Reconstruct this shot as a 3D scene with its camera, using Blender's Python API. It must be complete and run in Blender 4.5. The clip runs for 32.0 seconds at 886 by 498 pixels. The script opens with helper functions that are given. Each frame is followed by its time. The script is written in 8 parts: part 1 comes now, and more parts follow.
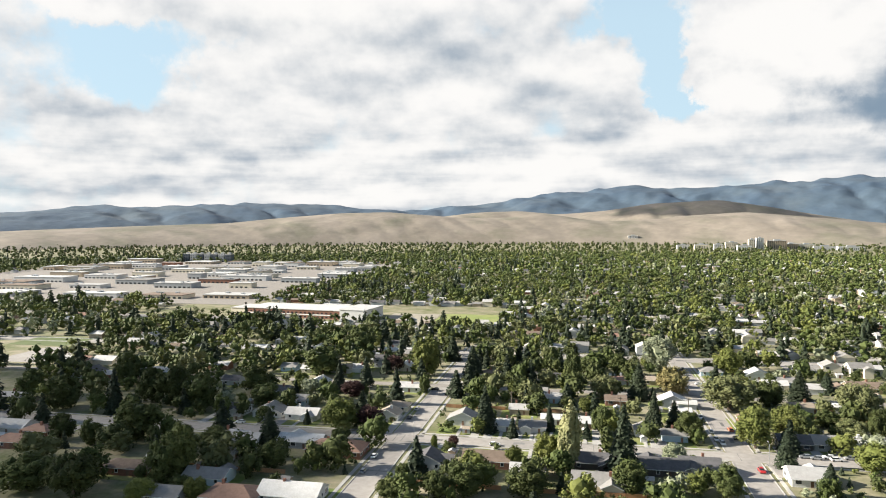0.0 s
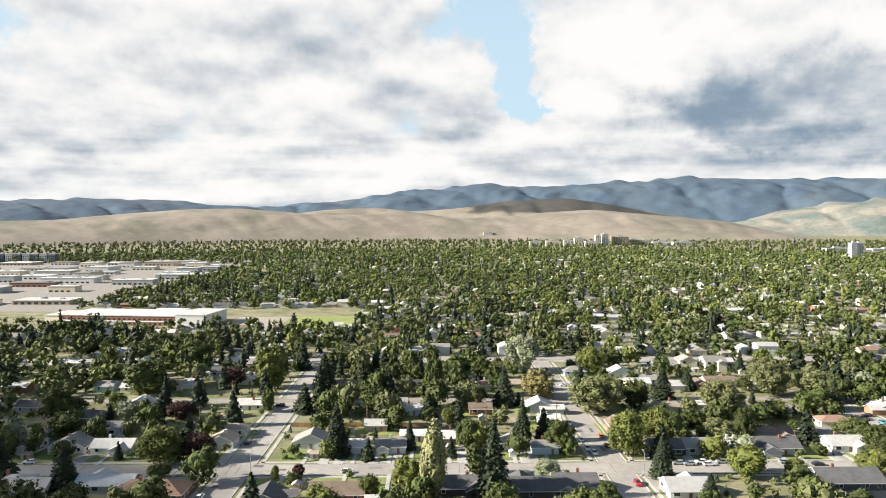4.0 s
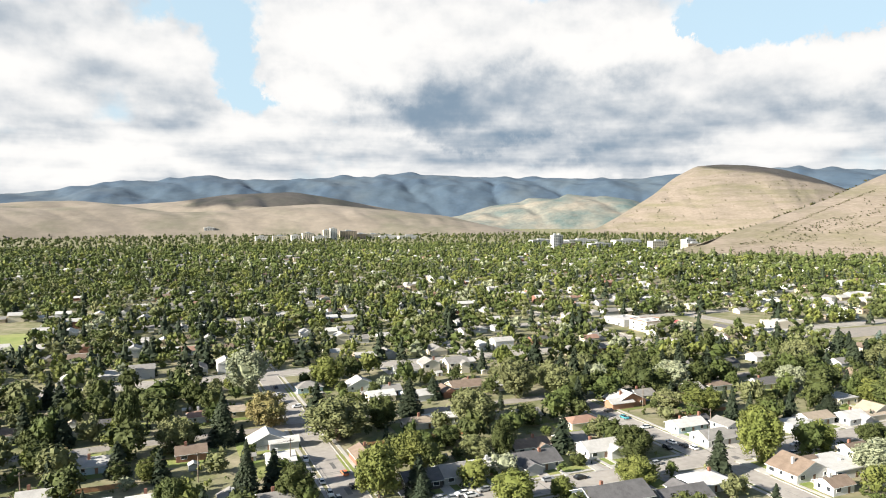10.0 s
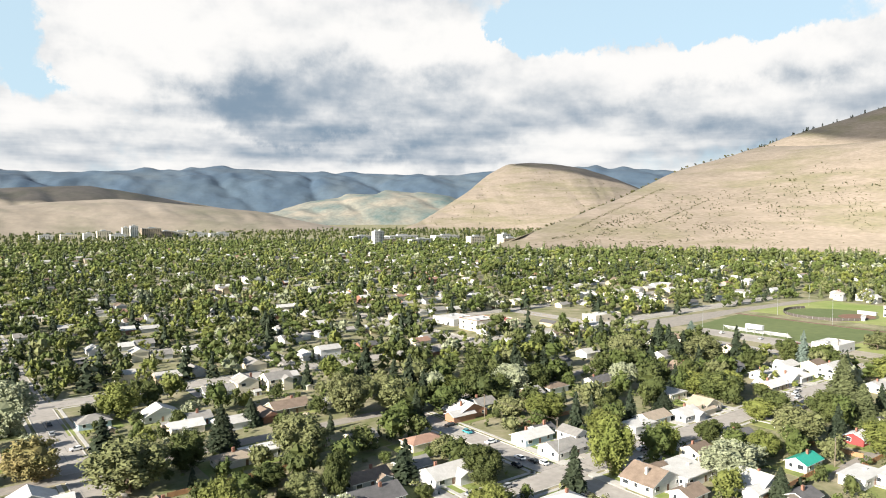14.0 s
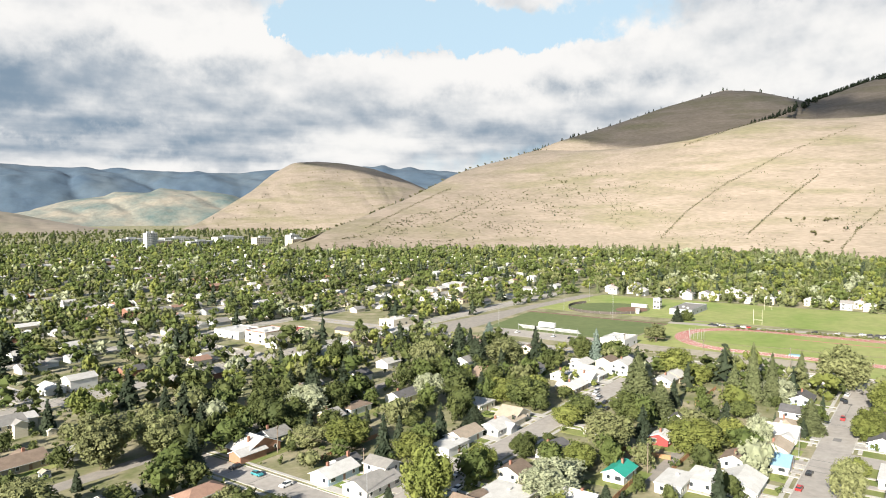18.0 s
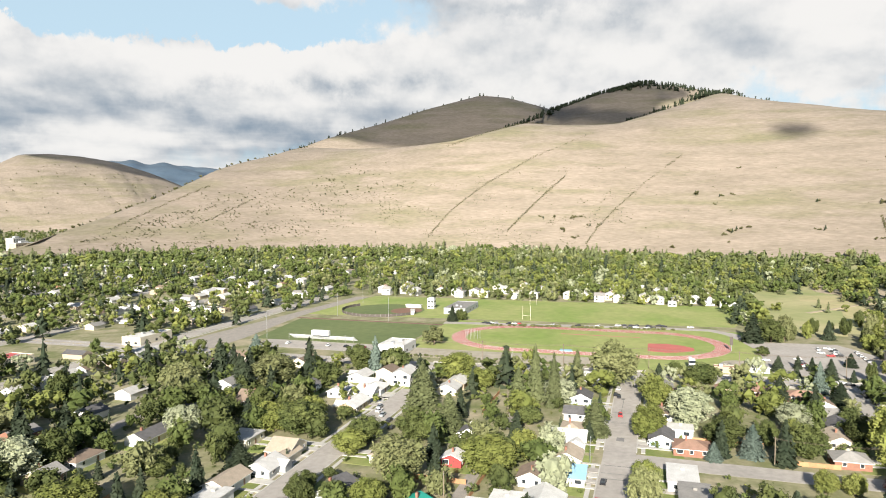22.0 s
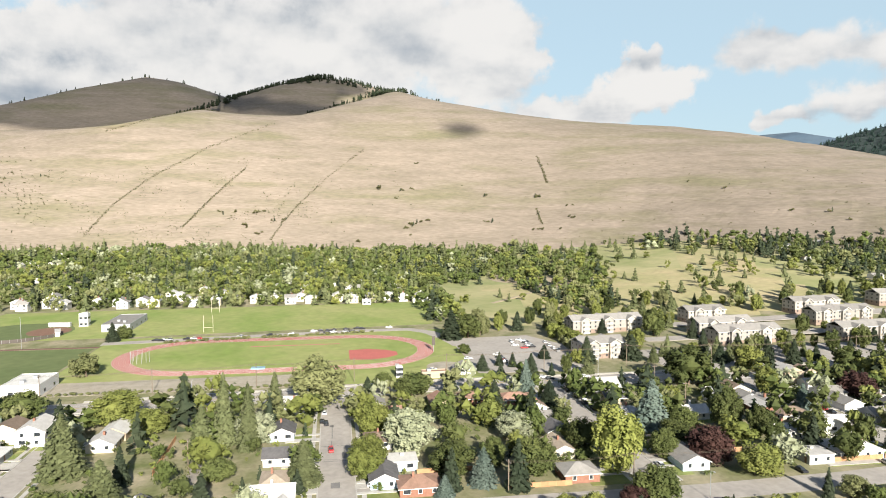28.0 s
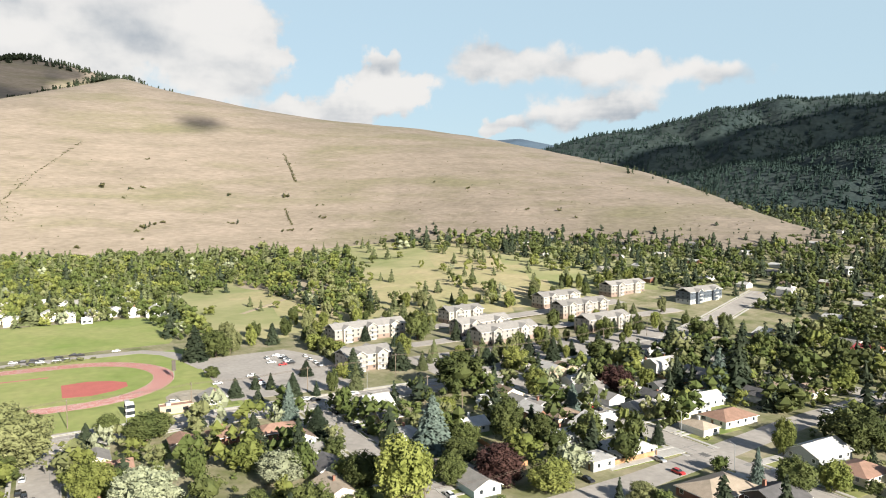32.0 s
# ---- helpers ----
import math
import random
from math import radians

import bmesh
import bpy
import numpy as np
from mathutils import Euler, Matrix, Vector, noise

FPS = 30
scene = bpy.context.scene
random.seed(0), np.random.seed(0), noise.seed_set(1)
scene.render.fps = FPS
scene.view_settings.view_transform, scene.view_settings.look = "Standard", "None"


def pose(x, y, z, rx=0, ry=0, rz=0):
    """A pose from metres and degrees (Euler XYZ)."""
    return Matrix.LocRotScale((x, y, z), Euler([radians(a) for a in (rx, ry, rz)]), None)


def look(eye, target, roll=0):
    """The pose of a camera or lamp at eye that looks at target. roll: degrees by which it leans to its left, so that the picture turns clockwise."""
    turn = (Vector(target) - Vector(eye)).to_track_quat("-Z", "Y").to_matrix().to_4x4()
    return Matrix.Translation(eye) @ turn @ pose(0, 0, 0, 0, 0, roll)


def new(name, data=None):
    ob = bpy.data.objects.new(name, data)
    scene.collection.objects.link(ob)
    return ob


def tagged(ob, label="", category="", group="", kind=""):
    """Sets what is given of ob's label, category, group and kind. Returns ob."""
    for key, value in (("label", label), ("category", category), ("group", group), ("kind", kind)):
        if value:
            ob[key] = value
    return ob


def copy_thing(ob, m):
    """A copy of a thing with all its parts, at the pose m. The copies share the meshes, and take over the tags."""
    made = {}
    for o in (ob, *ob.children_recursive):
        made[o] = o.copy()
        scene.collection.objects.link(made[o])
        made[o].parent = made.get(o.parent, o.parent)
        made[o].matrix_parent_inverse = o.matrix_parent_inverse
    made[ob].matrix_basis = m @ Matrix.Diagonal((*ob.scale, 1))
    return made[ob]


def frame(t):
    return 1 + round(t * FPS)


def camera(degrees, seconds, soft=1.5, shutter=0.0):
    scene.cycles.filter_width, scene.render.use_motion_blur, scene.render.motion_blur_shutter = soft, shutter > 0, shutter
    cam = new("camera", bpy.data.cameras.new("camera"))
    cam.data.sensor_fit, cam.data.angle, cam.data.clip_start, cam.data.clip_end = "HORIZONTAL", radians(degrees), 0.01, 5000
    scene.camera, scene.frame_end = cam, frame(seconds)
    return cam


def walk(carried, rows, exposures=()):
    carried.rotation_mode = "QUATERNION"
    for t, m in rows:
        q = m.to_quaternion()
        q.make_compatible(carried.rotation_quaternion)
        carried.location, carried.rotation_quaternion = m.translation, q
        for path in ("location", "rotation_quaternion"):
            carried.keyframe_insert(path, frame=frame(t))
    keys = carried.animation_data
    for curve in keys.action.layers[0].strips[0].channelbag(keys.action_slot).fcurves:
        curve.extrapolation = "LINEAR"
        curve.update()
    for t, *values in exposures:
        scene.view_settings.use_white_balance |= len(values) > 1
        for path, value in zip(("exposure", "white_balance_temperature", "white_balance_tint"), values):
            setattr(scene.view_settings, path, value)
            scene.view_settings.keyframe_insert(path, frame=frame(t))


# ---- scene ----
cam = camera(64.59, 32.0, 1.0)
PATH = [
    (0, (-58.12, -114.14, 89.58), (-77.40, -16.08, 85.91), -0.16),
    (0.5, (-59.12, -109.41, 89.40), (-75.89, -10.90, 85.67), -0.15),
    (1, (-59.83, -104.71, 89.18), (-74.12, -5.81, 85.43), -0.14),
    (1.5, (-60.31, -100.03, 88.94), (-72.17, -0.81, 85.16), -0.14),
    (2, (-60.60, -95.37, 88.69), (-69.97, 4.12, 84.87), -0.13),
    (2.5, (-60.71, -90.72, 88.43), (-67.70, 8.96, 84.59), -0.12),
    (4.5, (-59.99, -72.17, 87.44), (-55.99, 27.66, 83.26), -0.11),
    (5, (-59.59, -67.54, 87.23), (-52.03, 32.08, 83.01), -0.10),
    (5.5, (-59.13, -62.92, 87.04), (-47.99, 36.36, 82.76), -0.10),
    (6, (-58.60, -58.31, 86.87), (-43.93, 40.52, 82.57), -0.10),
    (6.5, (-58.01, -53.70, 86.72), (-39.64, 44.51, 82.39), -0.09),
    (7, (-57.36, -49.10, 86.60), (-35.95, 48.48, 82.17), -0.09),
    (7.5, (-56.64, -44.52, 86.50), (-32.30, 52.37, 82.02), -0.09),
    (8, (-55.86, -39.95, 86.42), (-28.89, 56.23, 81.80), -0.09),
    (8.5, (-55.00, -35.41, 86.35), (-25.23, 59.94, 81.68), -0.09),
    (9, (-54.07, -30.89, 86.31), (-21.38, 63.49, 81.54), -0.09),
    (9.5, (-53.05, -26.41, 86.28), (-17.59, 66.97, 81.46), -0.09),
    (10, (-51.93, -21.96, 86.27), (-13.73, 70.33, 81.36), -0.08),
    (10.5, (-50.72, -17.55, 86.27), (-9.80, 73.56, 81.33), -0.08),
    (11, (-49.39, -13.20, 86.28), (-5.79, 76.66, 81.30), -0.08),
    (11.5, (-47.95, -8.89, 86.30), (-1.71, 79.63, 81.28), -0.09),
    (12, (-46.39, -4.65, 86.32), (2.51, 82.44, 81.24), -0.09),
    (12.5, (-44.69, -0.47, 86.35), (6.85, 85.07, 81.19), -0.09),
    (13, (-42.85, 3.64, 86.38), (11.53, 87.39, 81.03), -0.09),
    (13.5, (-40.87, 7.67, 86.41), (16.59, 89.33, 80.96), -0.09),
    (14, (-38.75, 11.62, 86.44), (21.69, 91.09, 80.89), -0.09),
    (14.5, (-36.47, 15.48, 86.47), (26.95, 92.60, 80.92), -0.09),
    (16.5, (-25.77, 29.89, 86.52), (48.18, 96.98, 81.00), -0.10),
    (17, (-22.71, 33.22, 86.51), (53.72, 97.46, 80.94), -0.10),
    (17.5, (-19.48, 36.42, 86.50), (59.37, 97.66, 80.91), -0.10),
    (18, (-16.11, 39.49, 86.48), (65.12, 97.54, 80.83), -0.11),
    (18.5, (-12.59, 42.42, 86.45), (70.94, 97.11, 80.76), -0.11),
    (19, (-8.93, 45.22, 86.41), (77.01, 96.01, 80.60), -0.11),
    (19.5, (-5.14, 47.88, 86.37), (82.98, 94.79, 80.53), -0.11),
    (20, (-1.22, 50.40, 86.32), (88.73, 93.68, 80.46), -0.11),
    (20.5, (2.81, 52.76, 86.27), (94.34, 92.62, 80.37), -0.12),
    (21, (6.95, 54.97, 86.21), (99.98, 91.19, 80.33), -0.12),
    (21.5, (11.19, 57.03, 86.15), (105.59, 89.49, 80.29), -0.12),
    (22, (15.51, 58.93, 86.09), (111.13, 87.59, 80.22), -0.13),
    (22.5, (19.90, 60.67, 86.03), (116.60, 85.49, 80.11), -0.13),
    (23, (24.36, 62.26, 85.97), (121.98, 83.14, 80.00), -0.13),
    (23.5, (28.88, 63.67, 85.92), (127.25, 80.57, 79.85), -0.13),
    (24, (33.43, 64.93, 85.86), (132.36, 78.11, 79.69), -0.13),
    (24.5, (38.01, 66.02, 85.82), (137.32, 75.94, 79.59), -0.14),
    (25, (42.61, 66.96, 85.77), (142.18, 73.81, 79.50), -0.14),
    (25.5, (47.22, 67.72, 85.74), (146.96, 71.16, 79.37), -0.14),
    (27.5, (65.64, 69.20, 85.65), (164.73, 57.53, 78.95), -0.15),
    (28, (70.21, 69.18, 85.64), (168.77, 53.67, 78.86), -0.15),
    (28.5, (74.78, 69.01, 85.63), (172.65, 49.64, 78.87), -0.15),
    (29, (79.33, 68.70, 85.61), (176.34, 45.37, 78.82), -0.15),
    (29.5, (83.89, 68.24, 85.59), (179.81, 40.77, 78.86), -0.15),
    (30, (88.47, 67.65, 85.55), (183.06, 35.89, 78.88), -0.15),
    (30.5, (93.07, 66.92, 85.50), (186.10, 30.87, 78.78), -0.15),
    (31, (97.72, 66.07, 85.41), (188.93, 25.62, 78.68), -0.15),
    (31.5, (102.45, 65.09, 85.29), (191.55, 20.21, 78.52), -0.15),
    (32, (107.29, 64.01, 85.13), (194.15, 14.93, 78.30), -0.15),
]
# clouds and gaps between them: azimuth, elevation, half width, half height (degrees), cover, greyness
CLOUDS_A = [
    (-33.6, 12.4, 7.9, 3.1, -0.95, 0), (-36.4, 15.2, 4.9, 1.0, 0.5, -0.3), (-21.9, 14.1, 10.3, 5.4, 0.6, -0.5), (-13.0, 11.9, 10.1, 3.2, 0.4, 0.55),
    (-35.1, 8.1, 9.0, 2.5, 0.4, 0.5), (-38.4, 3.7, 8.0, 1.6, 0.3, 0.1), (2.9, 14.7, 5.4, 2.7, -0.9, 0), (9.4, 8.9, 5.3, 1.7, -0.7, 0),
    (13.8, 12.7, 3.8, 4.3, 0.7, -0.6), (21.2, 10.8, 6.0, 4.4, 0.6, 1.1), (18.0, 7.9, 6.6, 1.7, 0.4, 0.6), (2.1, 6.9, 4.1, 1.7, 0.5, 0.8),
    (-5.2, 5.9, 5.1, 1.4, 0.4, 0.5), (-29.4, 5.7, 10.3, 1.3, 0.3, 0.5),
]
CLOUDS_B = [
    (-12.1, 3.4, 23.0, 1.2, 0.3, -0.3), (4.2, 13.3, 4.1, 3.4, -0.9, 0), (7.3, 9.4, 3.2, 1.6, -0.6, 0), (20.9, 13.7, 10.6, 5.5, 0.7, -0.8),
    (34.0, 14.3, 3.9, 2.6, 0.6, -0.8), (40.7, 13.3, 3.3, 2.3, 0.6, -0.7), (45.3, 14.3, 3.2, 1.6, -1.1, 0), (29.3, 16.7, 2.7, 1.3, -0.7, 0),
    (28.1, 9.2, 11.7, 2.7, 0.4, 1.0), (20.1, 8.1, 7.4, 1.8, 0.3, 0.7), (27.7, 5.4, 15.8, 0.7, 0.3, -0.6), (29.9, 6.6, 13.4, 0.6, 0.3, 0.6),
    (7.3, 10.8, 3.6, 2.4, -0.8, 0), (9.7, 8.5, 3.7, 1.6, -0.5, 0),
]
CLOUDS_C = [
    (16.2, 13.0, 8.2, 3.7, 0.5, -0.7), (36.6, 13.0, 7.4, 4.2, 0.7, -0.7), (56.7, 14.3, 12.6, 2.7, -1.3, 0), (46.5, 13.7, 4.1, 2.3, -0.8, 0),
    (22.3, 8.4, 9.8, 3.8, 0.4, 0.95), (30.7, 10.0, 7.3, 2.8, 0.3, 0.5), (61.5, 10.7, 10.9, 2.5, 0.6, -0.5), (33.4, 5.6, 13.8, 1.2, 0.3, 0.6),
    (57.7, 8.2, 13.0, 1.7, 0.4, 0.5), (36.8, 8.7, 8.6, 4.5, 0.4, 1.1), (41.8, 13.5, 3.6, 2.3, 0.7, -0.7), (56.9, 14.6, 13.7, 2.4, -1.3, 0),
    (63.2, 11.4, 15.7, 2.3, 0.6, -0.6), (69.6, 8.5, 15.2, 1.8, 0.4, 0.5),
]
CLOUDS_D = [
    (86.2, 12.2, 11.1, 2.6, 0.6, -0.4), (37.4, 4.8, 9.5, 1.2, 0.3, 0.8), (81.7, 15.1, 5.3, 0.8, 0.5, 0.6), (63.1, 11.5, 12.7, 2.1, 0.5, -0.6),
    (82.3, 15.3, 6.5, 1.2, 0.3, 0.7), (57.4, 6.9, 9.7, 2.2, 0.3, 1.1), (76.0, 10.3, 11.8, 2.0, 0.4, 0.35), (98.0, 13.2, 8.6, 3.8, 0.7, -0.7),
    (102.3, 9.7, 5.8, 1.8, 0.6, 0.1), (109.6, 7.4, 6.3, 1.2, 0.35, -0.2),
]
CLOUDS = CLOUDS_A + CLOUDS_B + CLOUDS_C + CLOUDS_D
# small fair-weather puffs: azimuth, elevation, half width, half height
PUFFS = [
    (115.0, 11.3, 1.7, 0.8), (114.9, 9.0, 3.0, 1.4), (123.9, 10.9, 5.2, 1.8), (115.1, 8.8, 2.4, 1.4),
    (132.8, 10.5, 3.7, 1.7), (128.9, 6.7, 3.6, 1.6), (134.3, 7.1, 2.6, 1.1), (123.9, 6.1, 1.8, 0.8),
    (141.1, 9.4, 6.1, 1.5), (109.6, 7.1, 5.5, 1.0), (103.6, 11.8, 3.2, 3.2),
]

EXPOSURES = [(0, 1.45), (9, 1.5), (18, 1.42), (25, 1.3), (32, 1.28)]
walk(cam, [(t, look(eye, target, roll)) for t, eye, target, roll in PATH], EXPOSURES)

# ---- world, sun ----
SUN_AZ, SUN_EL = 264.0, 24.0   # clockwise from +y; degrees


def sky_world():
    w = bpy.data.worlds.new("sky")
    scene.world = w
    w.use_nodes = True
    nt = w.node_tree
    nt.nodes.clear()
    nd, ln = nt.nodes, nt.links

    def n(kind, **kw):
        node = nd.new(kind)
        for k, v in kw.items():
            if k == "op":
                node.operation = v
        return node

    def put(sock, v):
        if isinstance(v, bpy.types.NodeSocket):
            ln.new(v, sock)
        else:
            sock.default_value = v

    def math_(op, a, b=0.0, c=0.0, clamp=False):
        m = nd.new("ShaderNodeMath")
        m.operation, m.use_clamp = op, clamp
        put(m.inputs[0], a), put(m.inputs[1], b), put(m.inputs[2], c)
        return m.outputs[0]

    def vec(op, a, b=(0, 0, 0), c=(0, 0, 0)):
        m = nd.new("ShaderNodeVectorMath")
        m.operation = op
        put(m.inputs[0], a), put(m.inputs[1], b)
        if op == "MULTIPLY_ADD":
            put(m.inputs[2], c)
        return m.outputs["Value"] if op in ("LENGTH", "DOT_PRODUCT") else m.outputs[0]

    def ramp(v, lo, hi, a=0.0, b=1.0):
        m = nd.new("ShaderNodeMapRange")
        m.interpolation_type = "SMOOTHSTEP"
        put(m.inputs["Value"], v)
        m.inputs["From Min"].default_value, m.inputs["From Max"].default_value = lo, hi
        m.inputs["To Min"].default_value, m.inputs["To Max"].default_value = a, b
        return m.outputs[0]

    def fbm(v, scale, detail, rough, lac=2.0, dist=0.0):
        m = nd.new("ShaderNodeTexNoise")
        put(m.inputs["Vector"], v)
        m.inputs["Scale"].default_value, m.inputs["Detail"].default_value = scale, detail
        m.inputs["Roughness"].default_value, m.inputs["Lacunarity"].default_value = rough, lac
        m.inputs["Distortion"].default_value = dist
        return m.outputs["Fac"]

    sky = nd.new("ShaderNodeTexSky")
    sky.sky_type, sky.sun_disc = "NISHITA", False
    sky.sun_elevation, sky.sun_rotation = radians(SUN_EL), radians(SUN_AZ)
    sky.air_density, sky.dust_density, sky.ozone_density = 1.0, 0.6, 1.5
    tc = nd.new("ShaderNodeTexCoord")
    d = tc.outputs["Generated"]
    sep = nd.new("ShaderNodeSeparateXYZ")
    ln.new(d, sep.inputs[0])
    az = math_("MULTIPLY", math_("ARCTAN2", sep.outputs[0], sep.outputs[1]), 57.29578)
    el = math_("MULTIPLY", math_("ARCSINE", sep.outputs[2]), 57.29578)
    ae = nd.new("ShaderNodeCombineXYZ")
    ln.new(az, ae.inputs[0]), ln.new(el, ae.inputs[1])
    # cloud layer seen in perspective, flattening towards the skyline
    flat = math_("DIVIDE", 1.0, math_("ADD", math_("MAXIMUM", sep.outputs[2], 0.0), 0.34))
    cx, cy = math_("MULTIPLY", sep.outputs[0], flat), math_("MULTIPLY", sep.outputs[1], flat)
    pl = nd.new("ShaderNodeCombineXYZ")
    ln.new(cx, pl.inputs[0]), ln.new(cy, pl.inputs[1])
    p = pl.outputs[0]
    # wobble of the cloud outlines
    wob = nd.new("ShaderNodeTexNoise")
    ln.new(d, wob.inputs["Vector"])
    wob.inputs["Scale"].default_value, wob.inputs["Detail"].default_value, wob.inputs["Roughness"].default_value = 5.5, 8.0, 0.62
    wv = vec("MULTIPLY", vec("SUBTRACT", wob.outputs["Color"], (0.5, 0.5, 0.5)), (24.0, 12.0, 0.0))
    q = vec("ADD", ae.outputs[0], wv)
    # a step up the sky: thick cloud above means a shaded underside
    up, over = vec("MULTIPLY", p, (0.955, 0.955, 1.0)), vec("ADD", d, (0.0, 0.0, 0.022))
    big, big_up = fbm(p, 2.6, 5.0, 0.48), fbm(up, 2.6, 5.0, 0.48)
    fine, fine_up = fbm(d, 13.0, 8.0, 0.56), fbm(over, 13.0, 8.0, 0.56)
    east = ramp(az, 92.0, 108.0, 0.30, -0.62)
    # broken cloud low down, clearer overhead and round the sun
    west = math_("MULTIPLY", ramp(math_("ABSOLUTE", math_("SUBTRACT", az, 40.0)), 70.0, 125.0), -0.75)
    east = math_("ADD", math_("ADD", east, west), ramp(el, 17.0, 38.0, 0.0, -0.55))
    cover, shade = math_("ADD", math_("MULTIPLY", math_("SUBTRACT", big, 0.5), 1.0), east), 0.0
    for a0, e0, wa, we, amount, dark in CLOUDS:
        r = vec("LENGTH", vec("MULTIPLY_ADD", q, (1.0 / wa, 1.0 / we, 0.0), (-a0 / wa, -e0 / we, 0.0)))
        m = ramp(r, 0.0, 1.45, 1.0, 0.0)
        cover = math_("MULTIPLY_ADD", m, amount if amount > 0 else amount * 0.7, cover)
        if dark:
            shade = math_("MULTIPLY_ADD", m, dark * 0.62, shade)
    # puffs: flat grey base, heaped bright top
    billow = nd.new("ShaderNodeTexNoise")
    ln.new(d, billow.inputs["Vector"])
    billow.inputs["Scale"].default_value, billow.inputs["Detail"].default_value, billow.inputs["Roughness"].default_value = 22.0, 6.0, 0.55
    bv = vec("MULTIPLY", vec("SUBTRACT", billow.outputs["Color"], (0.5, 0.5, 0.5)), (6.0, 3.2, 0.0))
    q = vec("ADD", ae.outputs[0], bv)
    for a0, e0, wa, we in PUFFS:
        wa, we = wa * 1.2, we * 1.25
        r = vec("LENGTH", vec("MULTIPLY_ADD", q, (1.0 / wa, 1.0 / we, 0.0), (-a0 / wa, -e0 / we, 0.0)))
        m = ramp(r, 0.0, 1.5, 1.0, 0.0)
        cover = math_("MULTIPLY_ADD", m, 1.35, cover)
        low = ramp(el, e0 - we, e0 + we * 0.5, 0.45, -0.7)
        shade = math_("MULTIPLY_ADD", m, low, shade)
    cover = math_("ADD", cover, math_("MULTIPLY", math_("SUBTRACT", fine, 0.5), 1.0))
    mask = ramp(cover, -0.22, 0.26, 0.0, 1.0)
    # thick parts are grey below, thin edges bright
    lit = math_("ADD", math_("MULTIPLY", math_("SUBTRACT", big_up, big), 5.0), math_("MULTIPLY", math_("SUBTRACT", fine_up, fine), 1.7))
    # long streaks where the layer is seen edge on
    st = vec("MULTIPLY", ae.outputs[0], (0.045, 0.55, 0.0))
    streak = math_("MULTIPLY", math_("SUBTRACT", fbm(st, 1.3, 4.0, 0.5), 0.5), ramp(el, 4.0, 11.0, 2.6, 0.0))
    grey = math_("ADD", math_("ADD", math_("ADD", math_("MULTIPLY", math_("SUBTRACT", fbm(p, 3.6, 6.0, 0.5, dist=0.2), 0.47), 1.5), lit), shade), streak)
    grey = ramp(grey, -0.75, 2.1)
    col = nd.new("ShaderNodeMix")
    col.data_type = "RGBA"
    ln.new(grey, col.inputs["Factor"])
    col.inputs["A"].default_value, col.inputs["B"].default_value = (1.0, 0.985, 0.965, 1), (0.25, 0.34, 0.44, 1)
    # brighter towards the sun and at the haze above the skyline
    haze = math_("MAXIMUM", ramp(el, 1.0, 10.0, 0.85, 0.0), ramp(el, 15.0, 32.0, 0.80, 0.0))
    bsky = nd.new("ShaderNodeBackground")
    ln.new(sky.outputs[0], bsky.inputs[0])
    bsky.inputs[1].default_value = SKY_STRENGTH
    bcl = nd.new("ShaderNodeBackground")
    ln.new(col.outputs["Result"], bcl.inputs[0])
    bcl.inputs[1].default_value = CLOUD_STRENGTH
    bhz = nd.new("ShaderNodeBackground")
    bhz.inputs[0].default_value, bhz.inputs[1].default_value = (0.66, 0.87, 1.0, 1), CLOUD_STRENGTH
    air = nd.new("ShaderNodeMixShader")
    ln.new(haze, air.inputs[0])
    ln.new(bsky.outputs[0], air.inputs[1]), ln.new(bhz.outputs[0], air.inputs[2])
    mix = nd.new("ShaderNodeMixShader")
    ln.new(mask, mix.inputs[0])
    ln.new(air.outputs[0], mix.inputs[1]), ln.new(bcl.outputs[0], mix.inputs[2])
    out = nd.new("ShaderNodeOutputWorld")
    ln.new(mix.outputs[0], out.inputs[0])


SKY_STRENGTH, CLOUD_STRENGTH = 0.052, 0.36
sky_world()

lamp = bpy.data.lights.new("sun", "SUN")
lamp.energy, lamp.angle, lamp.color = 5.0, radians(0.6), (1.0, 0.94, 0.84)
sun = new("sun", lamp)
a, e = radians(SUN_AZ), radians(SUN_EL)
to_sun = Vector((math.sin(a) * math.cos(e), math.cos(a) * math.cos(e), math.sin(e)))
sun.matrix_world = look(to_sun * 900, (0, 0, 0))


CLOUD_BODY = bpy.data.materials.new("cloud_body")
CLOUD_BODY.use_nodes = True
CLOUD_BODY.node_tree.nodes["Principled BSDF"].inputs["Base Color"].default_value = (0.85, 0.86, 0.88, 1)
CLOUD_BODY.node_tree.nodes["Principled BSDF"].inputs["Roughness"].default_value = 1.0
CLOUD_BODY.node_tree.nodes["Principled BSDF"].inputs["Alpha"].default_value = 0.5   # some sun passes


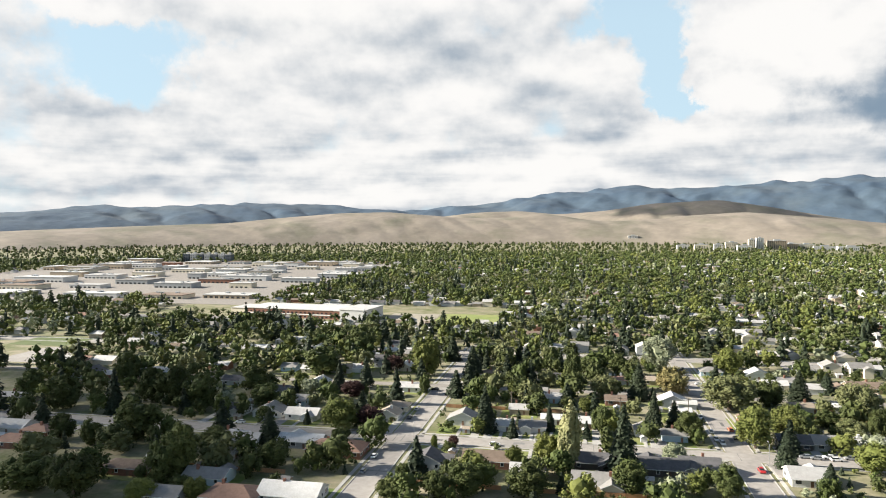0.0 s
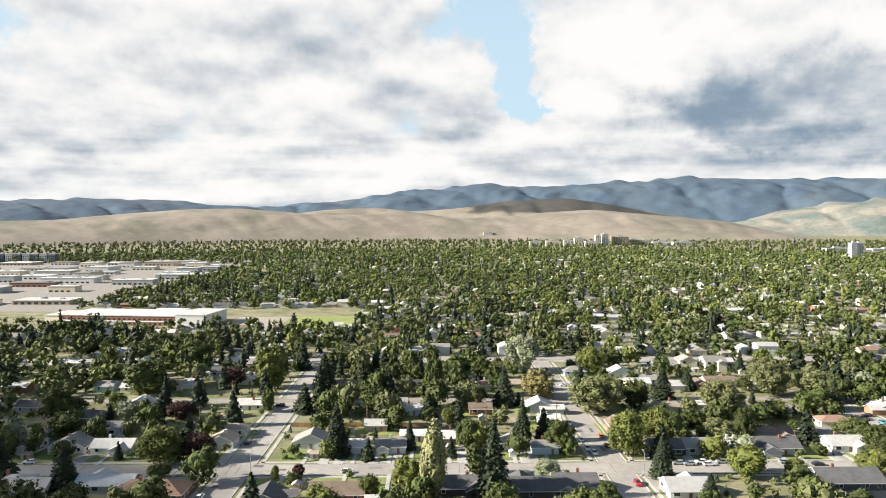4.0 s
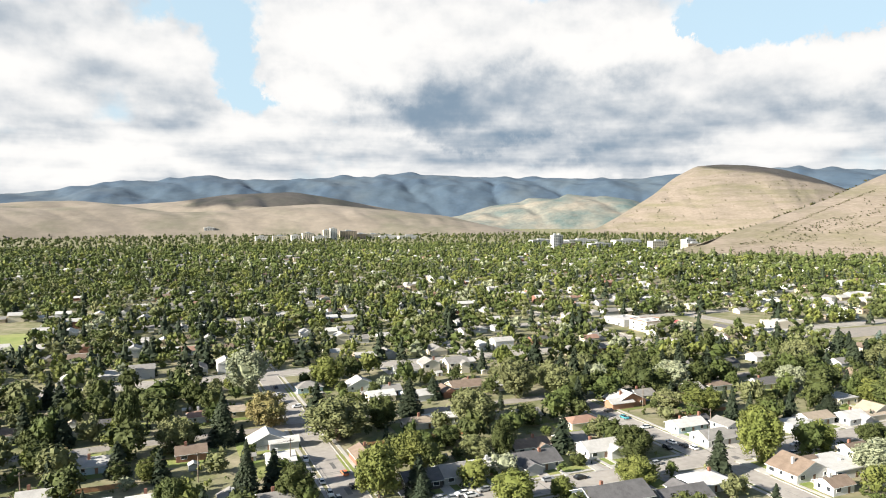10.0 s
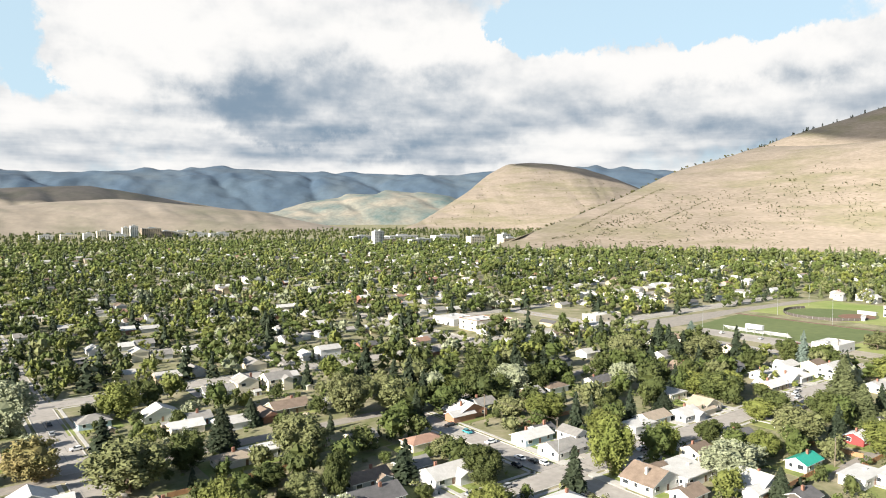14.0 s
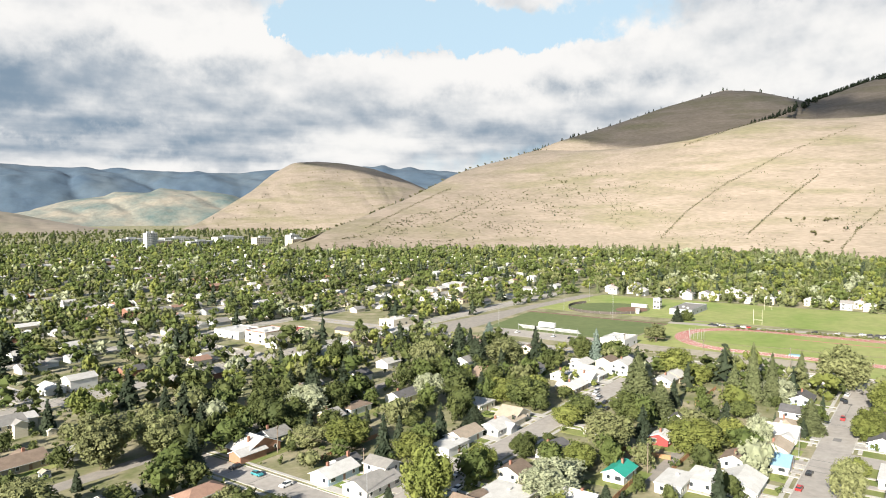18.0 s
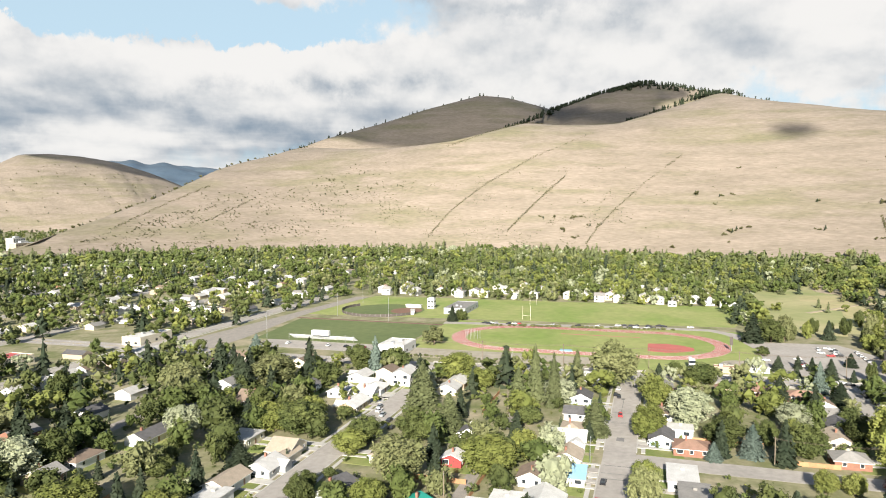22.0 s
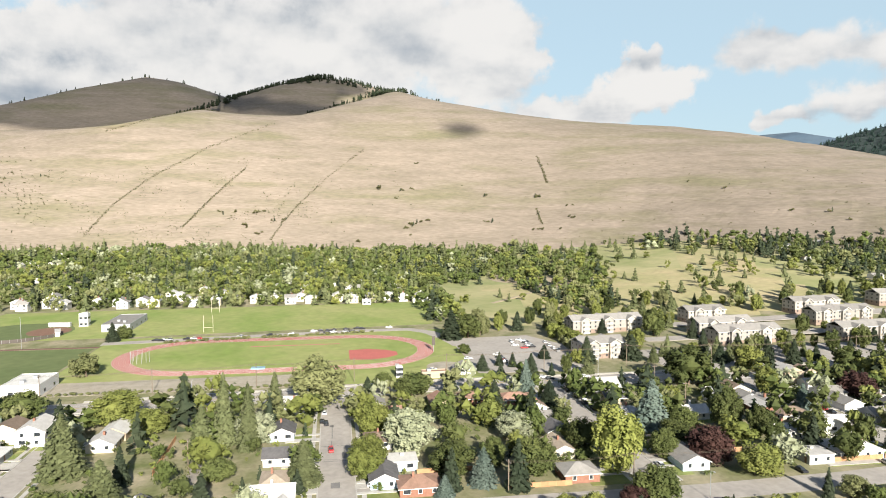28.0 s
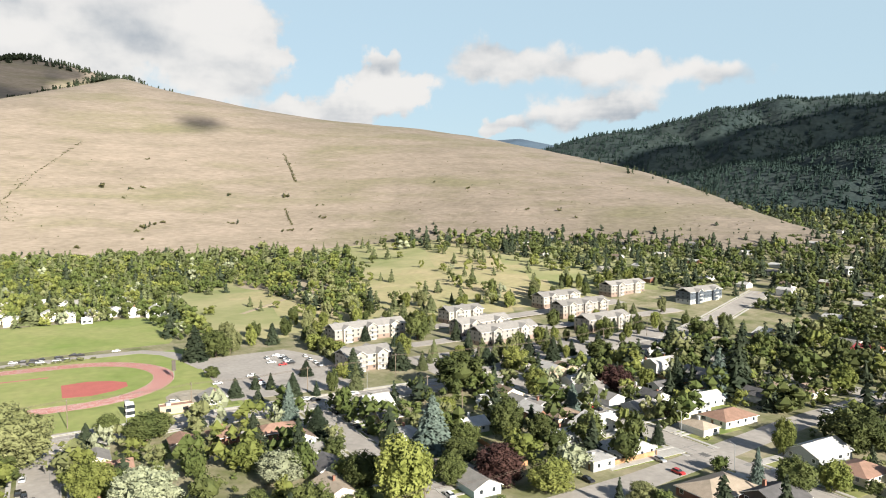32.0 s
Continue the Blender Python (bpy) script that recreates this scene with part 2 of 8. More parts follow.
def cloud(shade_at, far, rx, ry, rz, seed):
    """A lumpy cloud overhead; its shade falls on the given place."""
    c = Vector(shade_at) + to_sun * far
    bm = bmesh.new()
    bmesh.ops.create_icosphere(bm, subdivisions=4, radius=1.0)
    for v in bm.verts:
        p = v.co.copy()
        k = 1 + 0.45 * noise.noise(p * 1.6 + Vector((seed, 0, 0))) + 0.2 * noise.noise(p * 4.0 + Vector((seed, 3, 0)))
        v.co = Vector((p.x * rx * k, p.y * ry * k, max(p.z, -0.35) * rz * k))
    me = bpy.data.meshes.new("cloud")
    bm.to_mesh(me)
    bm.free()
    me.materials.append(CLOUD_BODY)
    for q in me.polygons:
        q.use_smooth = True
    ob = tagged(new("cloud", me), "white cumulus cloud drifting over the valley", "cloud", kind="structure")
    ob.location = c
    return ob


cloud((2010, 640, 350), 3200, 300, 500, 60, 1.0)
cloud((2190, 200, 400), 3300, 255, 195, 50, 5.0)
cloud((1520, -198, 230), 4200, 58, 34, 10, 8.0)
cloud((-390, 110, 0), 1500, 230, 150, 40, 3.0)
cloud((1500, -1800, 180), 3600, 360, 560, 70, 12.0)
cloud((2330, 2200, 280), 2700, 150, 260, 30, 15.0)
cloud((480, 3450, 165), 4500, 480, 260, 50, 17.0)


# ---- materials ----
MATS = {}


def material(name, base, rough=0.85, alt=None, scale=0.5, bump=0.0, bscale=8.0, metal=0.0, by_object=0.0, by_island=0.0, fine=0.25, stretch=(1, 1, 1), spec=0.3, patch=None):
    """Principled material: two scales of noise between base and alt, random tint by object or island, fine relief."""
    m = bpy.data.materials.new(name)
    m.use_nodes = True
    nt = m.node_tree
    nd, ln = nt.nodes, nt.links
    bs = nd["Principled BSDF"]
    bs.inputs["Roughness"].default_value, bs.inputs["Metallic"].default_value = rough, metal
    bs.inputs["Specular IOR Level"].default_value = spec
    alt = alt or tuple(c * 0.72 for c in base)
    tc = nd.new("ShaderNodeTexCoord")
    mp = nd.new("ShaderNodeMapping")
    mp.inputs["Scale"].default_value = stretch
    geo = nd.new("ShaderNodeNewGeometry")
    ln.new(geo.outputs["Position"], mp.inputs[0])
    nz = nd.new("ShaderNodeTexNoise")
    nz.inputs["Scale"].default_value, nz.inputs["Detail"].default_value, nz.inputs["Roughness"].default_value = scale, 6.0, 0.62
    ln.new(mp.outputs[0], nz.inputs["Vector"])
    rp = nd.new("ShaderNodeMapRange")
    rp.inputs["From Min"].default_value, rp.inputs["From Max"].default_value = 0.34, 0.66
    ln.new(nz.outputs["Fac"], rp.inputs["Value"])
    mx = nd.new("ShaderNodeMix")
    mx.data_type = "RGBA"
    ln.new(rp.outputs[0], mx.inputs["Factor"])
    mx.inputs["A"].default_value, mx.inputs["B"].default_value = (*base, 1), (*alt, 1)
    col = mx.outputs["Result"]
    if patch:
        np_ = nd.new("ShaderNodeTexNoise")
        np_.inputs["Scale"].default_value, np_.inputs["Detail"].default_value, np_.inputs["Roughness"].default_value = patch[1], 7.0, 0.6
        ln.new(mp.outputs[0], np_.inputs["Vector"])
        rp2 = nd.new("ShaderNodeMapRange")
        rp2.inputs["From Min"].default_value, rp2.inputs["From Max"].default_value, rp2.inputs["To Max"].default_value = 0.48, 0.68, patch[2]
        ln.new(np_.outputs["Fac"], rp2.inputs["Value"])
        mp2 = nd.new("ShaderNodeMix")
        mp2.data_type = "RGBA"
        ln.new(rp2.outputs[0], mp2.inputs["Factor"]), ln.new(col, mp2.inputs["A"])
        mp2.inputs["B"].default_value = (*patch[0], 1)
        col = mp2.outputs["Result"]
    nz2 = nd.new("ShaderNodeTexNoise")
    nz2.inputs["Scale"].default_value, nz2.inputs["Detail"].default_value = scale * 9.0, 3.0
    ln.new(mp.outputs[0], nz2.inputs["Vector"])
    gain = nd.new("ShaderNodeMath")
    gain.operation = "MULTIPLY_ADD"
    ln.new(nz2.outputs["Fac"], gain.inputs[0])
    gain.inputs[1].default_value, gain.inputs[2].default_value = fine * 2, 1 - fine
    val = gain.outputs[0]
    for amount, src in ((by_object, "ob"), (by_island, "is")):
        if amount:
            r = nd.new("ShaderNodeObjectInfo").outputs["Random"] if src == "ob" else geo.outputs["Random Per Island"]
            k = nd.new("ShaderNodeMath")
            k.operation = "MULTIPLY_ADD"
            ln.new(r, k.inputs[0])
            k.inputs[1].default_value, k.inputs[2].default_value = 2 * amount, 1 - amount
            k2 = nd.new("ShaderNodeMath")
            k2.operation = "MULTIPLY"
            ln.new(val, k2.inputs[0]), ln.new(k.outputs[0], k2.inputs[1])
            val = k2.outputs[0]
    hs = nd.new("ShaderNodeHueSaturation")
    ln.new(col, hs.inputs["Color"]), ln.new(val, hs.inputs["Value"])
    ln.new(hs.outputs[0], bs.inputs["Base Color"])
    if bump:
        bp = nd.new("ShaderNodeBump")
        bp.inputs["Strength"].default_value, bp.inputs["Distance"].default_value = min(1.0, bump), bump
        nb = nd.new("ShaderNodeTexNoise")
        nb.inputs["Scale"].default_value, nb.inputs["Detail"].default_value = bscale, 4.0
        ln.new(geo.outputs["Position"], nb.inputs["Vector"])
        ln.new(nb.outputs["Fac"], bp.inputs["Height"])
        ln.new(bp.outputs[0], bs.inputs["Normal"])
    MATS[name] = m
    return m


def leafy(name, base, alt, by_object=0.22, by_island=0.07):
    """Foliage: some light passes the leaves."""
    base, alt = ((c[0], c[1] * 1.02, c[2] * 0.95) for c in (base, alt))
    m = material(name, base, 0.75, alt, 0.075, by_object=by_object, by_island=by_island, fine=0.3, spec=0.15)
    bs = m.node_tree.nodes["Principled BSDF"]
    bs.inputs["Subsurface Weight"].default_value = 0.0
    return m


LAWN = material("lawn", (0.125, 0.175, 0.04), 0.95, (0.24, 0.235, 0.09), 0.09, by_object=0.2)
TURF = material("turf", (0.098, 0.128, 0.046), 0.95, (0.125, 0.150, 0.058), 0.02)
EDGE_RED = material("worn_red_path", (0.16, 0.085, 0.07), 0.9, (0.12, 0.065, 0.055), 0.2)
PITCH = material("pitch_grass", (0.175, 0.235, 0.055), 0.95, (0.28, 0.285, 0.11), 0.02)
DRY = material("dry_grass", (0.40, 0.33, 0.19), 0.95, (0.27, 0.27, 0.12), 0.02)
ASPHALT = material("asphalt", (0.36, 0.33, 0.295), 0.9, (0.285, 0.262, 0.235), 0.05, 0.01, 6.0)
CONCRETE = material("concrete", (0.46, 0.44, 0.40), 0.9, (0.36, 0.34, 0.31), 0.2)
GRAVEL = material("gravel", (0.36, 0.32, 0.26), 0.95, (0.28, 0.25, 0.19), 0.2)
HILL = material("dry_hill_grass", (0.228, 0.189, 0.150), 0.95, (0.172, 0.144, 0.111), 0.009, 1.5, 0.10, stretch=(1, 1, 8.0), fine=0.38, patch=((0.150, 0.140, 0.080), 0.0045, 0.75))
FOOT = material("foothill_grass", (0.28, 0.238, 0.190), 0.95, (0.195, 0.166, 0.129), 0.004, 1.0, 0.05, fine=0.2, patch=((0.13, 0.13, 0.085), 0.006, 0.7))
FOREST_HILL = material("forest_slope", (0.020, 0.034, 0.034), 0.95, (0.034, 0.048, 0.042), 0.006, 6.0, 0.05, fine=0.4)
# the blue of distance haze is mixed into the slopes' own colour
FAR_HAZE_BLUE = material("far_mountain_hazed", (0.050, 0.079, 0.116), 0.95, (0.068, 0.098, 0.128), 0.004, 3.0, 0.02, fine=0.2, patch=((0.115, 0.135, 0.142), 0.0032, 0.45))
ALLEY = material("alley_gravel", (0.30, 0.27, 0.23), 0.95, (0.22, 0.20, 0.18), 0.3)
ASPHALT_PATCH = material("asphalt_patch", (0.20, 0.19, 0.18), 0.9, (0.15, 0.145, 0.14), 0.3, by_island=0.3)
YELLOW_PAINT = material("yellow_paint", (0.55, 0.38, 0.08), 0.8)
WHITE_PAINT = material("white_paint", (0.72, 0.72, 0.70), 0.8)

LEAVES = {
    "D": leafy("leaves_dark_green", (0.044, 0.056, 0.019), (0.086, 0.097, 0.033)),
    "G": leafy("leaves_mid_green", (0.052, 0.070, 0.021), (0.088, 0.106, 0.033)),
    "L": leafy("leaves_light_green", (0.100, 0.116, 0.031), (0.150, 0.158, 0.046)),
    "Y": leafy("leaves_yellow_green", (0.128, 0.142, 0.036), (0.170, 0.175, 0.052)),
    "S": leafy("leaves_silver", (0.190, 0.205, 0.135), (0.255, 0.265, 0.18)),
    "W": leafy("leaves_willow", (0.112, 0.120, 0.052), (0.160, 0.162, 0.078)),
    "M": leafy("leaves_maroon", (0.040, 0.020, 0.020), (0.065, 0.032, 0.028)),
    "O": leafy("leaves_brown", (0.22, 0.17, 0.08), (0.16, 0.15, 0.06)),
    "C": leafy("needles_dark", (0.024, 0.034, 0.021), (0.043, 0.053, 0.031)),
    "B": leafy("needles_blue", (0.080, 0.108, 0.096), (0.12, 0.148, 0.13)),
    "E": leafy("needles_olive", (0.078, 0.090, 0.042), (0.118, 0.128, 0.062)),
    "P": leafy("leaves_poplar", (0.20, 0.20, 0.095), (0.27, 0.255, 0.135)),
}
BARK = material("bark", (0.16, 0.12, 0.085), 0.95, (0.10, 0.075, 0.055), 1.2, 0.05, 6.0)
ROOFS = {
    "k": material("shingles_dark", (0.125, 0.12, 0.12), 0.9, (0.085, 0.082, 0.082), 0.5, 0.03, 5.0, by_object=0.15),
    "g": material("shingles_grey", (0.27, 0.255, 0.235), 0.9, (0.21, 0.20, 0.185), 0.5, 0.03, 5.0, by_object=0.15),
    "l": material("shingles_pale", (0.48, 0.465, 0.44), 0.85, (0.39, 0.375, 0.35), 0.5, 0.03, 5.0, by_object=0.12),
    "w": material("roof_white", (0.56, 0.55, 0.525), 0.7, (0.46, 0.445, 0.415), 0.3, 0.01, 4.0, by_object=0.08),
    "b": material("shingles_brown", (0.22, 0.165, 0.125), 0.9, (0.16, 0.12, 0.09), 0.5, 0.03, 5.0, by_object=0.15),
    "r": material("shingles_rust", (0.31, 0.19, 0.14), 0.9, (0.235, 0.145, 0.105), 0.5, 0.03, 5.0, by_object=0.12),
    "t": material("shingles_tan", (0.38, 0.31, 0.24), 0.9, (0.30, 0.25, 0.19), 0.5, 0.03, 5.0, by_object=0.12),
    "B": material("roof_blue_metal", (0.22, 0.37, 0.45), 0.5, (0.19, 0.32, 0.40), 0.3),
    "G": material("roof_green_metal", (0.03, 0.32, 0.24), 0.45, (0.025, 0.27, 0.20), 0.3),
    "R": material("roof_red", (0.45, 0.09, 0.09), 0.6, (0.38, 0.08, 0.08), 0.3),
}
WALLS = {
    "w": material("siding_white", (0.62, 0.61, 0.585), 0.8, (0.53, 0.52, 0.495), 0.4, 0.02, 3.0, stretch=(0.3, 0.3, 6)),
    "c": material("siding_cream", (0.62, 0.56, 0.44), 0.8, (0.56, 0.50, 0.39), 0.4, 0.02, 3.0, stretch=(0.3, 0.3, 6)),
    "g": material("siding_grey", (0.36, 0.37, 0.37), 0.8, (0.31, 0.32, 0.32), 0.4, 0.02, 3.0, stretch=(0.3, 0.3, 6)),
    "l": material("siding_blue", (0.42, 0.52, 0.58), 0.8, (0.37, 0.47, 0.53), 0.4, 0.02, 3.0, stretch=(0.3, 0.3, 6)),
    "t": material("siding_tan", (0.42, 0.34, 0.25), 0.8, (0.36, 0.29, 0.21), 0.4, 0.02, 3.0, stretch=(0.3, 0.3, 6)),
    "b": material("brick", (0.265, 0.135, 0.092), 0.9, (0.20, 0.10, 0.072), 1.0, 0.02, 6.0),
    "k": material("siding_dark", (0.10, 0.085, 0.075), 0.85, (0.08, 0.07, 0.06), 0.4),
    "n": material("siding_slate", (0.085, 0.10, 0.12), 0.8, (0.07, 0.085, 0.10), 0.4),
    "o": material("siding_orange", (0.34, 0.18, 0.115), 0.85, (0.28, 0.15, 0.095), 0.4),
    "R": material("siding_red", (0.28, 0.055, 0.05), 0.8, (0.23, 0.045, 0.045), 0.4),
}
TRIM = material("white_trim", (0.76, 0.75, 0.72), 0.7, (0.70, 0.69, 0.66), 1.0)
GLASS = material("window_glass", (0.025, 0.03, 0.035), 0.08, (0.035, 0.04, 0.045), 1.0, spec=0.6)
DOOR = material("door_paint", (0.20, 0.12, 0.08), 0.6, (0.16, 0.10, 0.07), 1.0, by_object=0.4)
WOOD = material("fence_wood", (0.42, 0.23, 0.12), 0.9, (0.33, 0.19, 0.10), 1.5, by_object=0.15)
POLE = material("pole_wood", (0.20, 0.16, 0.12), 0.9, (0.15, 0.12, 0.09), 1.5)
METAL = material("galvanised_metal", (0.50, 0.51, 0.52), 0.45, (0.42, 0.43, 0.44), 1.0, metal=0.7)
TYRE = material("tyre", (0.02, 0.02, 0.02), 0.9, (0.03, 0.03, 0.03), 2.0)
PAINTS = {
    "w": material("car_white", (0.78, 0.78, 0.77), 0.3, (0.74, 0.74, 0.73), 0.5, spec=0.5),
    "k": material("car_black", (0.018, 0.018, 0.02), 0.25, (0.024, 0.024, 0.026), 0.5, spec=0.5),
    "s": material("car_silver", (0.42, 0.43, 0.44), 0.3, (0.38, 0.39, 0.40), 0.5, metal=0.4, spec=0.5),
    "r": material("car_red", (0.45, 0.03, 0.03), 0.3, (0.40, 0.03, 0.03), 0.5, spec=0.5),
    "o": material("car_orange", (0.55, 0.16, 0.06), 0.35, (0.5, 0.14, 0.06), 0.5, spec=0.5),
    "b": material("car_blue", (0.05, 0.12, 0.28), 0.3, (0.05, 0.11, 0.25), 0.5, spec=0.5),
    "t": material("car_teal", (0.05, 0.25, 0.28), 0.3, (0.05, 0.22, 0.25), 0.5, spec=0.5),
}
TRACK_RED = material("running_track", (0.42, 0.17, 0.14), 0.9, (0.36, 0.145, 0.12), 0.15)
TRACK_BRIGHT = material("track_pad", (0.42, 0.125, 0.105), 0.9, (0.37, 0.11, 0.095), 0.15)
DIRT = material("infield_dirt", (0.20, 0.115, 0.08), 0.95, (0.16, 0.09, 0.06), 0.2)
GOLF = material("golf_grass", (0.21, 0.235, 0.09), 0.95, (0.37, 0.33, 0.18), 0.012, fine=0.15)
TOWN = material("town_ground", (0.115, 0.132, 0.045), 0.95, (0.30, 0.26, 0.175), 0.06, 0.05, 2.0, fine=0.3)
DIRT_TAN = material("tan_earth", (0.38, 0.31, 0.22), 0.95, (0.28, 0.235, 0.16), 0.05)
MID_HILL = material("wooded_hill", (0.25, 0.225, 0.18), 0.95, (0.085, 0.125, 0.12), 0.006, 6.0, 0.02, fine=0.3)


# ---- terrain ----
CX, CY = 0.0, 40.0


def mesh_np(name, verts, faces, mats, idx=None, smooth=False):
    """One mesh object from arrays; faces all of one corner count."""
    verts, faces = np.asarray(verts, np.float32), np.asarray(faces, np.int32)
    me = bpy.data.meshes.new(name)
    k = faces.shape[1]
    me.vertices.add(len(verts)), me.loops.add(faces.size), me.polygons.add(len(faces))
    me.vertices.foreach_set("co", verts.ravel())
    me.loops.foreach_set("vertex_index", faces.ravel())
    me.polygons.foreach_set("loop_start", np.arange(0, faces.size, k, dtype=np.int32))
    for m in mats:
        me.materials.append(m)
    if idx is not None:
        me.polygons.foreach_set("material_index", np.asarray(idx, np.int32))
    me.polygons.foreach_set("use_smooth", np.full(len(faces), smooth))
    me.update(calc_edges=True)
    return new(name, me)


def grid_faces(nu, nv, wrap=False):
    i, j = np.meshgrid(np.arange(nu if wrap else nu - 1), np.arange(nv - 1), indexing="ij")
    a, b = i * nv + j, ((i + 1) % nu) * nv + j
    return np.stack([a, b, b + 1, a + 1], -1).reshape(-1, 4)


def rise(az, r):
    """Height of the valley floor: flat in town, a bench towards the canyon, a slow rise far off."""
    az = (np.asarray(az) + 180) % 360 - 180
    k = np.clip((az - 96) / 26, 0, 1)
    k = k * k * (3 - 2 * k) * np.clip((200 - az) / 30, 0, 1)
    bench = 0.075 * k * np.clip(np.asarray(r) - 560, 0, 900)
    return bench + 0.007 * np.clip(np.asarray(r) - 900, 0, 3000) * (1 - k)


def ground_z(x, y):
    return rise(np.degrees(np.arctan2(x - CX, y - CY)), np.hypot(x - CX, y - CY))


def build_ground():
    rs = np.r_[0.5, np.arange(40, 1400, 14.0), np.geomspace(1420, 4900, 26)]
    azs = np.arange(0, 360, 1.25)
    a, r = np.meshgrid(azs, rs, indexing="ij")
    v = np.stack([CX + r * np.sin(np.radians(a)), CY + r * np.cos(np.radians(a)), rise(a, r)], -1)
    f = grid_faces(len(azs), len(rs), True)[:, ::-1]
    c = v.reshape(-1, 3)[f].mean(1)
    x, y = c[:, 0], c[:, 1]
    idx = np.zeros(len(f), int)
    golf = (x > 540) & (y < 330 - 0.3 * (x - 640)) & (x < 1300) & (y > -560 + 0.2 * (x - 540)) & ((y < -20) | (x > 760))
    idx[golf] = 1
    dry = golf & (y > -300 - 0.35 * (x - 540)) & (y < -95 + 0.1 * (x - 540)) & (x < 760)
    idx[dry | (golf & (abs(y + 330 + 0.62 * (x - 760)) < 45))] = 2
    ob = mesh_np("ground", v.reshape(-1, 3), f, [TOWN, GOLF, DRY], idx, smooth=True)
    return tagged(ob, "valley floor of lawns, gravel and dry grass", "ground", kind="structure")


build_ground()


def lump(x, y, s, seed=0.0):
    """Vector of noise values on a plane."""
    return np.array([noise.noise((p / s + seed, q / s, seed * 1.7)) for p, q in zip(np.ravel(x), np.ravel(y))]).reshape(np.shape(x))


def hill(name, crest, r0, mat, label, power=1.15, rough=0.03, na=150, ns=36, back=0.35, gully=0.0, seed=1.0, cat="hill", knolls=0.0):
    """A hillside: crest rows are azimuth, height and distance; r0 rows are azimuth and distance of its foot."""
    ca, cz, cr = (np.array(c, float) for c in zip(*crest))
    fa, fr = (np.array(c, float) for c in zip(*r0))
    az = np.linspace(ca[0], ca[-1], na)
    z1, r1, rb = np.interp(az, ca, cz), np.interp(az, ca, cr), np.interp(az, fa, fr)
    ker = np.array([1, 2, 3, 2, 1.0]) / 9
    z1 = z1 + knolls * np.array([noise.noise((v * 0.9, seed, 0.0)) + 0.5 * noise.noise((v * 2.6, seed, 4.0)) for v in az])
    z1 = np.r_[z1[:2], np.convolve(z1, ker, "valid"), z1[-2:]]
    r1 = np.r_[r1[:2], np.convolve(r1, ker, "valid"), r1[-2:]]
    r1 = np.maximum(r1, rb + 60)
    # lower slopes follow the broad shape, only the crest its small knolls
    half = max(na // 9, 3)
    wide = np.hanning(2 * half + 1)
    wide /= wide.sum()
    rs, zs = (np.convolve(np.pad(c, half, "edge"), wide, "valid") for c in (r1, z1))
    s = np.r_[np.linspace(0, 1, ns), 1 + back * np.linspace(0.15, 1, 8)]
    A, S = np.meshgrid(az, s, indexing="ij")
    k = np.clip(S, 0, 1) ** 5
    R = rb[:, None] + ((rs - rb)[:, None] + (r1 - rs)[:, None] * k) * S
    zb = rise(A, R) - 4.0
    f = np.where(S <= 1, np.sin(np.clip(S, 0, 1) * math.pi / 2) ** power, np.cos((S - 1) / max(back, 0.01) * math.pi / 2 * 0.98))
    x, y = CX + R * np.sin(np.radians(A)), CY + R * np.cos(np.radians(A))
    top = np.maximum(zs[:, None] + (z1 - zs)[:, None] * k - zb, 2.0)
    z = zb + top * f
    inside = np.clip(np.sin(np.clip(S, 0, 1) * math.pi), 0, 1)
    z += inside * top * rough * 2.2 * lump(x, y, 260.0, seed) + inside * top * rough * lump(x, y, 80.0, seed + 3)
    if gully:
        # spurs and hollows that run down the slope, slanting and branching
        u = A * np.radians(1) * R.mean()
        g = 1 - 2 * abs(lump(u + 0.35 * (R - R.min()) + 90 * lump(x, y, 300.0, seed + 5), R * 0.18, gully * 9.0 + 60.0, seed + 8))
        z -= inside * gully * np.clip(g, 0, 1) ** 2
    v = np.stack([x, y, z], -1).reshape(-1, 3)
    ob = mesh_np(name, v, grid_faces(len(az), len(s)), [mat], smooth=True)
    tagged(ob, label, cat, kind="structure")
    return dict(az=az, s=s, v=v.reshape(len(az), len(s), 3), ob=ob)


def on_hill(hl, a, s):
    """A place on a hillside, at azimuth a and share s of the way up."""
    i = int(np.clip(np.searchsorted(hl["az"], a), 1, len(hl["az"]) - 1))
    j = int(np.clip(np.searchsorted(hl["s"], s), 1, len(hl["s"]) - 1))
    fa = (a - hl["az"][i - 1]) / (hl["az"][i] - hl["az"][i - 1])
    fs = (s - hl["s"][j - 1]) / (hl["s"][j] - hl["s"][j - 1])
    v = hl["v"]
    return (v[i - 1, j - 1] * (1 - fa) + v[i, j - 1] * fa) * (1 - fs) + (v[i - 1, j] * (1 - fa) + v[i, j] * fa) * fs

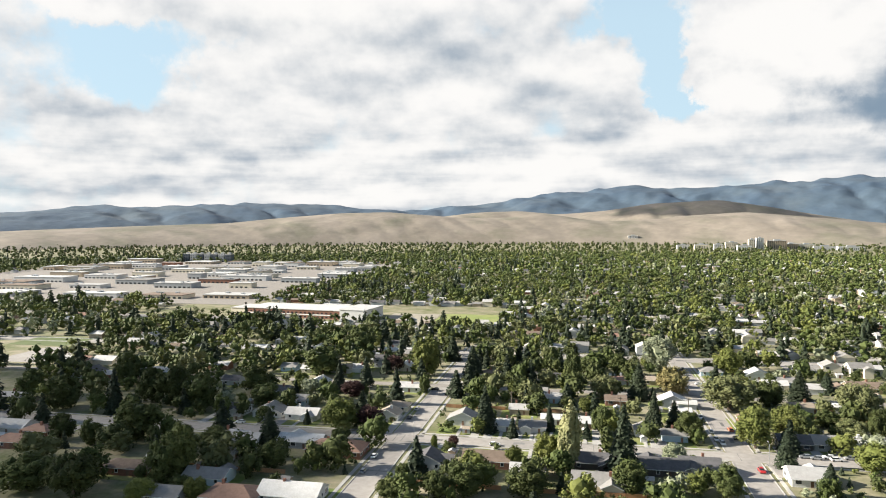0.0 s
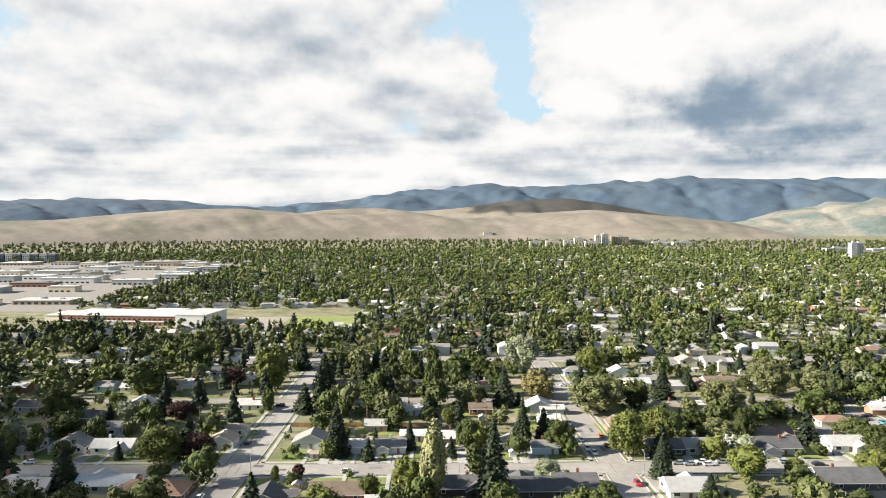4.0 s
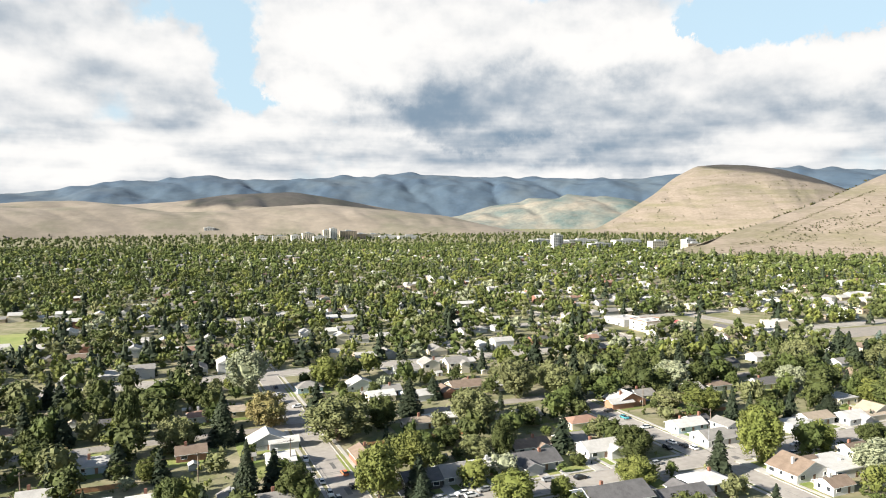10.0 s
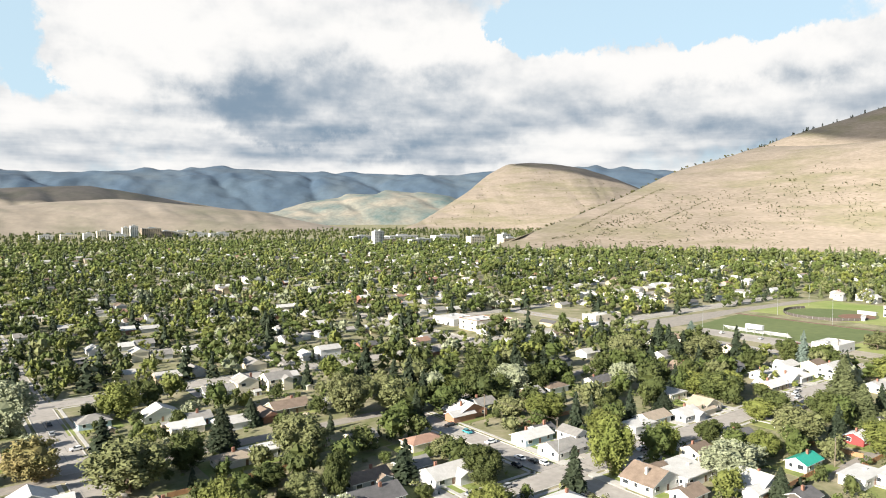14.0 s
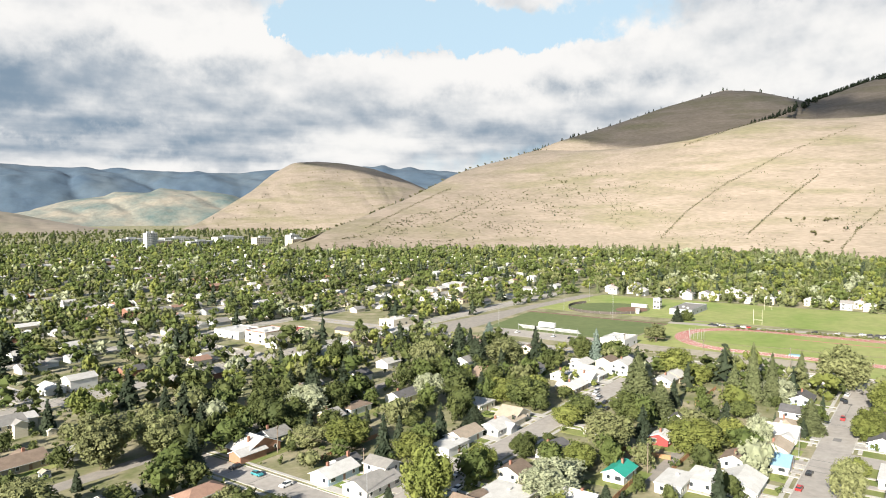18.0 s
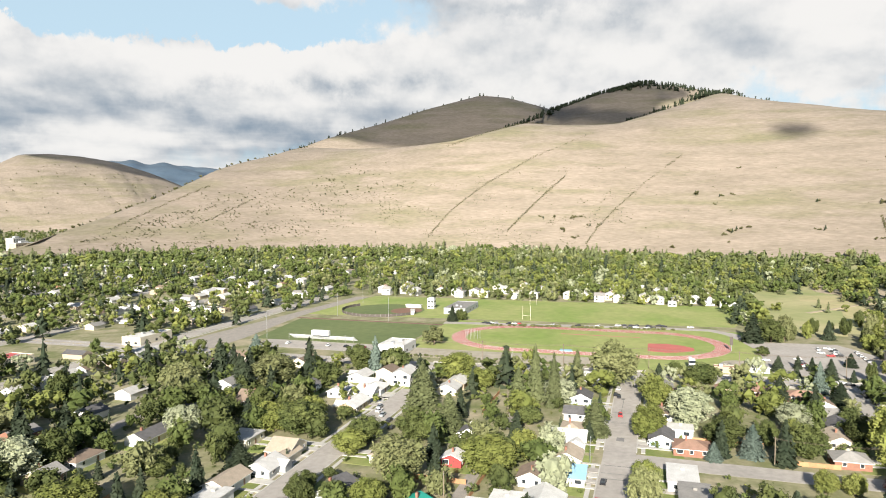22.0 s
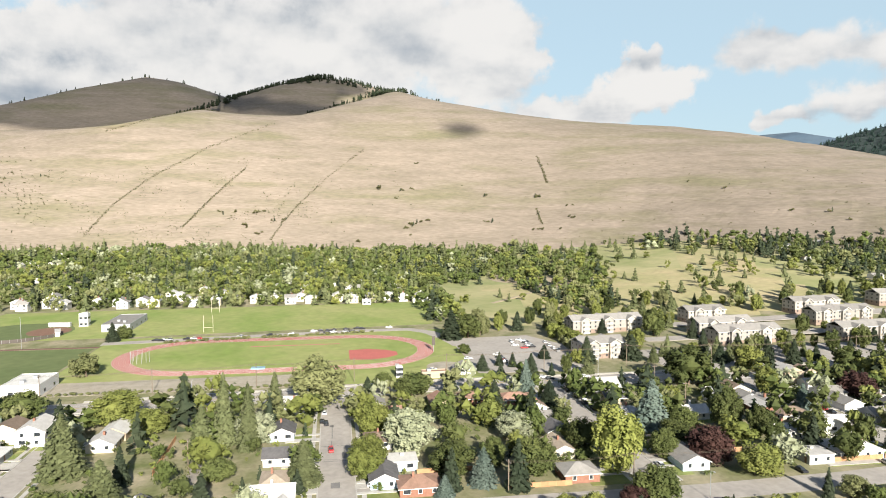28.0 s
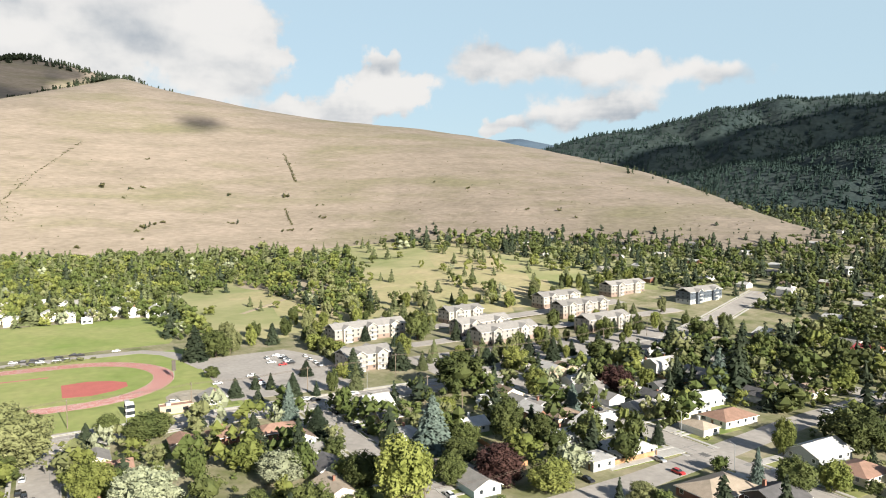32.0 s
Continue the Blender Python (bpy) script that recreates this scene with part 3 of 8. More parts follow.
# crest lines: azimuth, height, distance
CREST_HILL_BARE_FRONT = [(40, 1, 1330), (43.3, 34, 1350), (44.5, 43, 1400), (47.2, 66, 1500), (51.6, 113, 1650), (55.3, 178, 1800), (57.5, 212, 2000), (59.6, 226, 1950), (61.1, 256, 2100), (62, 262, 2100), (66, 236, 1850), (70, 225, 1650), (73.7, 225, 1500), (79.4, 274, 1600), (86.4, 268, 1700), (90.9, 325, 1800), (94.1, 363, 1850), (98.4, 326, 1850), (102.8, 300, 1850), (107.2, 281, 1850), (109.2, 274, 1850), (111.4, 271, 1850), (113.1, 265, 1850), (115.5, 262, 1850), (116.2, 254, 1850), (118.7, 245, 1850), (121, 233, 1850), (123.2, 213, 1850), (124.7, 203, 1750), (126.7, 192, 1850), (129.3, 165, 1650), (132.4, 139, 1550), (134.2, 117, 1450), (136.3, 92, 1350), (137.8, 73, 1250), (139, 61, 1150), (141.5, 44, 1090), (145, 25, 1050)]
CREST_HILL_BARE_MIDDLE = [(60, 150, 2000), (67.5, 244, 2100), (73.3, 288, 2200), (77.3, 330, 2300), (81.4, 387, 2300), (85.4, 438, 2300), (88.6, 468, 2300), (88.6, 470, 2300), (91.1, 455, 2300), (91.6, 450, 2300), (92.4, 446, 2300), (95.2, 408, 2300), (98.7, 364, 2300)]
CREST_HILL_BARE_LEFT = [(58, 190, 1960), (61.1, 250, 2100), (63.2, 281, 2100), (68, 347, 2250), (71.6, 393, 2250), (76, 438, 2250), (78.2, 429, 2250), (80.8, 399, 2250), (84.1, 360, 2250), (87.6, 312, 2250)]
CREST_HILL_DOME = [(33, 0, 2900), (34.8, 30, 2900), (36.3, 73, 3000), (39.1, 168, 3100), (40.7, 252, 3300), (42.3, 302, 3300), (44.1, 308, 3300), (46.1, 301, 3300), (48.5, 278, 3300), (50.7, 237, 3300), (52.8, 185, 3300), (55.2, 121, 3300), (58, 60, 3300)]
CREST_FOOTHILL_FRONT = [(-62, 30, 2900), (-46.3, 65, 2900), (-39.1, 79, 2900), (-30.8, 91, 2900), (-26.3, 114, 2900), (-21.6, 133, 2900), (-17.4, 138, 2900), (-12.1, 113, 2900), (-8.2, 107, 2900), (-4.8, 131, 2900), (-2.5, 118, 2900), (0.7, 91, 2900), (1.3, 96, 2900), (5.5, 105, 2900), (6.7, 116, 2900), (11.7, 131, 2900), (14.5, 119, 2900), (17.8, 102, 2900), (22.4, 80, 2900), (25.1, 47, 2900), (26.8, 29, 2900), (30, 0, 2900)]
CREST_FOOTHILL_BACK = [(-20, 30, 3600), (-13.3, 110, 3600), (-12.7, 124, 3600), (-9.9, 144, 3600), (-8.9, 148, 3600), (-6.8, 151, 3600), (-6, 153, 3600), (-2.8, 134, 3600), (1, 151, 3600), (4.7, 187, 3600), (9.9, 202, 3600), (13.2, 168, 3600), (17.5, 117, 3600), (20.7, 84, 3600), (25, 20, 3600)]
CREST_MOUNTAIN_FAR = [(-62, 120, 4600), (-45.2, 152, 4600), (-41.7, 180, 4600), (-38.8, 209, 4600), (-36.9, 190, 4600), (-32.8, 206, 4600), (-28.1, 223, 4600), (-20.9, 214, 4600), (-19, 172, 4600), (-16.2, 165, 4600), (-8.6, 217, 4600), (-2.7, 293, 4600), (-0.2, 299, 4600), (3, 336, 4600), (6.9, 305, 4600), (11.1, 316, 4600), (14.3, 345, 4600), (16.2, 333, 4600), (19.6, 371, 4600), (20.9, 342, 4600), (23.8, 338, 4600), (26.8, 327, 4600), (29.8, 336, 4600), (32.6, 310, 4600), (35.9, 319, 4600), (36, 317, 4600), (38.2, 303, 4600), (40.9, 338, 4600), (47.2, 368, 4600), (50.2, 360, 4600), (51.4, 354, 4600), (53.6, 344, 4600), (54, 342, 4600), (57.1, 310, 4600), (62, 300, 4600)]
CREST_HILL_MID = [(14, 10, 3900), (18, 53, 3900), (20.7, 53, 3900), (22.5, 71, 3900), (26, 133, 3900), (28.8, 158, 3900), (28.9, 180, 3900), (31.6, 171, 3900), (32.2, 201, 3900), (34.9, 180, 3900), (34.9, 193, 3900), (37.7, 163, 3900), (39.6, 106, 3900), (43, 20, 3900)]
CREST_MOUNTAIN_FOREST = [(118, 120, 2900), (123.2, 244, 2900), (125.8, 281, 2900), (127.6, 316, 2900), (129.7, 340, 2900), (133.1, 358, 2900), (136, 371, 2900), (138.4, 403, 2900), (141, 428, 2900), (143.6, 435, 2900), (145.4, 435, 2900), (147.1, 453, 2900), (149.4, 448, 2900), (165, 440, 2900)]
CREST_MOUNTAIN_BEHIND = [(120.2, 424, 4500), (122.4, 462, 4500), (124.7, 467, 4500), (126.4, 441, 4500), (128.2, 411, 4500)]
CREST_FOOTHILL_FOREST = [(128, 20, 1800), (132.6, 128, 1900), (134.8, 144, 2000), (139.1, 178, 2000), (143.5, 200, 2000), (146.3, 224, 2000), (148.5, 243, 2000), (165, 260, 2000)]

# scrub on the bare hillside: azimuth, angle above the eye
GULLIES = [[(71.5, -2.38), (73.5, -0.14), (76.2, 1.88), (80.3, 4.11), (84.7, 5.83)], [(77.8, -1.96), (79.4, -0.38), (81.0, 1.19), (82.5, 2.44)], [(84.8, -1.74), (86.3, -0.17), (88.5, 1.82), (91.3, 3.97)], [(48.0, -1.43), (51.6, 0.33), (54.9, 1.78)], [(54.1, -1.12), (58.1, 0.75)], [(84.1, -2.86), (85.2, -1.29)], [(73.1, 4.86), (77.1, 6.2), (80.7, 7.19)], [(104.6, 3.41), (105.0, 2.21), (105.2, 1.41)], [(104.3, -0.6), (104.7, -1.8)]]
CLUMPS = [(81.6, -0.83), (80.7, -0.88), (82.8, -0.75), (94.7, -1.91), (95.3, -1.69), (95.9, -1.56), (94.2, -2.13), (94.9, -2.69), (92.2, 0.92), (94.0, 0.77), (94.9, 0.85), (100.5, -1.65), (104.1, -2.22), (106.6, -0.39), (104.3, 0.21), (82.5, -1.96), (83.7, -0.84), (83.2, -2.41), (84.3, -1.51), (100.7, -1.62), (104.5, -2.24), (106.9, -0.4), (106.9, -1.27), (104.5, 0.26), (118.0, 0.83), (122.0, -0.77), (124.5, -0.81), (125.6, -1.39), (115.6, 1.4), (100.3, 0.36), (93.3, 0.07), (95.3, 2.91), (92.2, 0.95), (85.1, -1.4), (83.1, -0.88), (88.5, -1.65), (90.6, -3.19), (110.6, -1.57), (106.0, -2.15)]
PATCH = [(60.4, -1.61), (61.3, -2.05), (56.4, -0.3), (55.7, 0.74), (53.7, -0.49), (62.6, -0.11), (61.3, 0.76), (64.7, 1.2), (67.7, 1.65), (66.4, 2.96), (68.6, 0.1), (63.4, 2.07), (58.5, 0.96), (50.8, -1.08), (49.7, -1.66), (57.6, -1.37)]

H_FRONT = hill("hillside_bare", CREST_HILL_BARE_FRONT, [(40, 1250), (50, 1330), (60, 1370), (70, 1330), (87, 1220), (103, 1130), (112, 1080), (120, 1000), (130, 930), (140, 880)], HILL,
               "bare mountain face of dry tan grass with dark gullies", 1.1, 0.006, gully=2.2, na=340, ns=64, cat="mountain")
H_MIDDLE = hill("ridge_middle", CREST_HILL_BARE_MIDDLE, [(60, 1700), (100, 1800)], HILL, "tan grass ridge edged with dark conifers", 1.1, 0.02, gully=12, seed=4.0, cat="mountain")
H_LEFT = hill("ridge_dome", CREST_HILL_BARE_LEFT, [(58, 1880), (66, 1800), (90, 1800)], HILL, "tan grass mountain shoulder with a rounded top", 1.05, 0.006, gully=3, seed=7.0, na=200, ns=50, cat="mountain")
H_DOME = hill("hill_dome", CREST_HILL_DOME, [(30, 2700), (60, 2500)], HILL, "rounded bare tan hill beyond the town", 0.9, 0.02, gully=7, seed=9.0, cat="hill")
H_FOOT = hill("foothill_front", CREST_FOOTHILL_FRONT, [(-64, 2450), (40, 2450)], FOOT, "low rolling tan grass foothills", 0.9, 0.035, gully=4, seed=11.0, na=260)
hill("foothill_back", CREST_FOOTHILL_BACK, [(-60, 3000), (40, 3000)], FOOT, "low foothills of dry grass behind the town", 0.9, 0.05, gully=12, seed=12.0)
hill("mountain_range", CREST_MOUNTAIN_FAR, [(-64, 3700), (70, 3700)], FAR_HAZE_BLUE, "far forested mountain range, coloured blue for distance haze", 0.9, 0.04, gully=26, seed=13.0, na=640, ns=44, back=0.05, cat="mountain", knolls=20.0)
H_MID = hill("hill_mid", CREST_HILL_MID, [(10, 3300), (50, 3300)], MID_HILL, "far wooded hills in the gap of the valley", 0.9, 0.05, gully=20, seed=14.0)
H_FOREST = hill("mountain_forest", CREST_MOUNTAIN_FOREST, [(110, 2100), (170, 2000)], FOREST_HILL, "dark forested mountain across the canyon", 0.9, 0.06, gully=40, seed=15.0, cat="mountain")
hill("mountain_behind", CREST_MOUNTAIN_BEHIND, [(110, 4000), (140, 4000)], FAR_HAZE_BLUE, "far mountain beyond the canyon, coloured blue for distance haze", 0.9, 0.03, seed=16.0, back=0.05, cat="mountain")
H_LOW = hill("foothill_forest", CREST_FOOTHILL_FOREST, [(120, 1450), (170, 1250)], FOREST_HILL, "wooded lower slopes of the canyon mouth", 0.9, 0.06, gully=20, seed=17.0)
hill("hill_behind", [(165, 200, 2600), (200, 260, 2800), (240, 240, 2900), (290, 180, 2900), (300, 120, 2900)], [(160, 1900), (300, 2200)], FOOT, "low hills closing the valley", 0.9, 0.05, gully=20, seed=18.0, na=80, ns=20)


# ---- streets ----
# x, width, from y, to y
STREETS_X = [(-131, 10, -420, 392), (3, 10, -420, 372), (3, 7.5, 372, 1000), (129, 10, 40, 252), (255, 8, 361, 900), (129, 8, 361, 900)]
# y, width, from x, to x
STREETS_Y = [(-247, 10, 225, 400), (-127, 10, 150, 384), (-28, 10, 262, 384), (69, 11, 120, 384), (167, 10, -760, 330), (262, 7, -420, 255), (361, 11, -640, 640), (458, 9, -120, 700), (555, 9, -120, 760), (652, 9, -380, 800), (749, 9, -380, 800)]
WINDING = [[(259, 74), (258, 20), (257, -40), (259, -90), (263, -128), (270, -182), (274, -250), (280, -420)]]
ARTERIAL = [(373, 460), (377, 175), (389, 20), (387, -110), (391, -180), (409, -270), (440, -345), (480, -450)]


def slab(name, pts, z0, z1, mat, label, cat, on=None):
    """A flat slab over a convex outline."""
    n = len(pts)
    area = sum(a[0] * b[1] - b[0] * a[1] for a, b in zip(pts, pts[1:] + pts[:1]))
    pts = pts if area > 0 else pts[::-1]
    v = [(x, y, z0 + float(ground_z(x, y))) for x, y in pts] + [(x, y, z1 + float(ground_z(x, y))) for x, y in pts]
    me = bpy.data.meshes.new(name)
    f = [tuple(range(n, 2 * n))] + [(i, (i + 1) % n, n + (i + 1) % n, n + i) for i in range(n)]
    me.from_pydata(v, [], f)
    me.materials.append(mat)
    return tagged(new(name, me), label, cat, kind="structure")


def rect(name, x0, y0, x1, y1, z0, z1, mat, label, cat):
    return slab(name, [(x0, y0), (x1, y0), (x1, y1), (x0, y1)], z0, z1, mat, label, cat)


def band(name, line, width, z0, z1, mat, label, cat, shift=0.0):
    """A strip along a line of points, mitred at the bends."""
    p = np.array(line, float)
    d = np.gradient(p, axis=0)
    d /= np.linalg.norm(d, axis=1)[:, None]
    nrm = np.stack([d[:, 1], -d[:, 0]], 1)
    a, b = p + nrm * (shift - width / 2), p + nrm * (shift + width / 2)
    n = len(p)
    v = [(*q, z1) for q in a] + [(*q, z1) for q in b] + [(*q, z0) for q in a] + [(*q, z0) for q in b]
    f = []
    for i in range(n - 1):
        f += [(i, n + i, n + i + 1, i + 1), (i, i + 1, 2 * n + i + 1, 2 * n + i), (n + i, 3 * n + i, 3 * n + i + 1, n + i + 1)]
    me = bpy.data.meshes.new(name)
    me.from_pydata([(x, y, z + float(ground_z(x, y))) for x, y, z in v], [], f)
    me.materials.append(mat)
    return tagged(new(name, me), label, cat, kind="structure")


def cuts(lo, hi, gaps):
    """The stretches of lo..hi that the gaps leave."""
    out, at = [], lo
    for a, b in sorted(gaps):
        if b > lo and a < hi:
            if a > at:
                out.append((at, a))
            at = max(at, b)
    if at < hi:
        out.append((at, hi))
    return out


def build_streets():
    st, kb, lw = "worn grey asphalt residential street with patches", "pale concrete kerb beside the street", "green and dry verge lawn along the kerb"
    for x, w, y0, y1 in STREETS_X:
        rect("road", x - w / 2, y0, x + w / 2, y1, -0.2, 0.03, ASPHALT, st, "road")
        gaps = [(y - q / 2 - 1, y + q / 2 + 1) for y, q, a, b in STREETS_Y if a - 6 < x < b + 6]
        for lo, hi in cuts(y0, min(y1, 700), gaps):
            for s in (-1, 1):
                c = x + s * (w / 2 + 0.2)
                rect("kerb", c - 0.2, lo, c + 0.2, hi, -0.2, 0.16, CONCRETE, kb, "kerb")
                c = x + s * (w / 2 + 2.4)
                rect("pavement", c - 0.7, lo, c + 0.7, hi, -0.2, 0.12, CONCRETE, "pale concrete footpath", "pavement")
    for y, w, x0, x1 in STREETS_Y:
        rect("road", x0, y - w / 2, x1, y + w / 2, -0.2, 0.036, ASPHALT if w > 7 else ALLEY, st, "road")
        gaps = [(x - q / 2 - 1, x + q / 2 + 1) for x, q, a, b in STREETS_X if a - 6 < y < b + 6] + ([(251, 266)] if y < 80 else [])
        if w > 7:
            for lo, hi in cuts(x0, x1, gaps):
                for s in (-1, 1):
                    c = y + s * (w / 2 + 0.2)
                    rect("kerb", lo, c - 0.2, hi, c + 0.2, -0.2, 0.16, CONCRETE, kb, "kerb")
                    c = y + s * (w / 2 + 2.4)
                    rect("pavement", lo, c - 0.7, hi, c + 0.7, -0.2, 0.12, CONCRETE, "pale concrete footpath", "pavement")
    for line in WINDING:
        band("road", line, 11, -0.2, 0.042, ASPHALT, st, "road")
    rect("road", 200, 111.5, 262, 115.5, -0.2, 0.03, ALLEY, "narrow gravel and asphalt back alley", "road")
    rect("road", 280, 111.5, 352, 115.5, -0.2, 0.03, ALLEY, "narrow gravel and asphalt back alley", "road")
    band("road", ARTERIAL, 15, -0.2, 0.048, ASPHALT, "wide asphalt main road with pale edges", "road")
    for s in (-1, 1):
        band("kerb", ARTERIAL[1:], 0.4, -0.2, 0.17, CONCRETE, kb, "kerb", s * 7.7)
        band("pavement", ARTERIAL[1:], 1.6, -0.2, 0.13, CONCRETE, "pale concrete footpath", "pavement", s * 9.8)
    band("road_marking", ARTERIAL, 0.25, 0.0, 0.054, YELLOW_PAINT, "faded yellow centre line", "road marking")
    for s in (-3.7, 3.7):
        band("road_marking", ARTERIAL, 0.15, 0.0, 0.054, WHITE_PAINT, "faded white lane line", "road marking", s)


build_streets()


def road_patches():
    """Repaired strips and sealed cracks on the asphalt, a hand's breadth to a lane wide."""
    r = np.random.default_rng(17)
    v, f = [], []
    runs = [(x, a, b, w, 0) for x, w, a, b in STREETS_X if w > 8] + [(y, a, b, w, 1) for y, w, a, b in STREETS_Y if w > 8]
    for c, a, b, w, turned in runs:
        for i in range(int((b - a) / 13)):
            at, off = r.uniform(a, b), r.uniform(-w / 2 + 1, w / 2 - 1)
            L, q = (r.uniform(4, 16), r.uniform(0.12, 0.3)) if r.random() < 0.6 else (r.uniform(2, 7), r.uniform(1.2, 2.8))
            if r.random() < 0.35:
                L, q = min(q, 0.4), w - 1.0
                off = 0.0
            off = float(np.clip(off, -w / 2 + q / 2 + 0.1, w / 2 - q / 2 - 0.1))
            p = [(c + off - q / 2, at), (c + off + q / 2, at), (c + off + q / 2, at + L), (c + off - q / 2, at + L)]
            p = [(y, x) for x, y in p][::-1] if turned else p
            k = len(v)
            v += [(x, y, 0.045 + float(ground_z(x, y))) for x, y in p]
            f.append((k, k + 1, k + 2, k + 3))
    return tagged(mesh_np("road_patches", v, f, [ASPHALT_PATCH]), "dark repair patches and sealed cracks on asphalt", "road patches", kind="stuff")


road_patches()


# ---- places of houses, trees and cars ----
# x, y, height, crown radius, kind
TREES_A = [
    (-241, 87, 13.3, 8.3, 'D'), (-221, 85, 16.0, 7.3, 'D'), (-239, 145, 18.4, 8.7, 'D'), (-270, 139, 11.4, 4.7, 'D'), (-253, 135, 11.3, 4.0, 'D'), (-305, 182, 16.6, 8.1, 'D'),
    (-336, 197, 15.4, 6.5, 'D'), (-275, 178, 11.5, 3.3, 'C'), (-305, 232, 18.9, 7.0, 'D'), (-270, 202, 17.6, 6.3, 'D'), (-256, 198, 21.7, 8.3, 'D'), (-239, 194, 18.8, 7.4, 'D'),
    (-222, 184, 11.5, 3.3, 'D'), (-197, 109, 19.8, 5.9, 'D'), (-196, 131, 12.5, 5.9, 'D'), (-200, 103, 16.4, 5.8, 'D'), (-182, 149, 14.8, 4.6, 'C'), (-169, 123, 10.3, 5.1, 'D'),
    (-161, 174, 14.1, 7.2, 'L'), (-155, 159, 5.8, 3.6, 'D'), (-148, 178, 10.6, 5.5, 'M'), (-210, 205, 12.0, 6.6, 'D'), (-227, 228, 15.3, 7.4, 'D'), (-205, 238, 11.0, 3.8, 'L'),
]
TREES_B = [
    (-186, 245, 16.5, 3.0, 'C'), (-174, 231, 8.7, 5.4, 'M'), (-208, 277, 17.4, 9.9, 'D'), (-207, 349, 19.6, 9.7, 'D'), (-169, 294, 10.5, 5.9, 'M'), (-147, 287, 25.0, 7.4, 'L'),
    (-138, 242, 11.4, 2.9, 'D'), (-197, 86, 8.0, 4.5, 'L'), (-181, 91, 7.9, 3.6, 'L'), (-119, 121, 5.8, 2.5, 'D'), (-104, 106, 9.9, 4.5, 'D'), (-119, 104, 6.9, 4.3, 'D'),
    (-115, 156, 5.8, 1.3, 'L'), (-95, 111, 11.7, 5.5, 'D'), (-75, 113, 11.3, 6.3, 'D'), (-82, 141, 8.7, 3.1, 'L'), (-70, 144, 13.2, 4.6, 'Y'), (-62, 137, 26.0, 4.5, 'P'),
    (-43, 138, 26.0, 5.4, 'C'), (-42, 121, 11.6, 5.0, 'D'), (-24, 152, 8.9, 4.1, 'S'), (-21, 126, 7.0, 3.7, 'L'), (-11, 124, 11.1, 4.5, 'D'), (-14, 185, 12.3, 5.2, 'D'),
]
TREES_C = [
    (-27, 195, 18.3, 3.6, 'C'), (-29, 251, 19.4, 5.0, 'C'), (-49, 188, 12.2, 4.2, 'D'), (-46, 249, 12.8, 6.4, 'W'), (-55, 222, 7.4, 3.7, 'L'), (-71, 188, 11.8, 2.4, 'C'),
    (-98, 182, 20.1, 4.6, 'C'), (-108, 160, 4.6, 2.0, 'M'), (-10, 266, 14.8, 7.6, 'O'), (-11, 325, 22.1, 8.8, 'S'), (12, 238, 17.9, 11.1, 'W'), (28, 323, 15.7, 7.9, 'L'),
    (32, 247, 14.1, 6.1, 'D'), (10, 179, 18.0, 6.6, 'L'), (27, 197, 14.2, 6.4, 'L'), (16, 158, 14.2, 3.7, 'C'), (49, 260, 16.1, 5.3, 'C'), (68, 280, 11.2, 4.1, 'C'),
    (64, 226, 18.8, 8.7, 'W'), (45, 158, 11.9, 6.0, 'L'), (22, 131, 11.2, 3.6, 'C'), (-119, 285, 18.8, 5.8, 'C'), (-108, 261, 8.5, 4.6, 'D'), (-90, 245, 9.5, 4.6, 'L'),
]
TREES_D = [
    (-122, 245, 9.0, 3.2, 'C'), (-62, 266, 22.8, 4.2, 'D'), (-95, 270, 8.7, 4.3, 'D'), (-140, 334, 16.0, 5.1, 'C'), (62, 158, 6.7, 3.5, 'L'), (89, 157, 9.6, 6.0, 'L'),
    (108, 184, 9.4, 5.8, 'D'), (82, 180, 4.3, 2.7, 'D'), (143, 159, 19.7, 6.7, 'L'), (167, 213, 12.2, 7.6, 'L'), (159, 225, 8.8, 5.5, 'W'), (174, 251, 12.3, 7.6, 'D'),
    (105, 267, 19.7, 8.3, 'W'), (124, 262, 15.6, 7.6, 'W'), (122, 241, 14.2, 3.6, 'C'), (61, 196, 14.4, 3.9, 'D'), (48, 216, 7.7, 4.8, 'D'), (52, 199, 8.7, 5.4, 'W'),
    (184, 332, 11.0, 6.8, 'D'), (256, 305, 16.2, 5.3, 'D'), (161, 271, 9.2, 5.7, 'L'), (169, 262, 15.0, 5.7, 'D'), (69, 242, 13.4, 6.3, 'W'), (103, 177, 12.3, 5.9, 'D'),
]
TREES_E = [
    (95, 160, 5.0, 3.1, 'D'), (172, 187, 9.8, 6.1, 'L'), (173, 159, 11.9, 4.5, 'L'), (168, 132, 12.8, 7.9, 'S'), (238, 160, 9.3, 5.8, 'L'), (219, 135, 15.0, 8.1, 'W'),
    (197, 136, 9.5, 4.9, 'L'), (164, 113, 10.6, 3.3, 'C'), (253, 198, 10.8, 6.7, 'L'), (265, 190, 12.1, 7.2, 'L'), (210, 186, 10.3, 5.3, 'C'), (200, 210, 7.7, 4.7, 'D'),
    (183, 251, 14.9, 8.0, 'S'), (177, 268, 12.7, 7.5, 'D'), (196, 248, 14.0, 6.7, 'D'), (107, 202, 8.2, 4.5, 'W'), (236, 227, 12.9, 6.2, 'S'), (204, 160, 6.2, 3.8, 'D'),
    (301, 243, 16.6, 5.9, 'C'), (291, 270, 14.7, 8.9, 'W'), (323, 240, 11.8, 7.3, 'W'), (355, 198, 19.1, 3.8, 'B'), (372, 197, 9.1, 5.7, 'D'), (359, 235, 8.8, 2.3, 'C'),
]
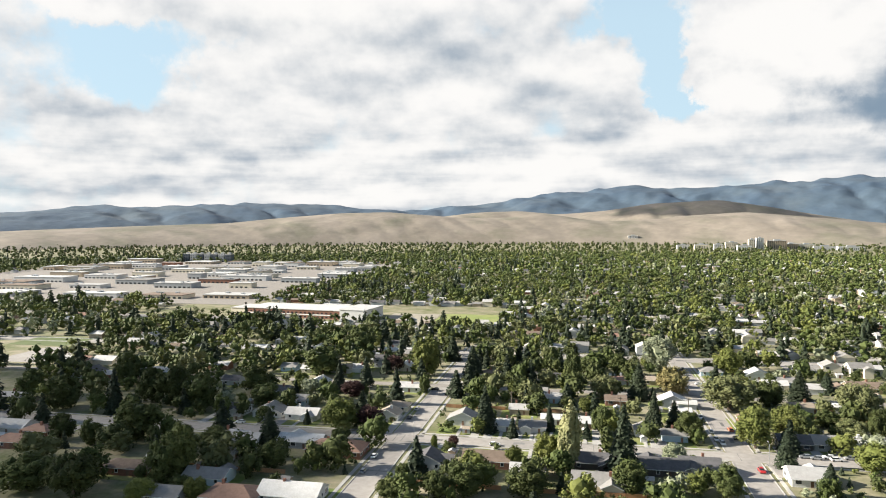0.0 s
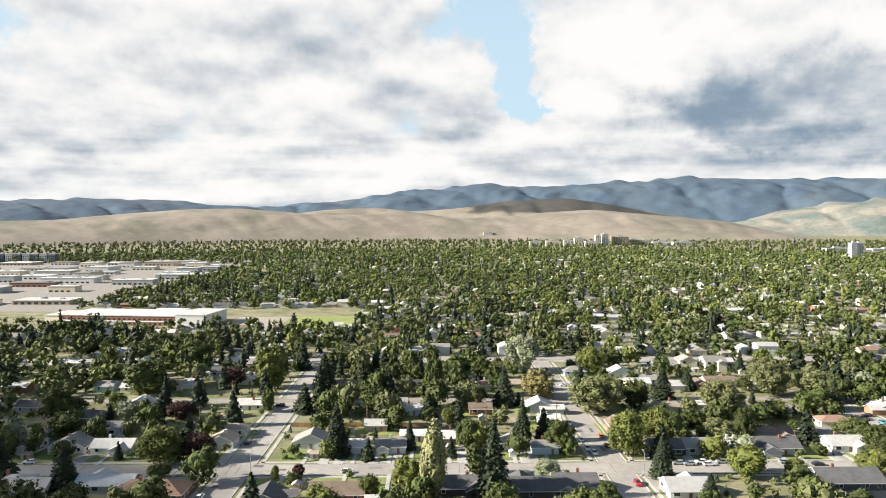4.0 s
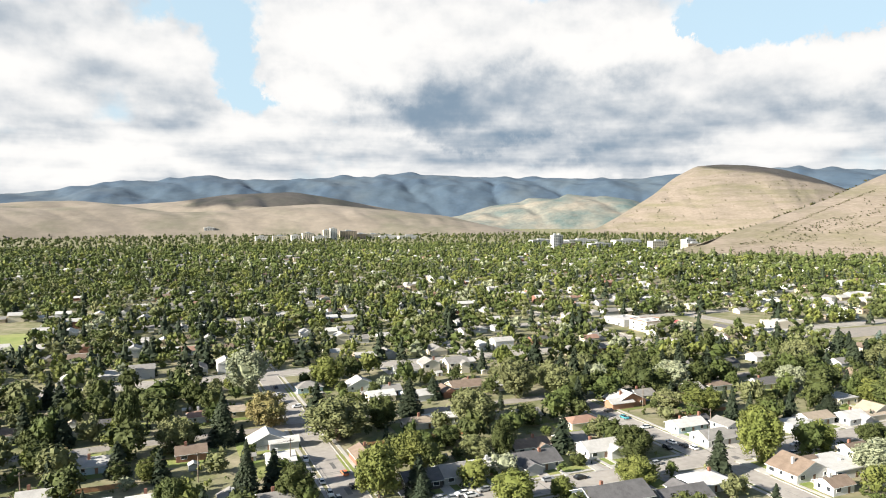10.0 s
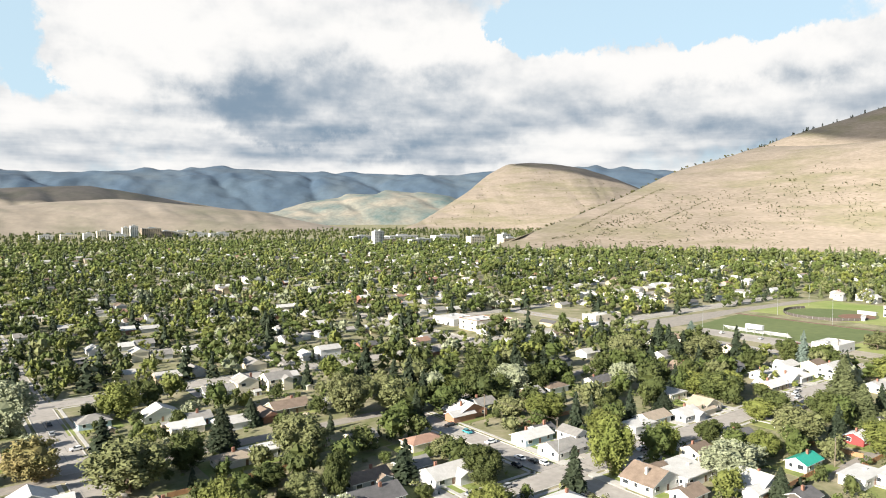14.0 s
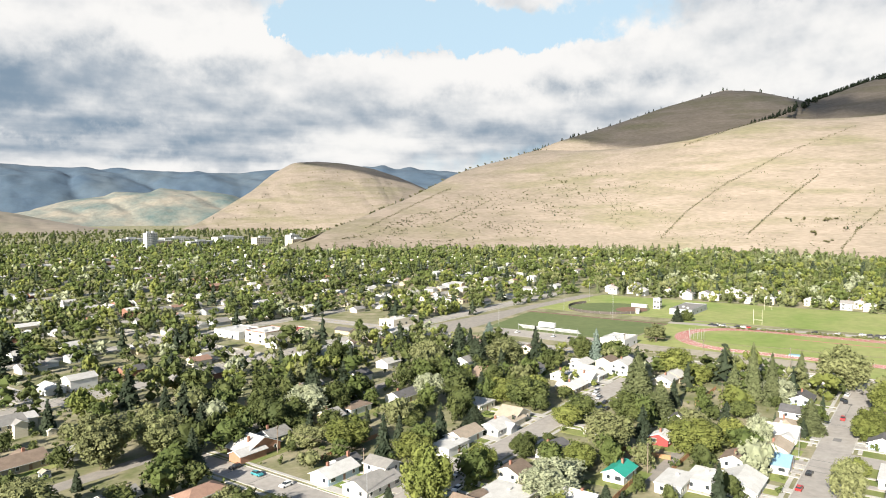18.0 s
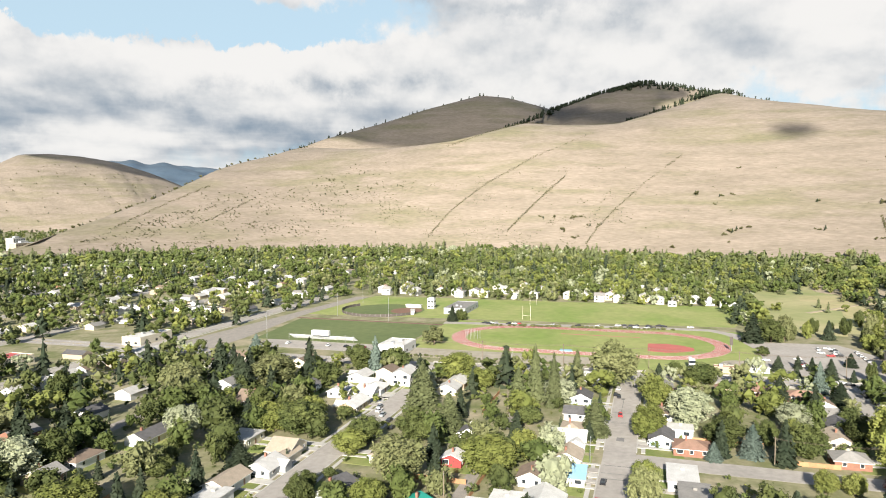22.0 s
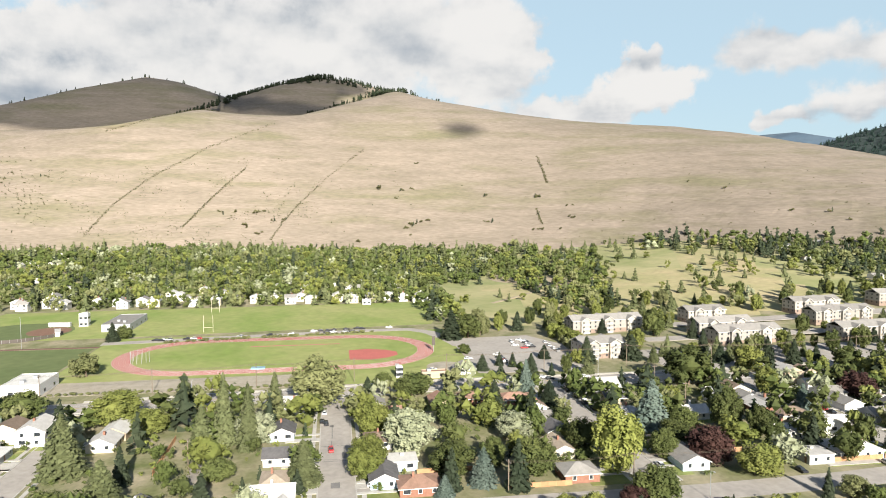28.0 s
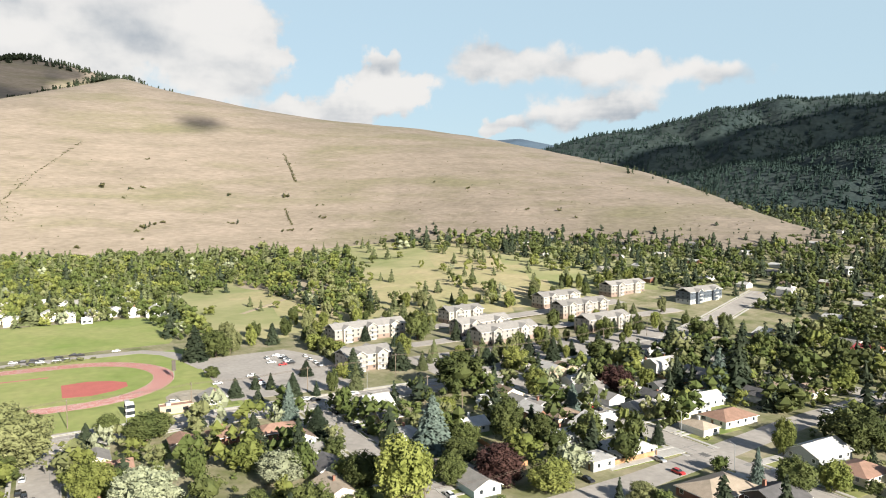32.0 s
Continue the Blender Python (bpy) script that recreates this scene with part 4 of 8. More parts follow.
TREES_F = [
    (233, 109, 13.5, 8.2, 'L'), (249, 100, 11.4, 4.6, 'Y'), (250, 91, 13.8, 4.2, 'S'), (256, 142, 12.4, 6.7, 'D'), (301, 154, 20.0, 6.5, 'E'), (270, 133, 15.3, 6.0, 'E'),
    (350, 152, 14.3, 8.9, 'L'), (338, 137, 10.1, 6.2, 'L'), (380, 133, 12.4, 4.3, 'E'), (313, 114, 17.2, 4.4, 'E'), (322, 108, 26.0, 3.9, 'E'), (316, 99, 23.4, 3.7, 'E'),
    (322, 97, 11.0, 6.3, 'S'), (354, 93, 17.9, 4.1, 'E'), (363, 76, 21.8, 10.1, 'W'), (283, 79, 13.5, 4.9, 'E'), (290, 59, 12.0, 5.6, 'L'), (323, 56, 15.0, 5.9, 'L'),
    (216, 60, 14.0, 4.5, 'W'), (302, 44, 16.1, 8.1, 'S'), (266, 38, 6.6, 2.7, 'B'), (288, 105, 7.7, 4.8, 'D'), (194, 156, 8.6, 4.2, 'D'), (199, 148, 6.4, 3.8, 'D'),
]
TREES_G = [
    (204, 137, 5.9, 3.3, 'Y'), (356, 205, 12.0, 6.4, 'D'), (358, 188, 13.2, 7.8, 'D'), (253, 187, 13.3, 8.2, 'D'), (251, 160, 9.9, 6.1, 'D'), (313, 234, 16.8, 9.6, 'W'),
    (324, 271, 19.7, 5.4, 'C'), (309, 250, 16.0, 4.5, 'C'), (374, 281, 12.6, 4.9, 'B'), (380, 220, 9.1, 5.6, 'D'), (268, 210, 6.8, 4.2, 'Y'), (264, 221, 5.9, 2.4, 'D'),
    (284, 60, 10.7, 5.3, 'L'), (281, 33, 11.5, 6.6, 'D'), (273, 25, 11.5, 3.9, 'B'), (278, 7, 12.7, 6.5, 'D'), (312, 5, 10.2, 6.4, 'S'), (340, 6, 14.4, 4.5, 'C'),
    (291, 18, 8.2, 4.0, 'D'), (347, -19, 11.5, 4.6, 'C'), (372, -16, 14.9, 3.4, 'B'), (277, -19, 21.8, 7.8, 'Y'), (293, -14, 13.1, 5.0, 'D'), (315, -49, 19.0, 6.4, 'B'),
]
TREES_H = [
    (285, -39, 10.2, 4.3, 'D'), (278, -52, 12.6, 6.9, 'M'), (371, -94, 19.1, 10.8, 'D'), (349, -74, 6.4, 4.0, 'Y'), (311, -60, 8.7, 4.7, 'D'), (250, -20, 11.9, 6.2, 'D'),
    (249, -13, 6.9, 4.3, 'M'), (246, 8, 7.5, 3.3, 'L'), (247, -0, 7.5, 3.3, 'L'), (242, 60, 6.3, 3.9, 'L'), (370, 36, 12.0, 7.4, 'D'), (384, 48, 9.1, 4.1, 'D'),
    (373, 55, 9.5, 3.3, 'C'), (380, 17, 8.3, 3.0, 'C'), (435, -44, 7.8, 3.1, 'C'), (414, -5, 8.6, 3.0, 'C'), (423, -16, 7.4, 2.1, 'C'), (419, -22, 7.6, 2.1, 'C'),
    (454, -3, 5.8, 3.6, 'D'), (422, -59, 8.0, 3.8, 'Y'), (421, -63, 14.5, 4.5, 'C'), (425, -90, 13.9, 5.3, 'C'), (490, -67, 10.2, 4.4, 'L'), (477, -70, 10.6, 4.3, 'L'),
]
TREES_I = [
    (464, -72, 10.2, 4.2, 'L'), (500, -103, 9.8, 3.2, 'C'), (486, -132, 17.4, 6.9, 'D'), (497, -3, 19.4, 6.3, 'C'), (498, -14, 15.6, 7.2, 'D'), (518, -51, 12.9, 3.8, 'C'),
    (392, -138, 12.7, 6.3, 'Y'), (350, -120, 13.1, 4.7, 'L'), (326, -120, 11.1, 3.7, 'B'), (339, -155, 12.0, 7.2, 'M'), (385, -188, 12.5, 6.6, 'D'), (365, -186, 12.5, 7.7, 'L'),
    (335, -170, 9.8, 3.6, 'L'), (325, -179, 16.5, 3.5, 'C'), (313, -192, 20.5, 5.2, 'B'), (360, -231, 12.5, 6.6, 'D'), (309, -200, 26.0, 5.6, 'C'), (317, -254, 13.6, 8.4, 'D'),
    (282, -198, 9.3, 5.8, 'D'), (286, -240, 13.7, 5.6, 'L'), (241, -172, 16.5, 8.4, 'D'), (251, -148, 13.0, 3.5, 'L'), (280, -120, 8.2, 2.2, 'C'), (289, -120, 3.9, 1.2, 'C'),
]
TREES_J = [
    (433, 190, 12.0, 6.5, 'W'), (524, 204, 12.0, 3.6, 'C'), (531, 199, 9.0, 4.5, 'D'),
    (301, -145, 7.0, 2.7, 'M'), (236, -114, 13.5, 2.4, 'B'), (228, -120, 12.8, 4.8, 'D'), (225, -134, 10.4, 4.4, 'L'), (309, -76, 16.1, 5.5, 'D'), (298, -82, 12.1, 3.7, 'D'),
    (266, -62, 10.4, 6.4, 'L'), (297, -49, 8.8, 5.4, 'D'), (247, -79, 6.5, 4.0, 'W'), (347, -307, 13.7, 5.5, 'D'), (346, -267, 15.9, 6.0, 'D'), (367, -356, 13.1, 8.1, 'D'),
    (401, -259, 14.6, 5.0, 'C'), (405, -288, 13.3, 7.0, 'D'),
]
TREES = TREES_A + TREES_B + TREES_C + TREES_D + TREES_E + TREES_F + TREES_G + TREES_H + TREES_I + TREES_J
# x, y, width, depth, roof, wall, shape, storeys
HOUSES_A = [
    (-219, 190, 14, 9, 'k', 'w', 'g', 1), (-200, 189, 14, 9, 'g', 'w', 'g', 1), (-183, 188, 15, 9, 'l', 'w', 'g', 1), (-145, 209, 13, 8, 't', 'c', 'h', 1), (-144, 194, 10, 9, 't', 'w', 'g', 1), (-147, 248, 12, 8, 'l', 'w', 'g', 1),
    (-191, 146, 13, 11, 'l', 'w', 'g', 1), (-168, 150, 18, 9, 'w', 'g', 'g', 1), (-151, 144, 22, 13, 'r', 'b', 'h', 1), (-185, 107, 15, 9, 'g', 'l', 'g', 1), (-168, 93, 18, 12, 'r', 'c', 'h', 1), (-150, 98, 20, 12, 'w', 'w', 'g', 1),
    (-190, 89, 12, 9, 'g', 'g', 'g', 1), (-113, 136, 12, 10, 'k', 'w', 'g', 1), (-299, 146, 15, 10, 'l', 'w', 'g', 1), (-284, 143, 13, 9, 'r', 'b', 'h', 1), (-283, 129, 16, 10, 'r', 'b', 'h', 1), (-341, 190, 13, 8, 'l', 'g', 'g', 1),
]
HOUSES_B = [
    (-340, 249, 14, 9, 'k', 'w', 'g', 1), (-199, 249, 11, 9, 'l', 'w', 'g', 1), (-212, 228, 9, 9, 'k', 'g', 'g', 1), (-189, 290, 8, 8, 'l', 'w', 'g', 1), (-163, 299, 10, 9, 'w', 'c', 'g', 1), (-180, 307, 8, 8, 'k', 'g', 'g', 2),
    (-198, 211, 15, 9, 'g', 'l', 'g', 1), (-218, 110, 18, 9, 'b', 'b', 'h', 1), (-180, 348, 18, 8, 'w', 'w', 'g', 1), (-109, 193, 14, 9, 'g', 'w', 'g', 1), (-91, 187, 10, 8, 'l', 'w', 'g', 1), (-78, 187, 11, 8, 'g', 'w', 'g', 1),
    (-70, 200, 10, 6, 'w', 'w', 'g', 1), (-73, 239, 17, 9, 'l', 'l', 'h', 1), (-86, 214, 9, 7, 'l', 't', 'g', 1), (-71, 285, 11, 8, 'k', 'w', 'g', 1), (-92, 142, 17, 10, 'b', 'b', 'g', 1), (-77, 132, 10, 8, 'l', 'w', 'g', 1),
]
HOUSES_C = [
    (-52, 126, 17, 11, 'g', 'c', 'g', 1), (-52, 147, 17, 10, 'k', 'k', 'g', 1), (-29, 145, 17, 11, 'k', 'k', 'g', 1), (-16, 148, 14, 11, 'k', 'g', 'g', 1), (19, 144, 13, 11, 'l', 'w', 'g', 1), (-32, 190, 7, 8, 'g', 'w', 'g', 1),
    (-20, 185, 10, 7, 'g', 'l', 'g', 1), (-13, 219, 9, 9, 'w', 'w', 'g', 1), (-14, 241, 14, 9, 'w', 'g', 'g', 1), (-35, 285, 10, 8, 'r', 'w', 'h', 1), (-19, 287, 10, 7, 't', 't', 'g', 1), (17, 318, 12, 10, 'g', 'l', 'h', 1),
    (41, 311, 14, 9, 'l', 'w', 'g', 1), (52, 296, 9, 8, 'g', 'l', 'g', 1), (73, 333, 14, 9, 'g', 'g', 'g', 1), (86, 332, 10, 9, 'g', 'c', 'g', 2), (101, 330, 12, 10, 'g', 'c', 'g', 2), (88, 289, 16, 10, 'b', 't', 'g', 1),
]
HOUSES_D = [
    (57, 243, 14, 8, 'w', 'g', 'f', 1), (37, 185, 10, 10, 'g', 'g', 'g', 1), (25, 184, 12, 10, 'k', 'k', 'g', 1), (-41, 239, 10, 8, 'b', 'b', 'g', 1), (-56, 197, 9, 8, 'w', 't', 'g', 1), (67, 185, 16, 11, 'k', 'g', 'g', 1),
    (73, 199, 14, 8, 'b', 'g', 'g', 1), (91, 199, 10, 8, 'g', 'g', 'g', 1), (95, 187, 14, 10, 'l', 'w', 'g', 1), (70, 144, 20, 12, 'k', 'n', 'g', 2), (92, 141, 17, 10, 'k', 'g', 'g', 1), (108, 148, 14, 10, 'w', 'w', 'h', 1),
    (144, 197, 14, 8, 'w', 'l', 'g', 1), (152, 200, 9, 6, 'k', 'g', 'g', 1), (144, 181, 16, 10, 'g', 'w', 'g', 1), (152, 184, 7, 9, 'g', 'w', 'g', 2), (145, 238, 15, 11, 'l', 'o', 'g', 1), (108, 217, 14, 8, 'r', 'c', 'h', 1),
]
HOUSES_E = [
    (92, 234, 10, 8, 'g', 'c', 'g', 1), (15, 213, 8, 10, 'b', 'b', 'g', 1), (144, 144, 15, 12, 'b', 'w', 'g', 1), (158, 142, 16, 14, 'w', 'w', 'f', 1), (178, 150, 9, 8, 'b', 'c', 'g', 1), (143, 130, 9, 7, 'b', 'w', 'g', 1),
    (167, 122, 13, 10, 'w', 'w', 'g', 1), (197, 122, 11, 7, 'G', 'w', 'g', 1), (167, 108, 9, 7, 'k', 'k', 'g', 1), (237, 202, 12, 10, 'l', 'c', 'f', 1), (231, 181, 13, 9, 't', 'c', 'g', 1), (214, 179, 11, 9, 'l', 'g', 'g', 1),
    (186, 181, 13, 8, 'w', 'w', 'f', 1), (229, 237, 15, 9, 'k', 'w', 'g', 1), (284, 227, 14, 11, 'b', 'c', 'g', 1), (309, 214, 13, 9, 'k', 'w', 'g', 1), (289, 181, 16, 8, 'w', 't', 'g', 1), (317, 182, 12, 9, 'w', 'g', 'h', 1),
]
HOUSES_F = [
    (308, 196, 12, 8, 'l', 'w', 'g', 1), (235, 84, 11, 12, 'B', 'w', 'g', 1), (207, 98, 13, 9, 'w', 'w', 'f', 1), (209, 88, 15, 12, 'w', 'w', 'g', 1), (199, 105, 14, 8, 'w', 'w', 'f', 1), (266, 123, 9, 8, 'k', 'w', 'g', 1),
    (270, 87, 11, 12, 'w', 'w', 'g', 1), (302, 88, 9, 9, 'k', 'w', 'g', 1), (360, 85, 13, 10, 'w', 'w', 'g', 1), (272, 45, 10, 12, 'r', 'b', 'h', 1), (242, 49, 16, 9, 'w', 'w', 'f', 1), (226, 46, 18, 9, 'g', 'w', 'f', 1),
    (238, 122, 7, 7, 'w', 'R', 'g', 1), (337, 175, 14, 10, 'l', 'w', 'g', 2), (336, 198, 12, 9, 'l', 'w', 'g', 1), (274, -5, 10, 11, 'g', 'b', 'h', 1), (358, 26, 9, 8, 'r', 't', 'g', 1), (359, 12, 10, 10, 'r', 'b', 'h', 1),
]
HOUSES_G = [
    (355, -6, 10, 15, 'r', 'b', 'h', 1), (343, 48, 9, 9, 'r', 'b', 'g', 1), (370, -52, 11, 11, 'w', 'w', 'g', 1), (350, -48, 9, 9, 'k', 't', 'g', 1), (328, -9, 8, 9, 'g', 'b', 'g', 1), (325, -71, 9, 10, 'l', 'w', 'g', 1),
    (371, -108, 10, 11, 't', 'w', 'g', 1), (344, -92, 8, 8, 'w', 'w', 'g', 1), (411, 5, 9, 10, 'g', 'w', 'g', 1), (291, 48, 8, 9, 'w', 'l', 'f', 1), (279, -103, 13, 16, 'l', 'g', 'h', 1), (275, -87, 8, 9, 'l', 'g', 'f', 1),
    (302, -110, 9, 16, 'l', 'w', 'g', 1), (299, -92, 7, 8, 'w', 'w', 'g', 1), (317, -108, 10, 13, 'b', 't', 'h', 1), (332, -107, 9, 8, 'g', 'c', 'g', 1), (352, -105, 10, 12, 'b', 'c', 'g', 1), (350, -95, 7, 8, 'w', 'w', 'g', 1),
]
HOUSES_H = [
    (359, -157, 10, 9, 'g', 'w', 'g', 1), (377, -158, 9, 9, 'b', 't', 'g', 1), (316, -155, 10, 13, 'k', 'w', 'g', 1), (330, -157, 8, 8, 't', 'w', 'g', 1), (299, -155, 11, 17, 'w', 'c', 'f', 1), (305, -174, 10, 13, 'w', 'w', 'g', 1),
    (284, -162, 12, 18, 'r', 'w', 'h', 1), (329, -173, 7, 8, 'k', 'w', 'g', 1), (388, -224, 9, 10, 'g', 'w', 'g', 1), (363, -198, 8, 9, 'w', 'w', 'g', 1), (362, -212, 9, 9, 'g', 'g', 'g', 1), (306, -214, 10, 12, 'b', 'g', 'h', 1),
    (292, -225, 11, 16, 'b', 'c', 'g', 1), (244, -156, 12, 18, 'w', 'g', 'g', 1), (227, -151, 11, 14, 'r', 'c', 'h', 1), (240, -102, 13, 20, 't', 'b', 'h', 1), (228, -111, 12, 14, 'k', 'k', 'g', 1), (384, -323, 9, 14, 'w', 'w', 'g', 1),
]
HOUSES_I = [
    (325, -326, 9, 13, 'R', 'w', 'g', 1),
]
HOUSES = HOUSES_A + HOUSES_B + HOUSES_C + HOUSES_D + HOUSES_E + HOUSES_F + HOUSES_G + HOUSES_H + HOUSES_I
# x, y, paint, axis
CARS_A = [
    (-208.1, 174.6, 'w', 'x'), (-135.4, 141.5, 'w', 'y'), (-134.6, 124.9, 's', 'y'), (-134.9, 210.6, 's', 'y'), (-134.9, 195.7, 'k', 'y'), (-134.5, 251.3, 'k', 'x'),
    (-91.7, 163.7, 'w', 'x'), (5.9, 151.4, 'r', 'y'), (25.9, 170.6, 's', 'x'), (34.5, 171.5, 'w', 'x'), (42.0, 171.6, 's', 'x'), (-3.1, 187.1, 'w', 'y'),
    (-3.3, 198.1, 'w', 'y'), (-4.0, 220.1, 'w', 'y'), (5.4, 202.2, 'o', 'y'), (5.0, 190.1, 'k', 'y'), (-161.2, 181.5, 'k', 'y'), (-255.0, 151.0, 'k', 'x'),
    (64.8, 171.1, 's', 'x'), (75.4, 168.7, 'k', 'x'), (128.7, 180.7, 'k', 'y'), (127.1, 185.9, 'w', 'y'), (106.1, 179.0, 'k', 'y'), (94.3, 172.2, 's', 'x'),
    (36.5, 169.1, 'w', 'x'), (29.6, 169.6, 's', 'x'), (-1.6, 182.0, 'w', 'y'), (-87.0, 273.2, 'w', 'x'), (130.0, 177.5, 'w', 'y'), (121.4, 181.1, 'k', 'y'),
    (106.1, 169.7, 's', 'x'), (121.0, 150.2, 'k', 'x'), (123.0, 154.3, 'k', 'x'), (168.0, 165.8, 's', 'x'), (158.3, 158.9, 'w', 'x'), (130.6, 230.0, 'k', 'x'),
    (130.7, 219.0, 't', 'y'), (130.0, 204.5, 'w', 'x'), (2.0, 314.4, 's', 'y'), (3.0, 328.4, 'k', 'y'), (6.3, 289.7, 'w', 'x'), (519.3, 174.3, 'k', 'y'),
    (309.0, 70.7, 'r', 'x'), (234.9, 72.6, 'k', 'x'), (219.6, 73.2, 'r', 'x'), (352.4, 73.3, 'w', 'x'), (338.0, 72.6, 'k', 'x'), (270.6, 165.0, 'k', 'x'),
]
CARS_B = [
    (287.6, 168.9, 'w', 'x'), (282.0, 165.2, 's', 'x'), (276.4, 57.7, 'w', 'y'), (252.5, 2.0, 'r', 'y'), (369.4, -34.4, 'k', 'x'), (357.9, -35.1, 'k', 'x'),
    (348.9, -35.1, 'k', 'x'), (391.5, -51.2, 'w', 'y'), (390.5, -33.2, 'k', 'y'), (292.9, 170.8, 's', 'x'), (275.5, 159.8, 'k', 'x'), (267.7, 155.7, 'k', 'x'),
    (324.8, -128.3, 'r', 'x'), (320.2, -128.5, 'k', 'x'), (313.8, -128.9, 'w', 'x'), (307.6, -128.1, 'k', 'x'), (317.6, -139.5, 'k', 'x'), (307.2, -139.2, 's', 'x'),
    (267.4, -107.8, 's', 'x'), (257.1, -104.8, 'r', 'x'), (271.8, -205.0, 'w', 'x'), (271.4, -211.9, 'w', 'x'), (357.4, -139.5, 's', 'x'), (341.3, 74.2, 'k', 'x'),
    (393.5, -30.5, 'w', 'y'), (373.5, -35.6, 'k', 'x'), (361.4, -35.7, 'k', 'x'), (355.1, -36.7, 'w', 'x'), (340.3, -35.8, 'k', 'x'), (337.6, -24.3, 'k', 'x'),
    (417.9, 19.7, 'w', 'y'), (480.0, -37.1, 'w', 'x'), (484.6, -43.1, 'w', 'y'), (475.4, -45.2, 'w', 'x'), (469.5, -36.6, 'w', 'y'), (461.6, -40.1, 'r', 'y'),
    (475.2, -56.8, 'w', 'x'), (466.0, -56.3, 'w', 'x'), (458.1, -56.7, 'w', 'x'), (450.7, -56.6, 's', 'x'), (439.5, -2.7, 'w', 'y'), (535.5, 82.2, 'w', 'y'),
    (536.3, 78.3, 'k', 'y'), (536.2, 72.8, 'k', 'y'), (537.5, 69.6, 'k', 'y'), (538.9, 60.9, 'k', 'y'), (541.5, 54.0, 'k', 'y'), (539.5, 50.4, 'k', 'y'),
]
CARS_C = [
    (541.2, 32.4, 'w', 'y'), (353.8, -18.3, 's', 'x'), (266.4, -76.3, 'k', 'x'), (278.1, -34.4, 'w', 'x'),
]
CARS = CARS_A + CARS_B + CARS_C


# ---- trees ----
rng = np.random.default_rng(5)


def part(name, bm, mat, parent, label=""):
    """A bmesh, a mesh or arrays as ONE mesh object under a thing or a part."""
    if isinstance(bm, bmesh.types.BMesh):
        me = bpy.data.meshes.new(name)
        bm.to_mesh(me)
        bm.free()
    else:
        me = bm
    if mat is not None and not me.materials:
        for m in (mat if isinstance(mat, (list, tuple)) else [mat]):
            me.materials.append(m)
    ob = new(name, me)
    ob.parent = parent
    return tagged(ob, label)


def tri_mesh(name, v, f, mat, idx=None, smooth=False):
    ob = mesh_np(name, v, f, mat if isinstance(mat, list) else [mat], idx, smooth)
    me = ob.data
    bpy.data.objects.remove(ob)
    return me


def ico(sub=1):
    bm = bmesh.new()
    bmesh.ops.create_icosphere(bm, subdivisions=sub, radius=1.0)
    v = np.array([q.co for q in bm.verts])
    f = np.array([[q.index for q in p.verts] for p in bm.faces])
    bm.free()
    return v, f


ICO0, ICO2 = ico(1), ico(2)
OCTA = (np.array([(1, 0, 0), (0, 1, 0), (-1, 0, 0), (0, -1, 0), (0, 0, 1), (0, 0, -1)], float), np.array([(0, 1, 4), (1, 2, 4), (2, 3, 4), (3, 0, 4), (1, 0, 5), (2, 1, 5), (3, 2, 5), (0, 3, 5)]))


def cards(p, n, size, r):
    """Small three-cornered leaf sprays at p, facing n."""
    k = len(p)
    n = n / np.linalg.norm(n, axis=1)[:, None]
    h = r.standard_normal((k, 3))
    t = np.cross(n, h)
    t /= np.linalg.norm(t, axis=1)[:, None] + 1e-9
    b = np.cross(n, t)
    s = (size * r.uniform(0.6, 1.3, k))[:, None]
    v = np.stack([p - t * s - b * s * 0.5, p + t * s * 0.9 - b * s * 0.6 - n * s * 0.2, p + b * s * 1.1 - n * s * 0.2], 1).reshape(-1, 3)
    return v, np.arange(3 * k).reshape(k, 3)


def crown_round(r, lobes, per, size, w=1.0, h=1.0, low=0.24, core=0.8, body=None, lobe=0.46, loose=0.35, heart=0.0):
    """Crown of a broadleaf tree of height 1 and radius w; lobes of leaf sprays round dense cores."""
    V, Fc, k = [], [], 0
    body = body or ICO0
    mid, hz = (1 + low) / 2, (1 - low) / 2
    if heart:
        cv = ICO2[0] * (1 + 0.08 * r.standard_normal((len(ICO2[0]), 1))) * np.array([w, w, hz]) * heart + (0, 0, mid)
        V.append(cv), Fc.append(ICO2[1])
        k = len(cv)
    for i in range(lobes):
        u = r.standard_normal(3)
        u /= np.linalg.norm(u)
        u[2] = u[2] * 0.95 + (0.04 if i % 3 else -0.3)
        out = 1.02 - lobe * r.uniform(0.8, 1.35)
        ce = np.array([u[0] * w * out, u[1] * w * out, mid + u[2] * hz * out])
        ra = np.array([w * lobe, w * lobe, hz * lobe * 0.96]) * r.uniform(0.7, 1.25)
        d = r.standard_normal((per, 3))
        d /= np.linalg.norm(d, axis=1)[:, None]
        p = ce + d * ra * r.uniform(0.80, 1.14, (per, 1))
        v, f = cards(p, d / ra * ra.mean() + loose * r.standard_normal((per, 3)) + (0, 0, 0.25), size, r)
        V.append(v), Fc.append(f + k)
        k += len(v)
        cv = body[0] * (1 + 0.12 * r.standard_normal((len(body[0]), 1))) * ra * core + ce
        V.append(cv), Fc.append(body[1] + k)
        k += len(cv)
    return np.concatenate(V), np.concatenate(Fc)


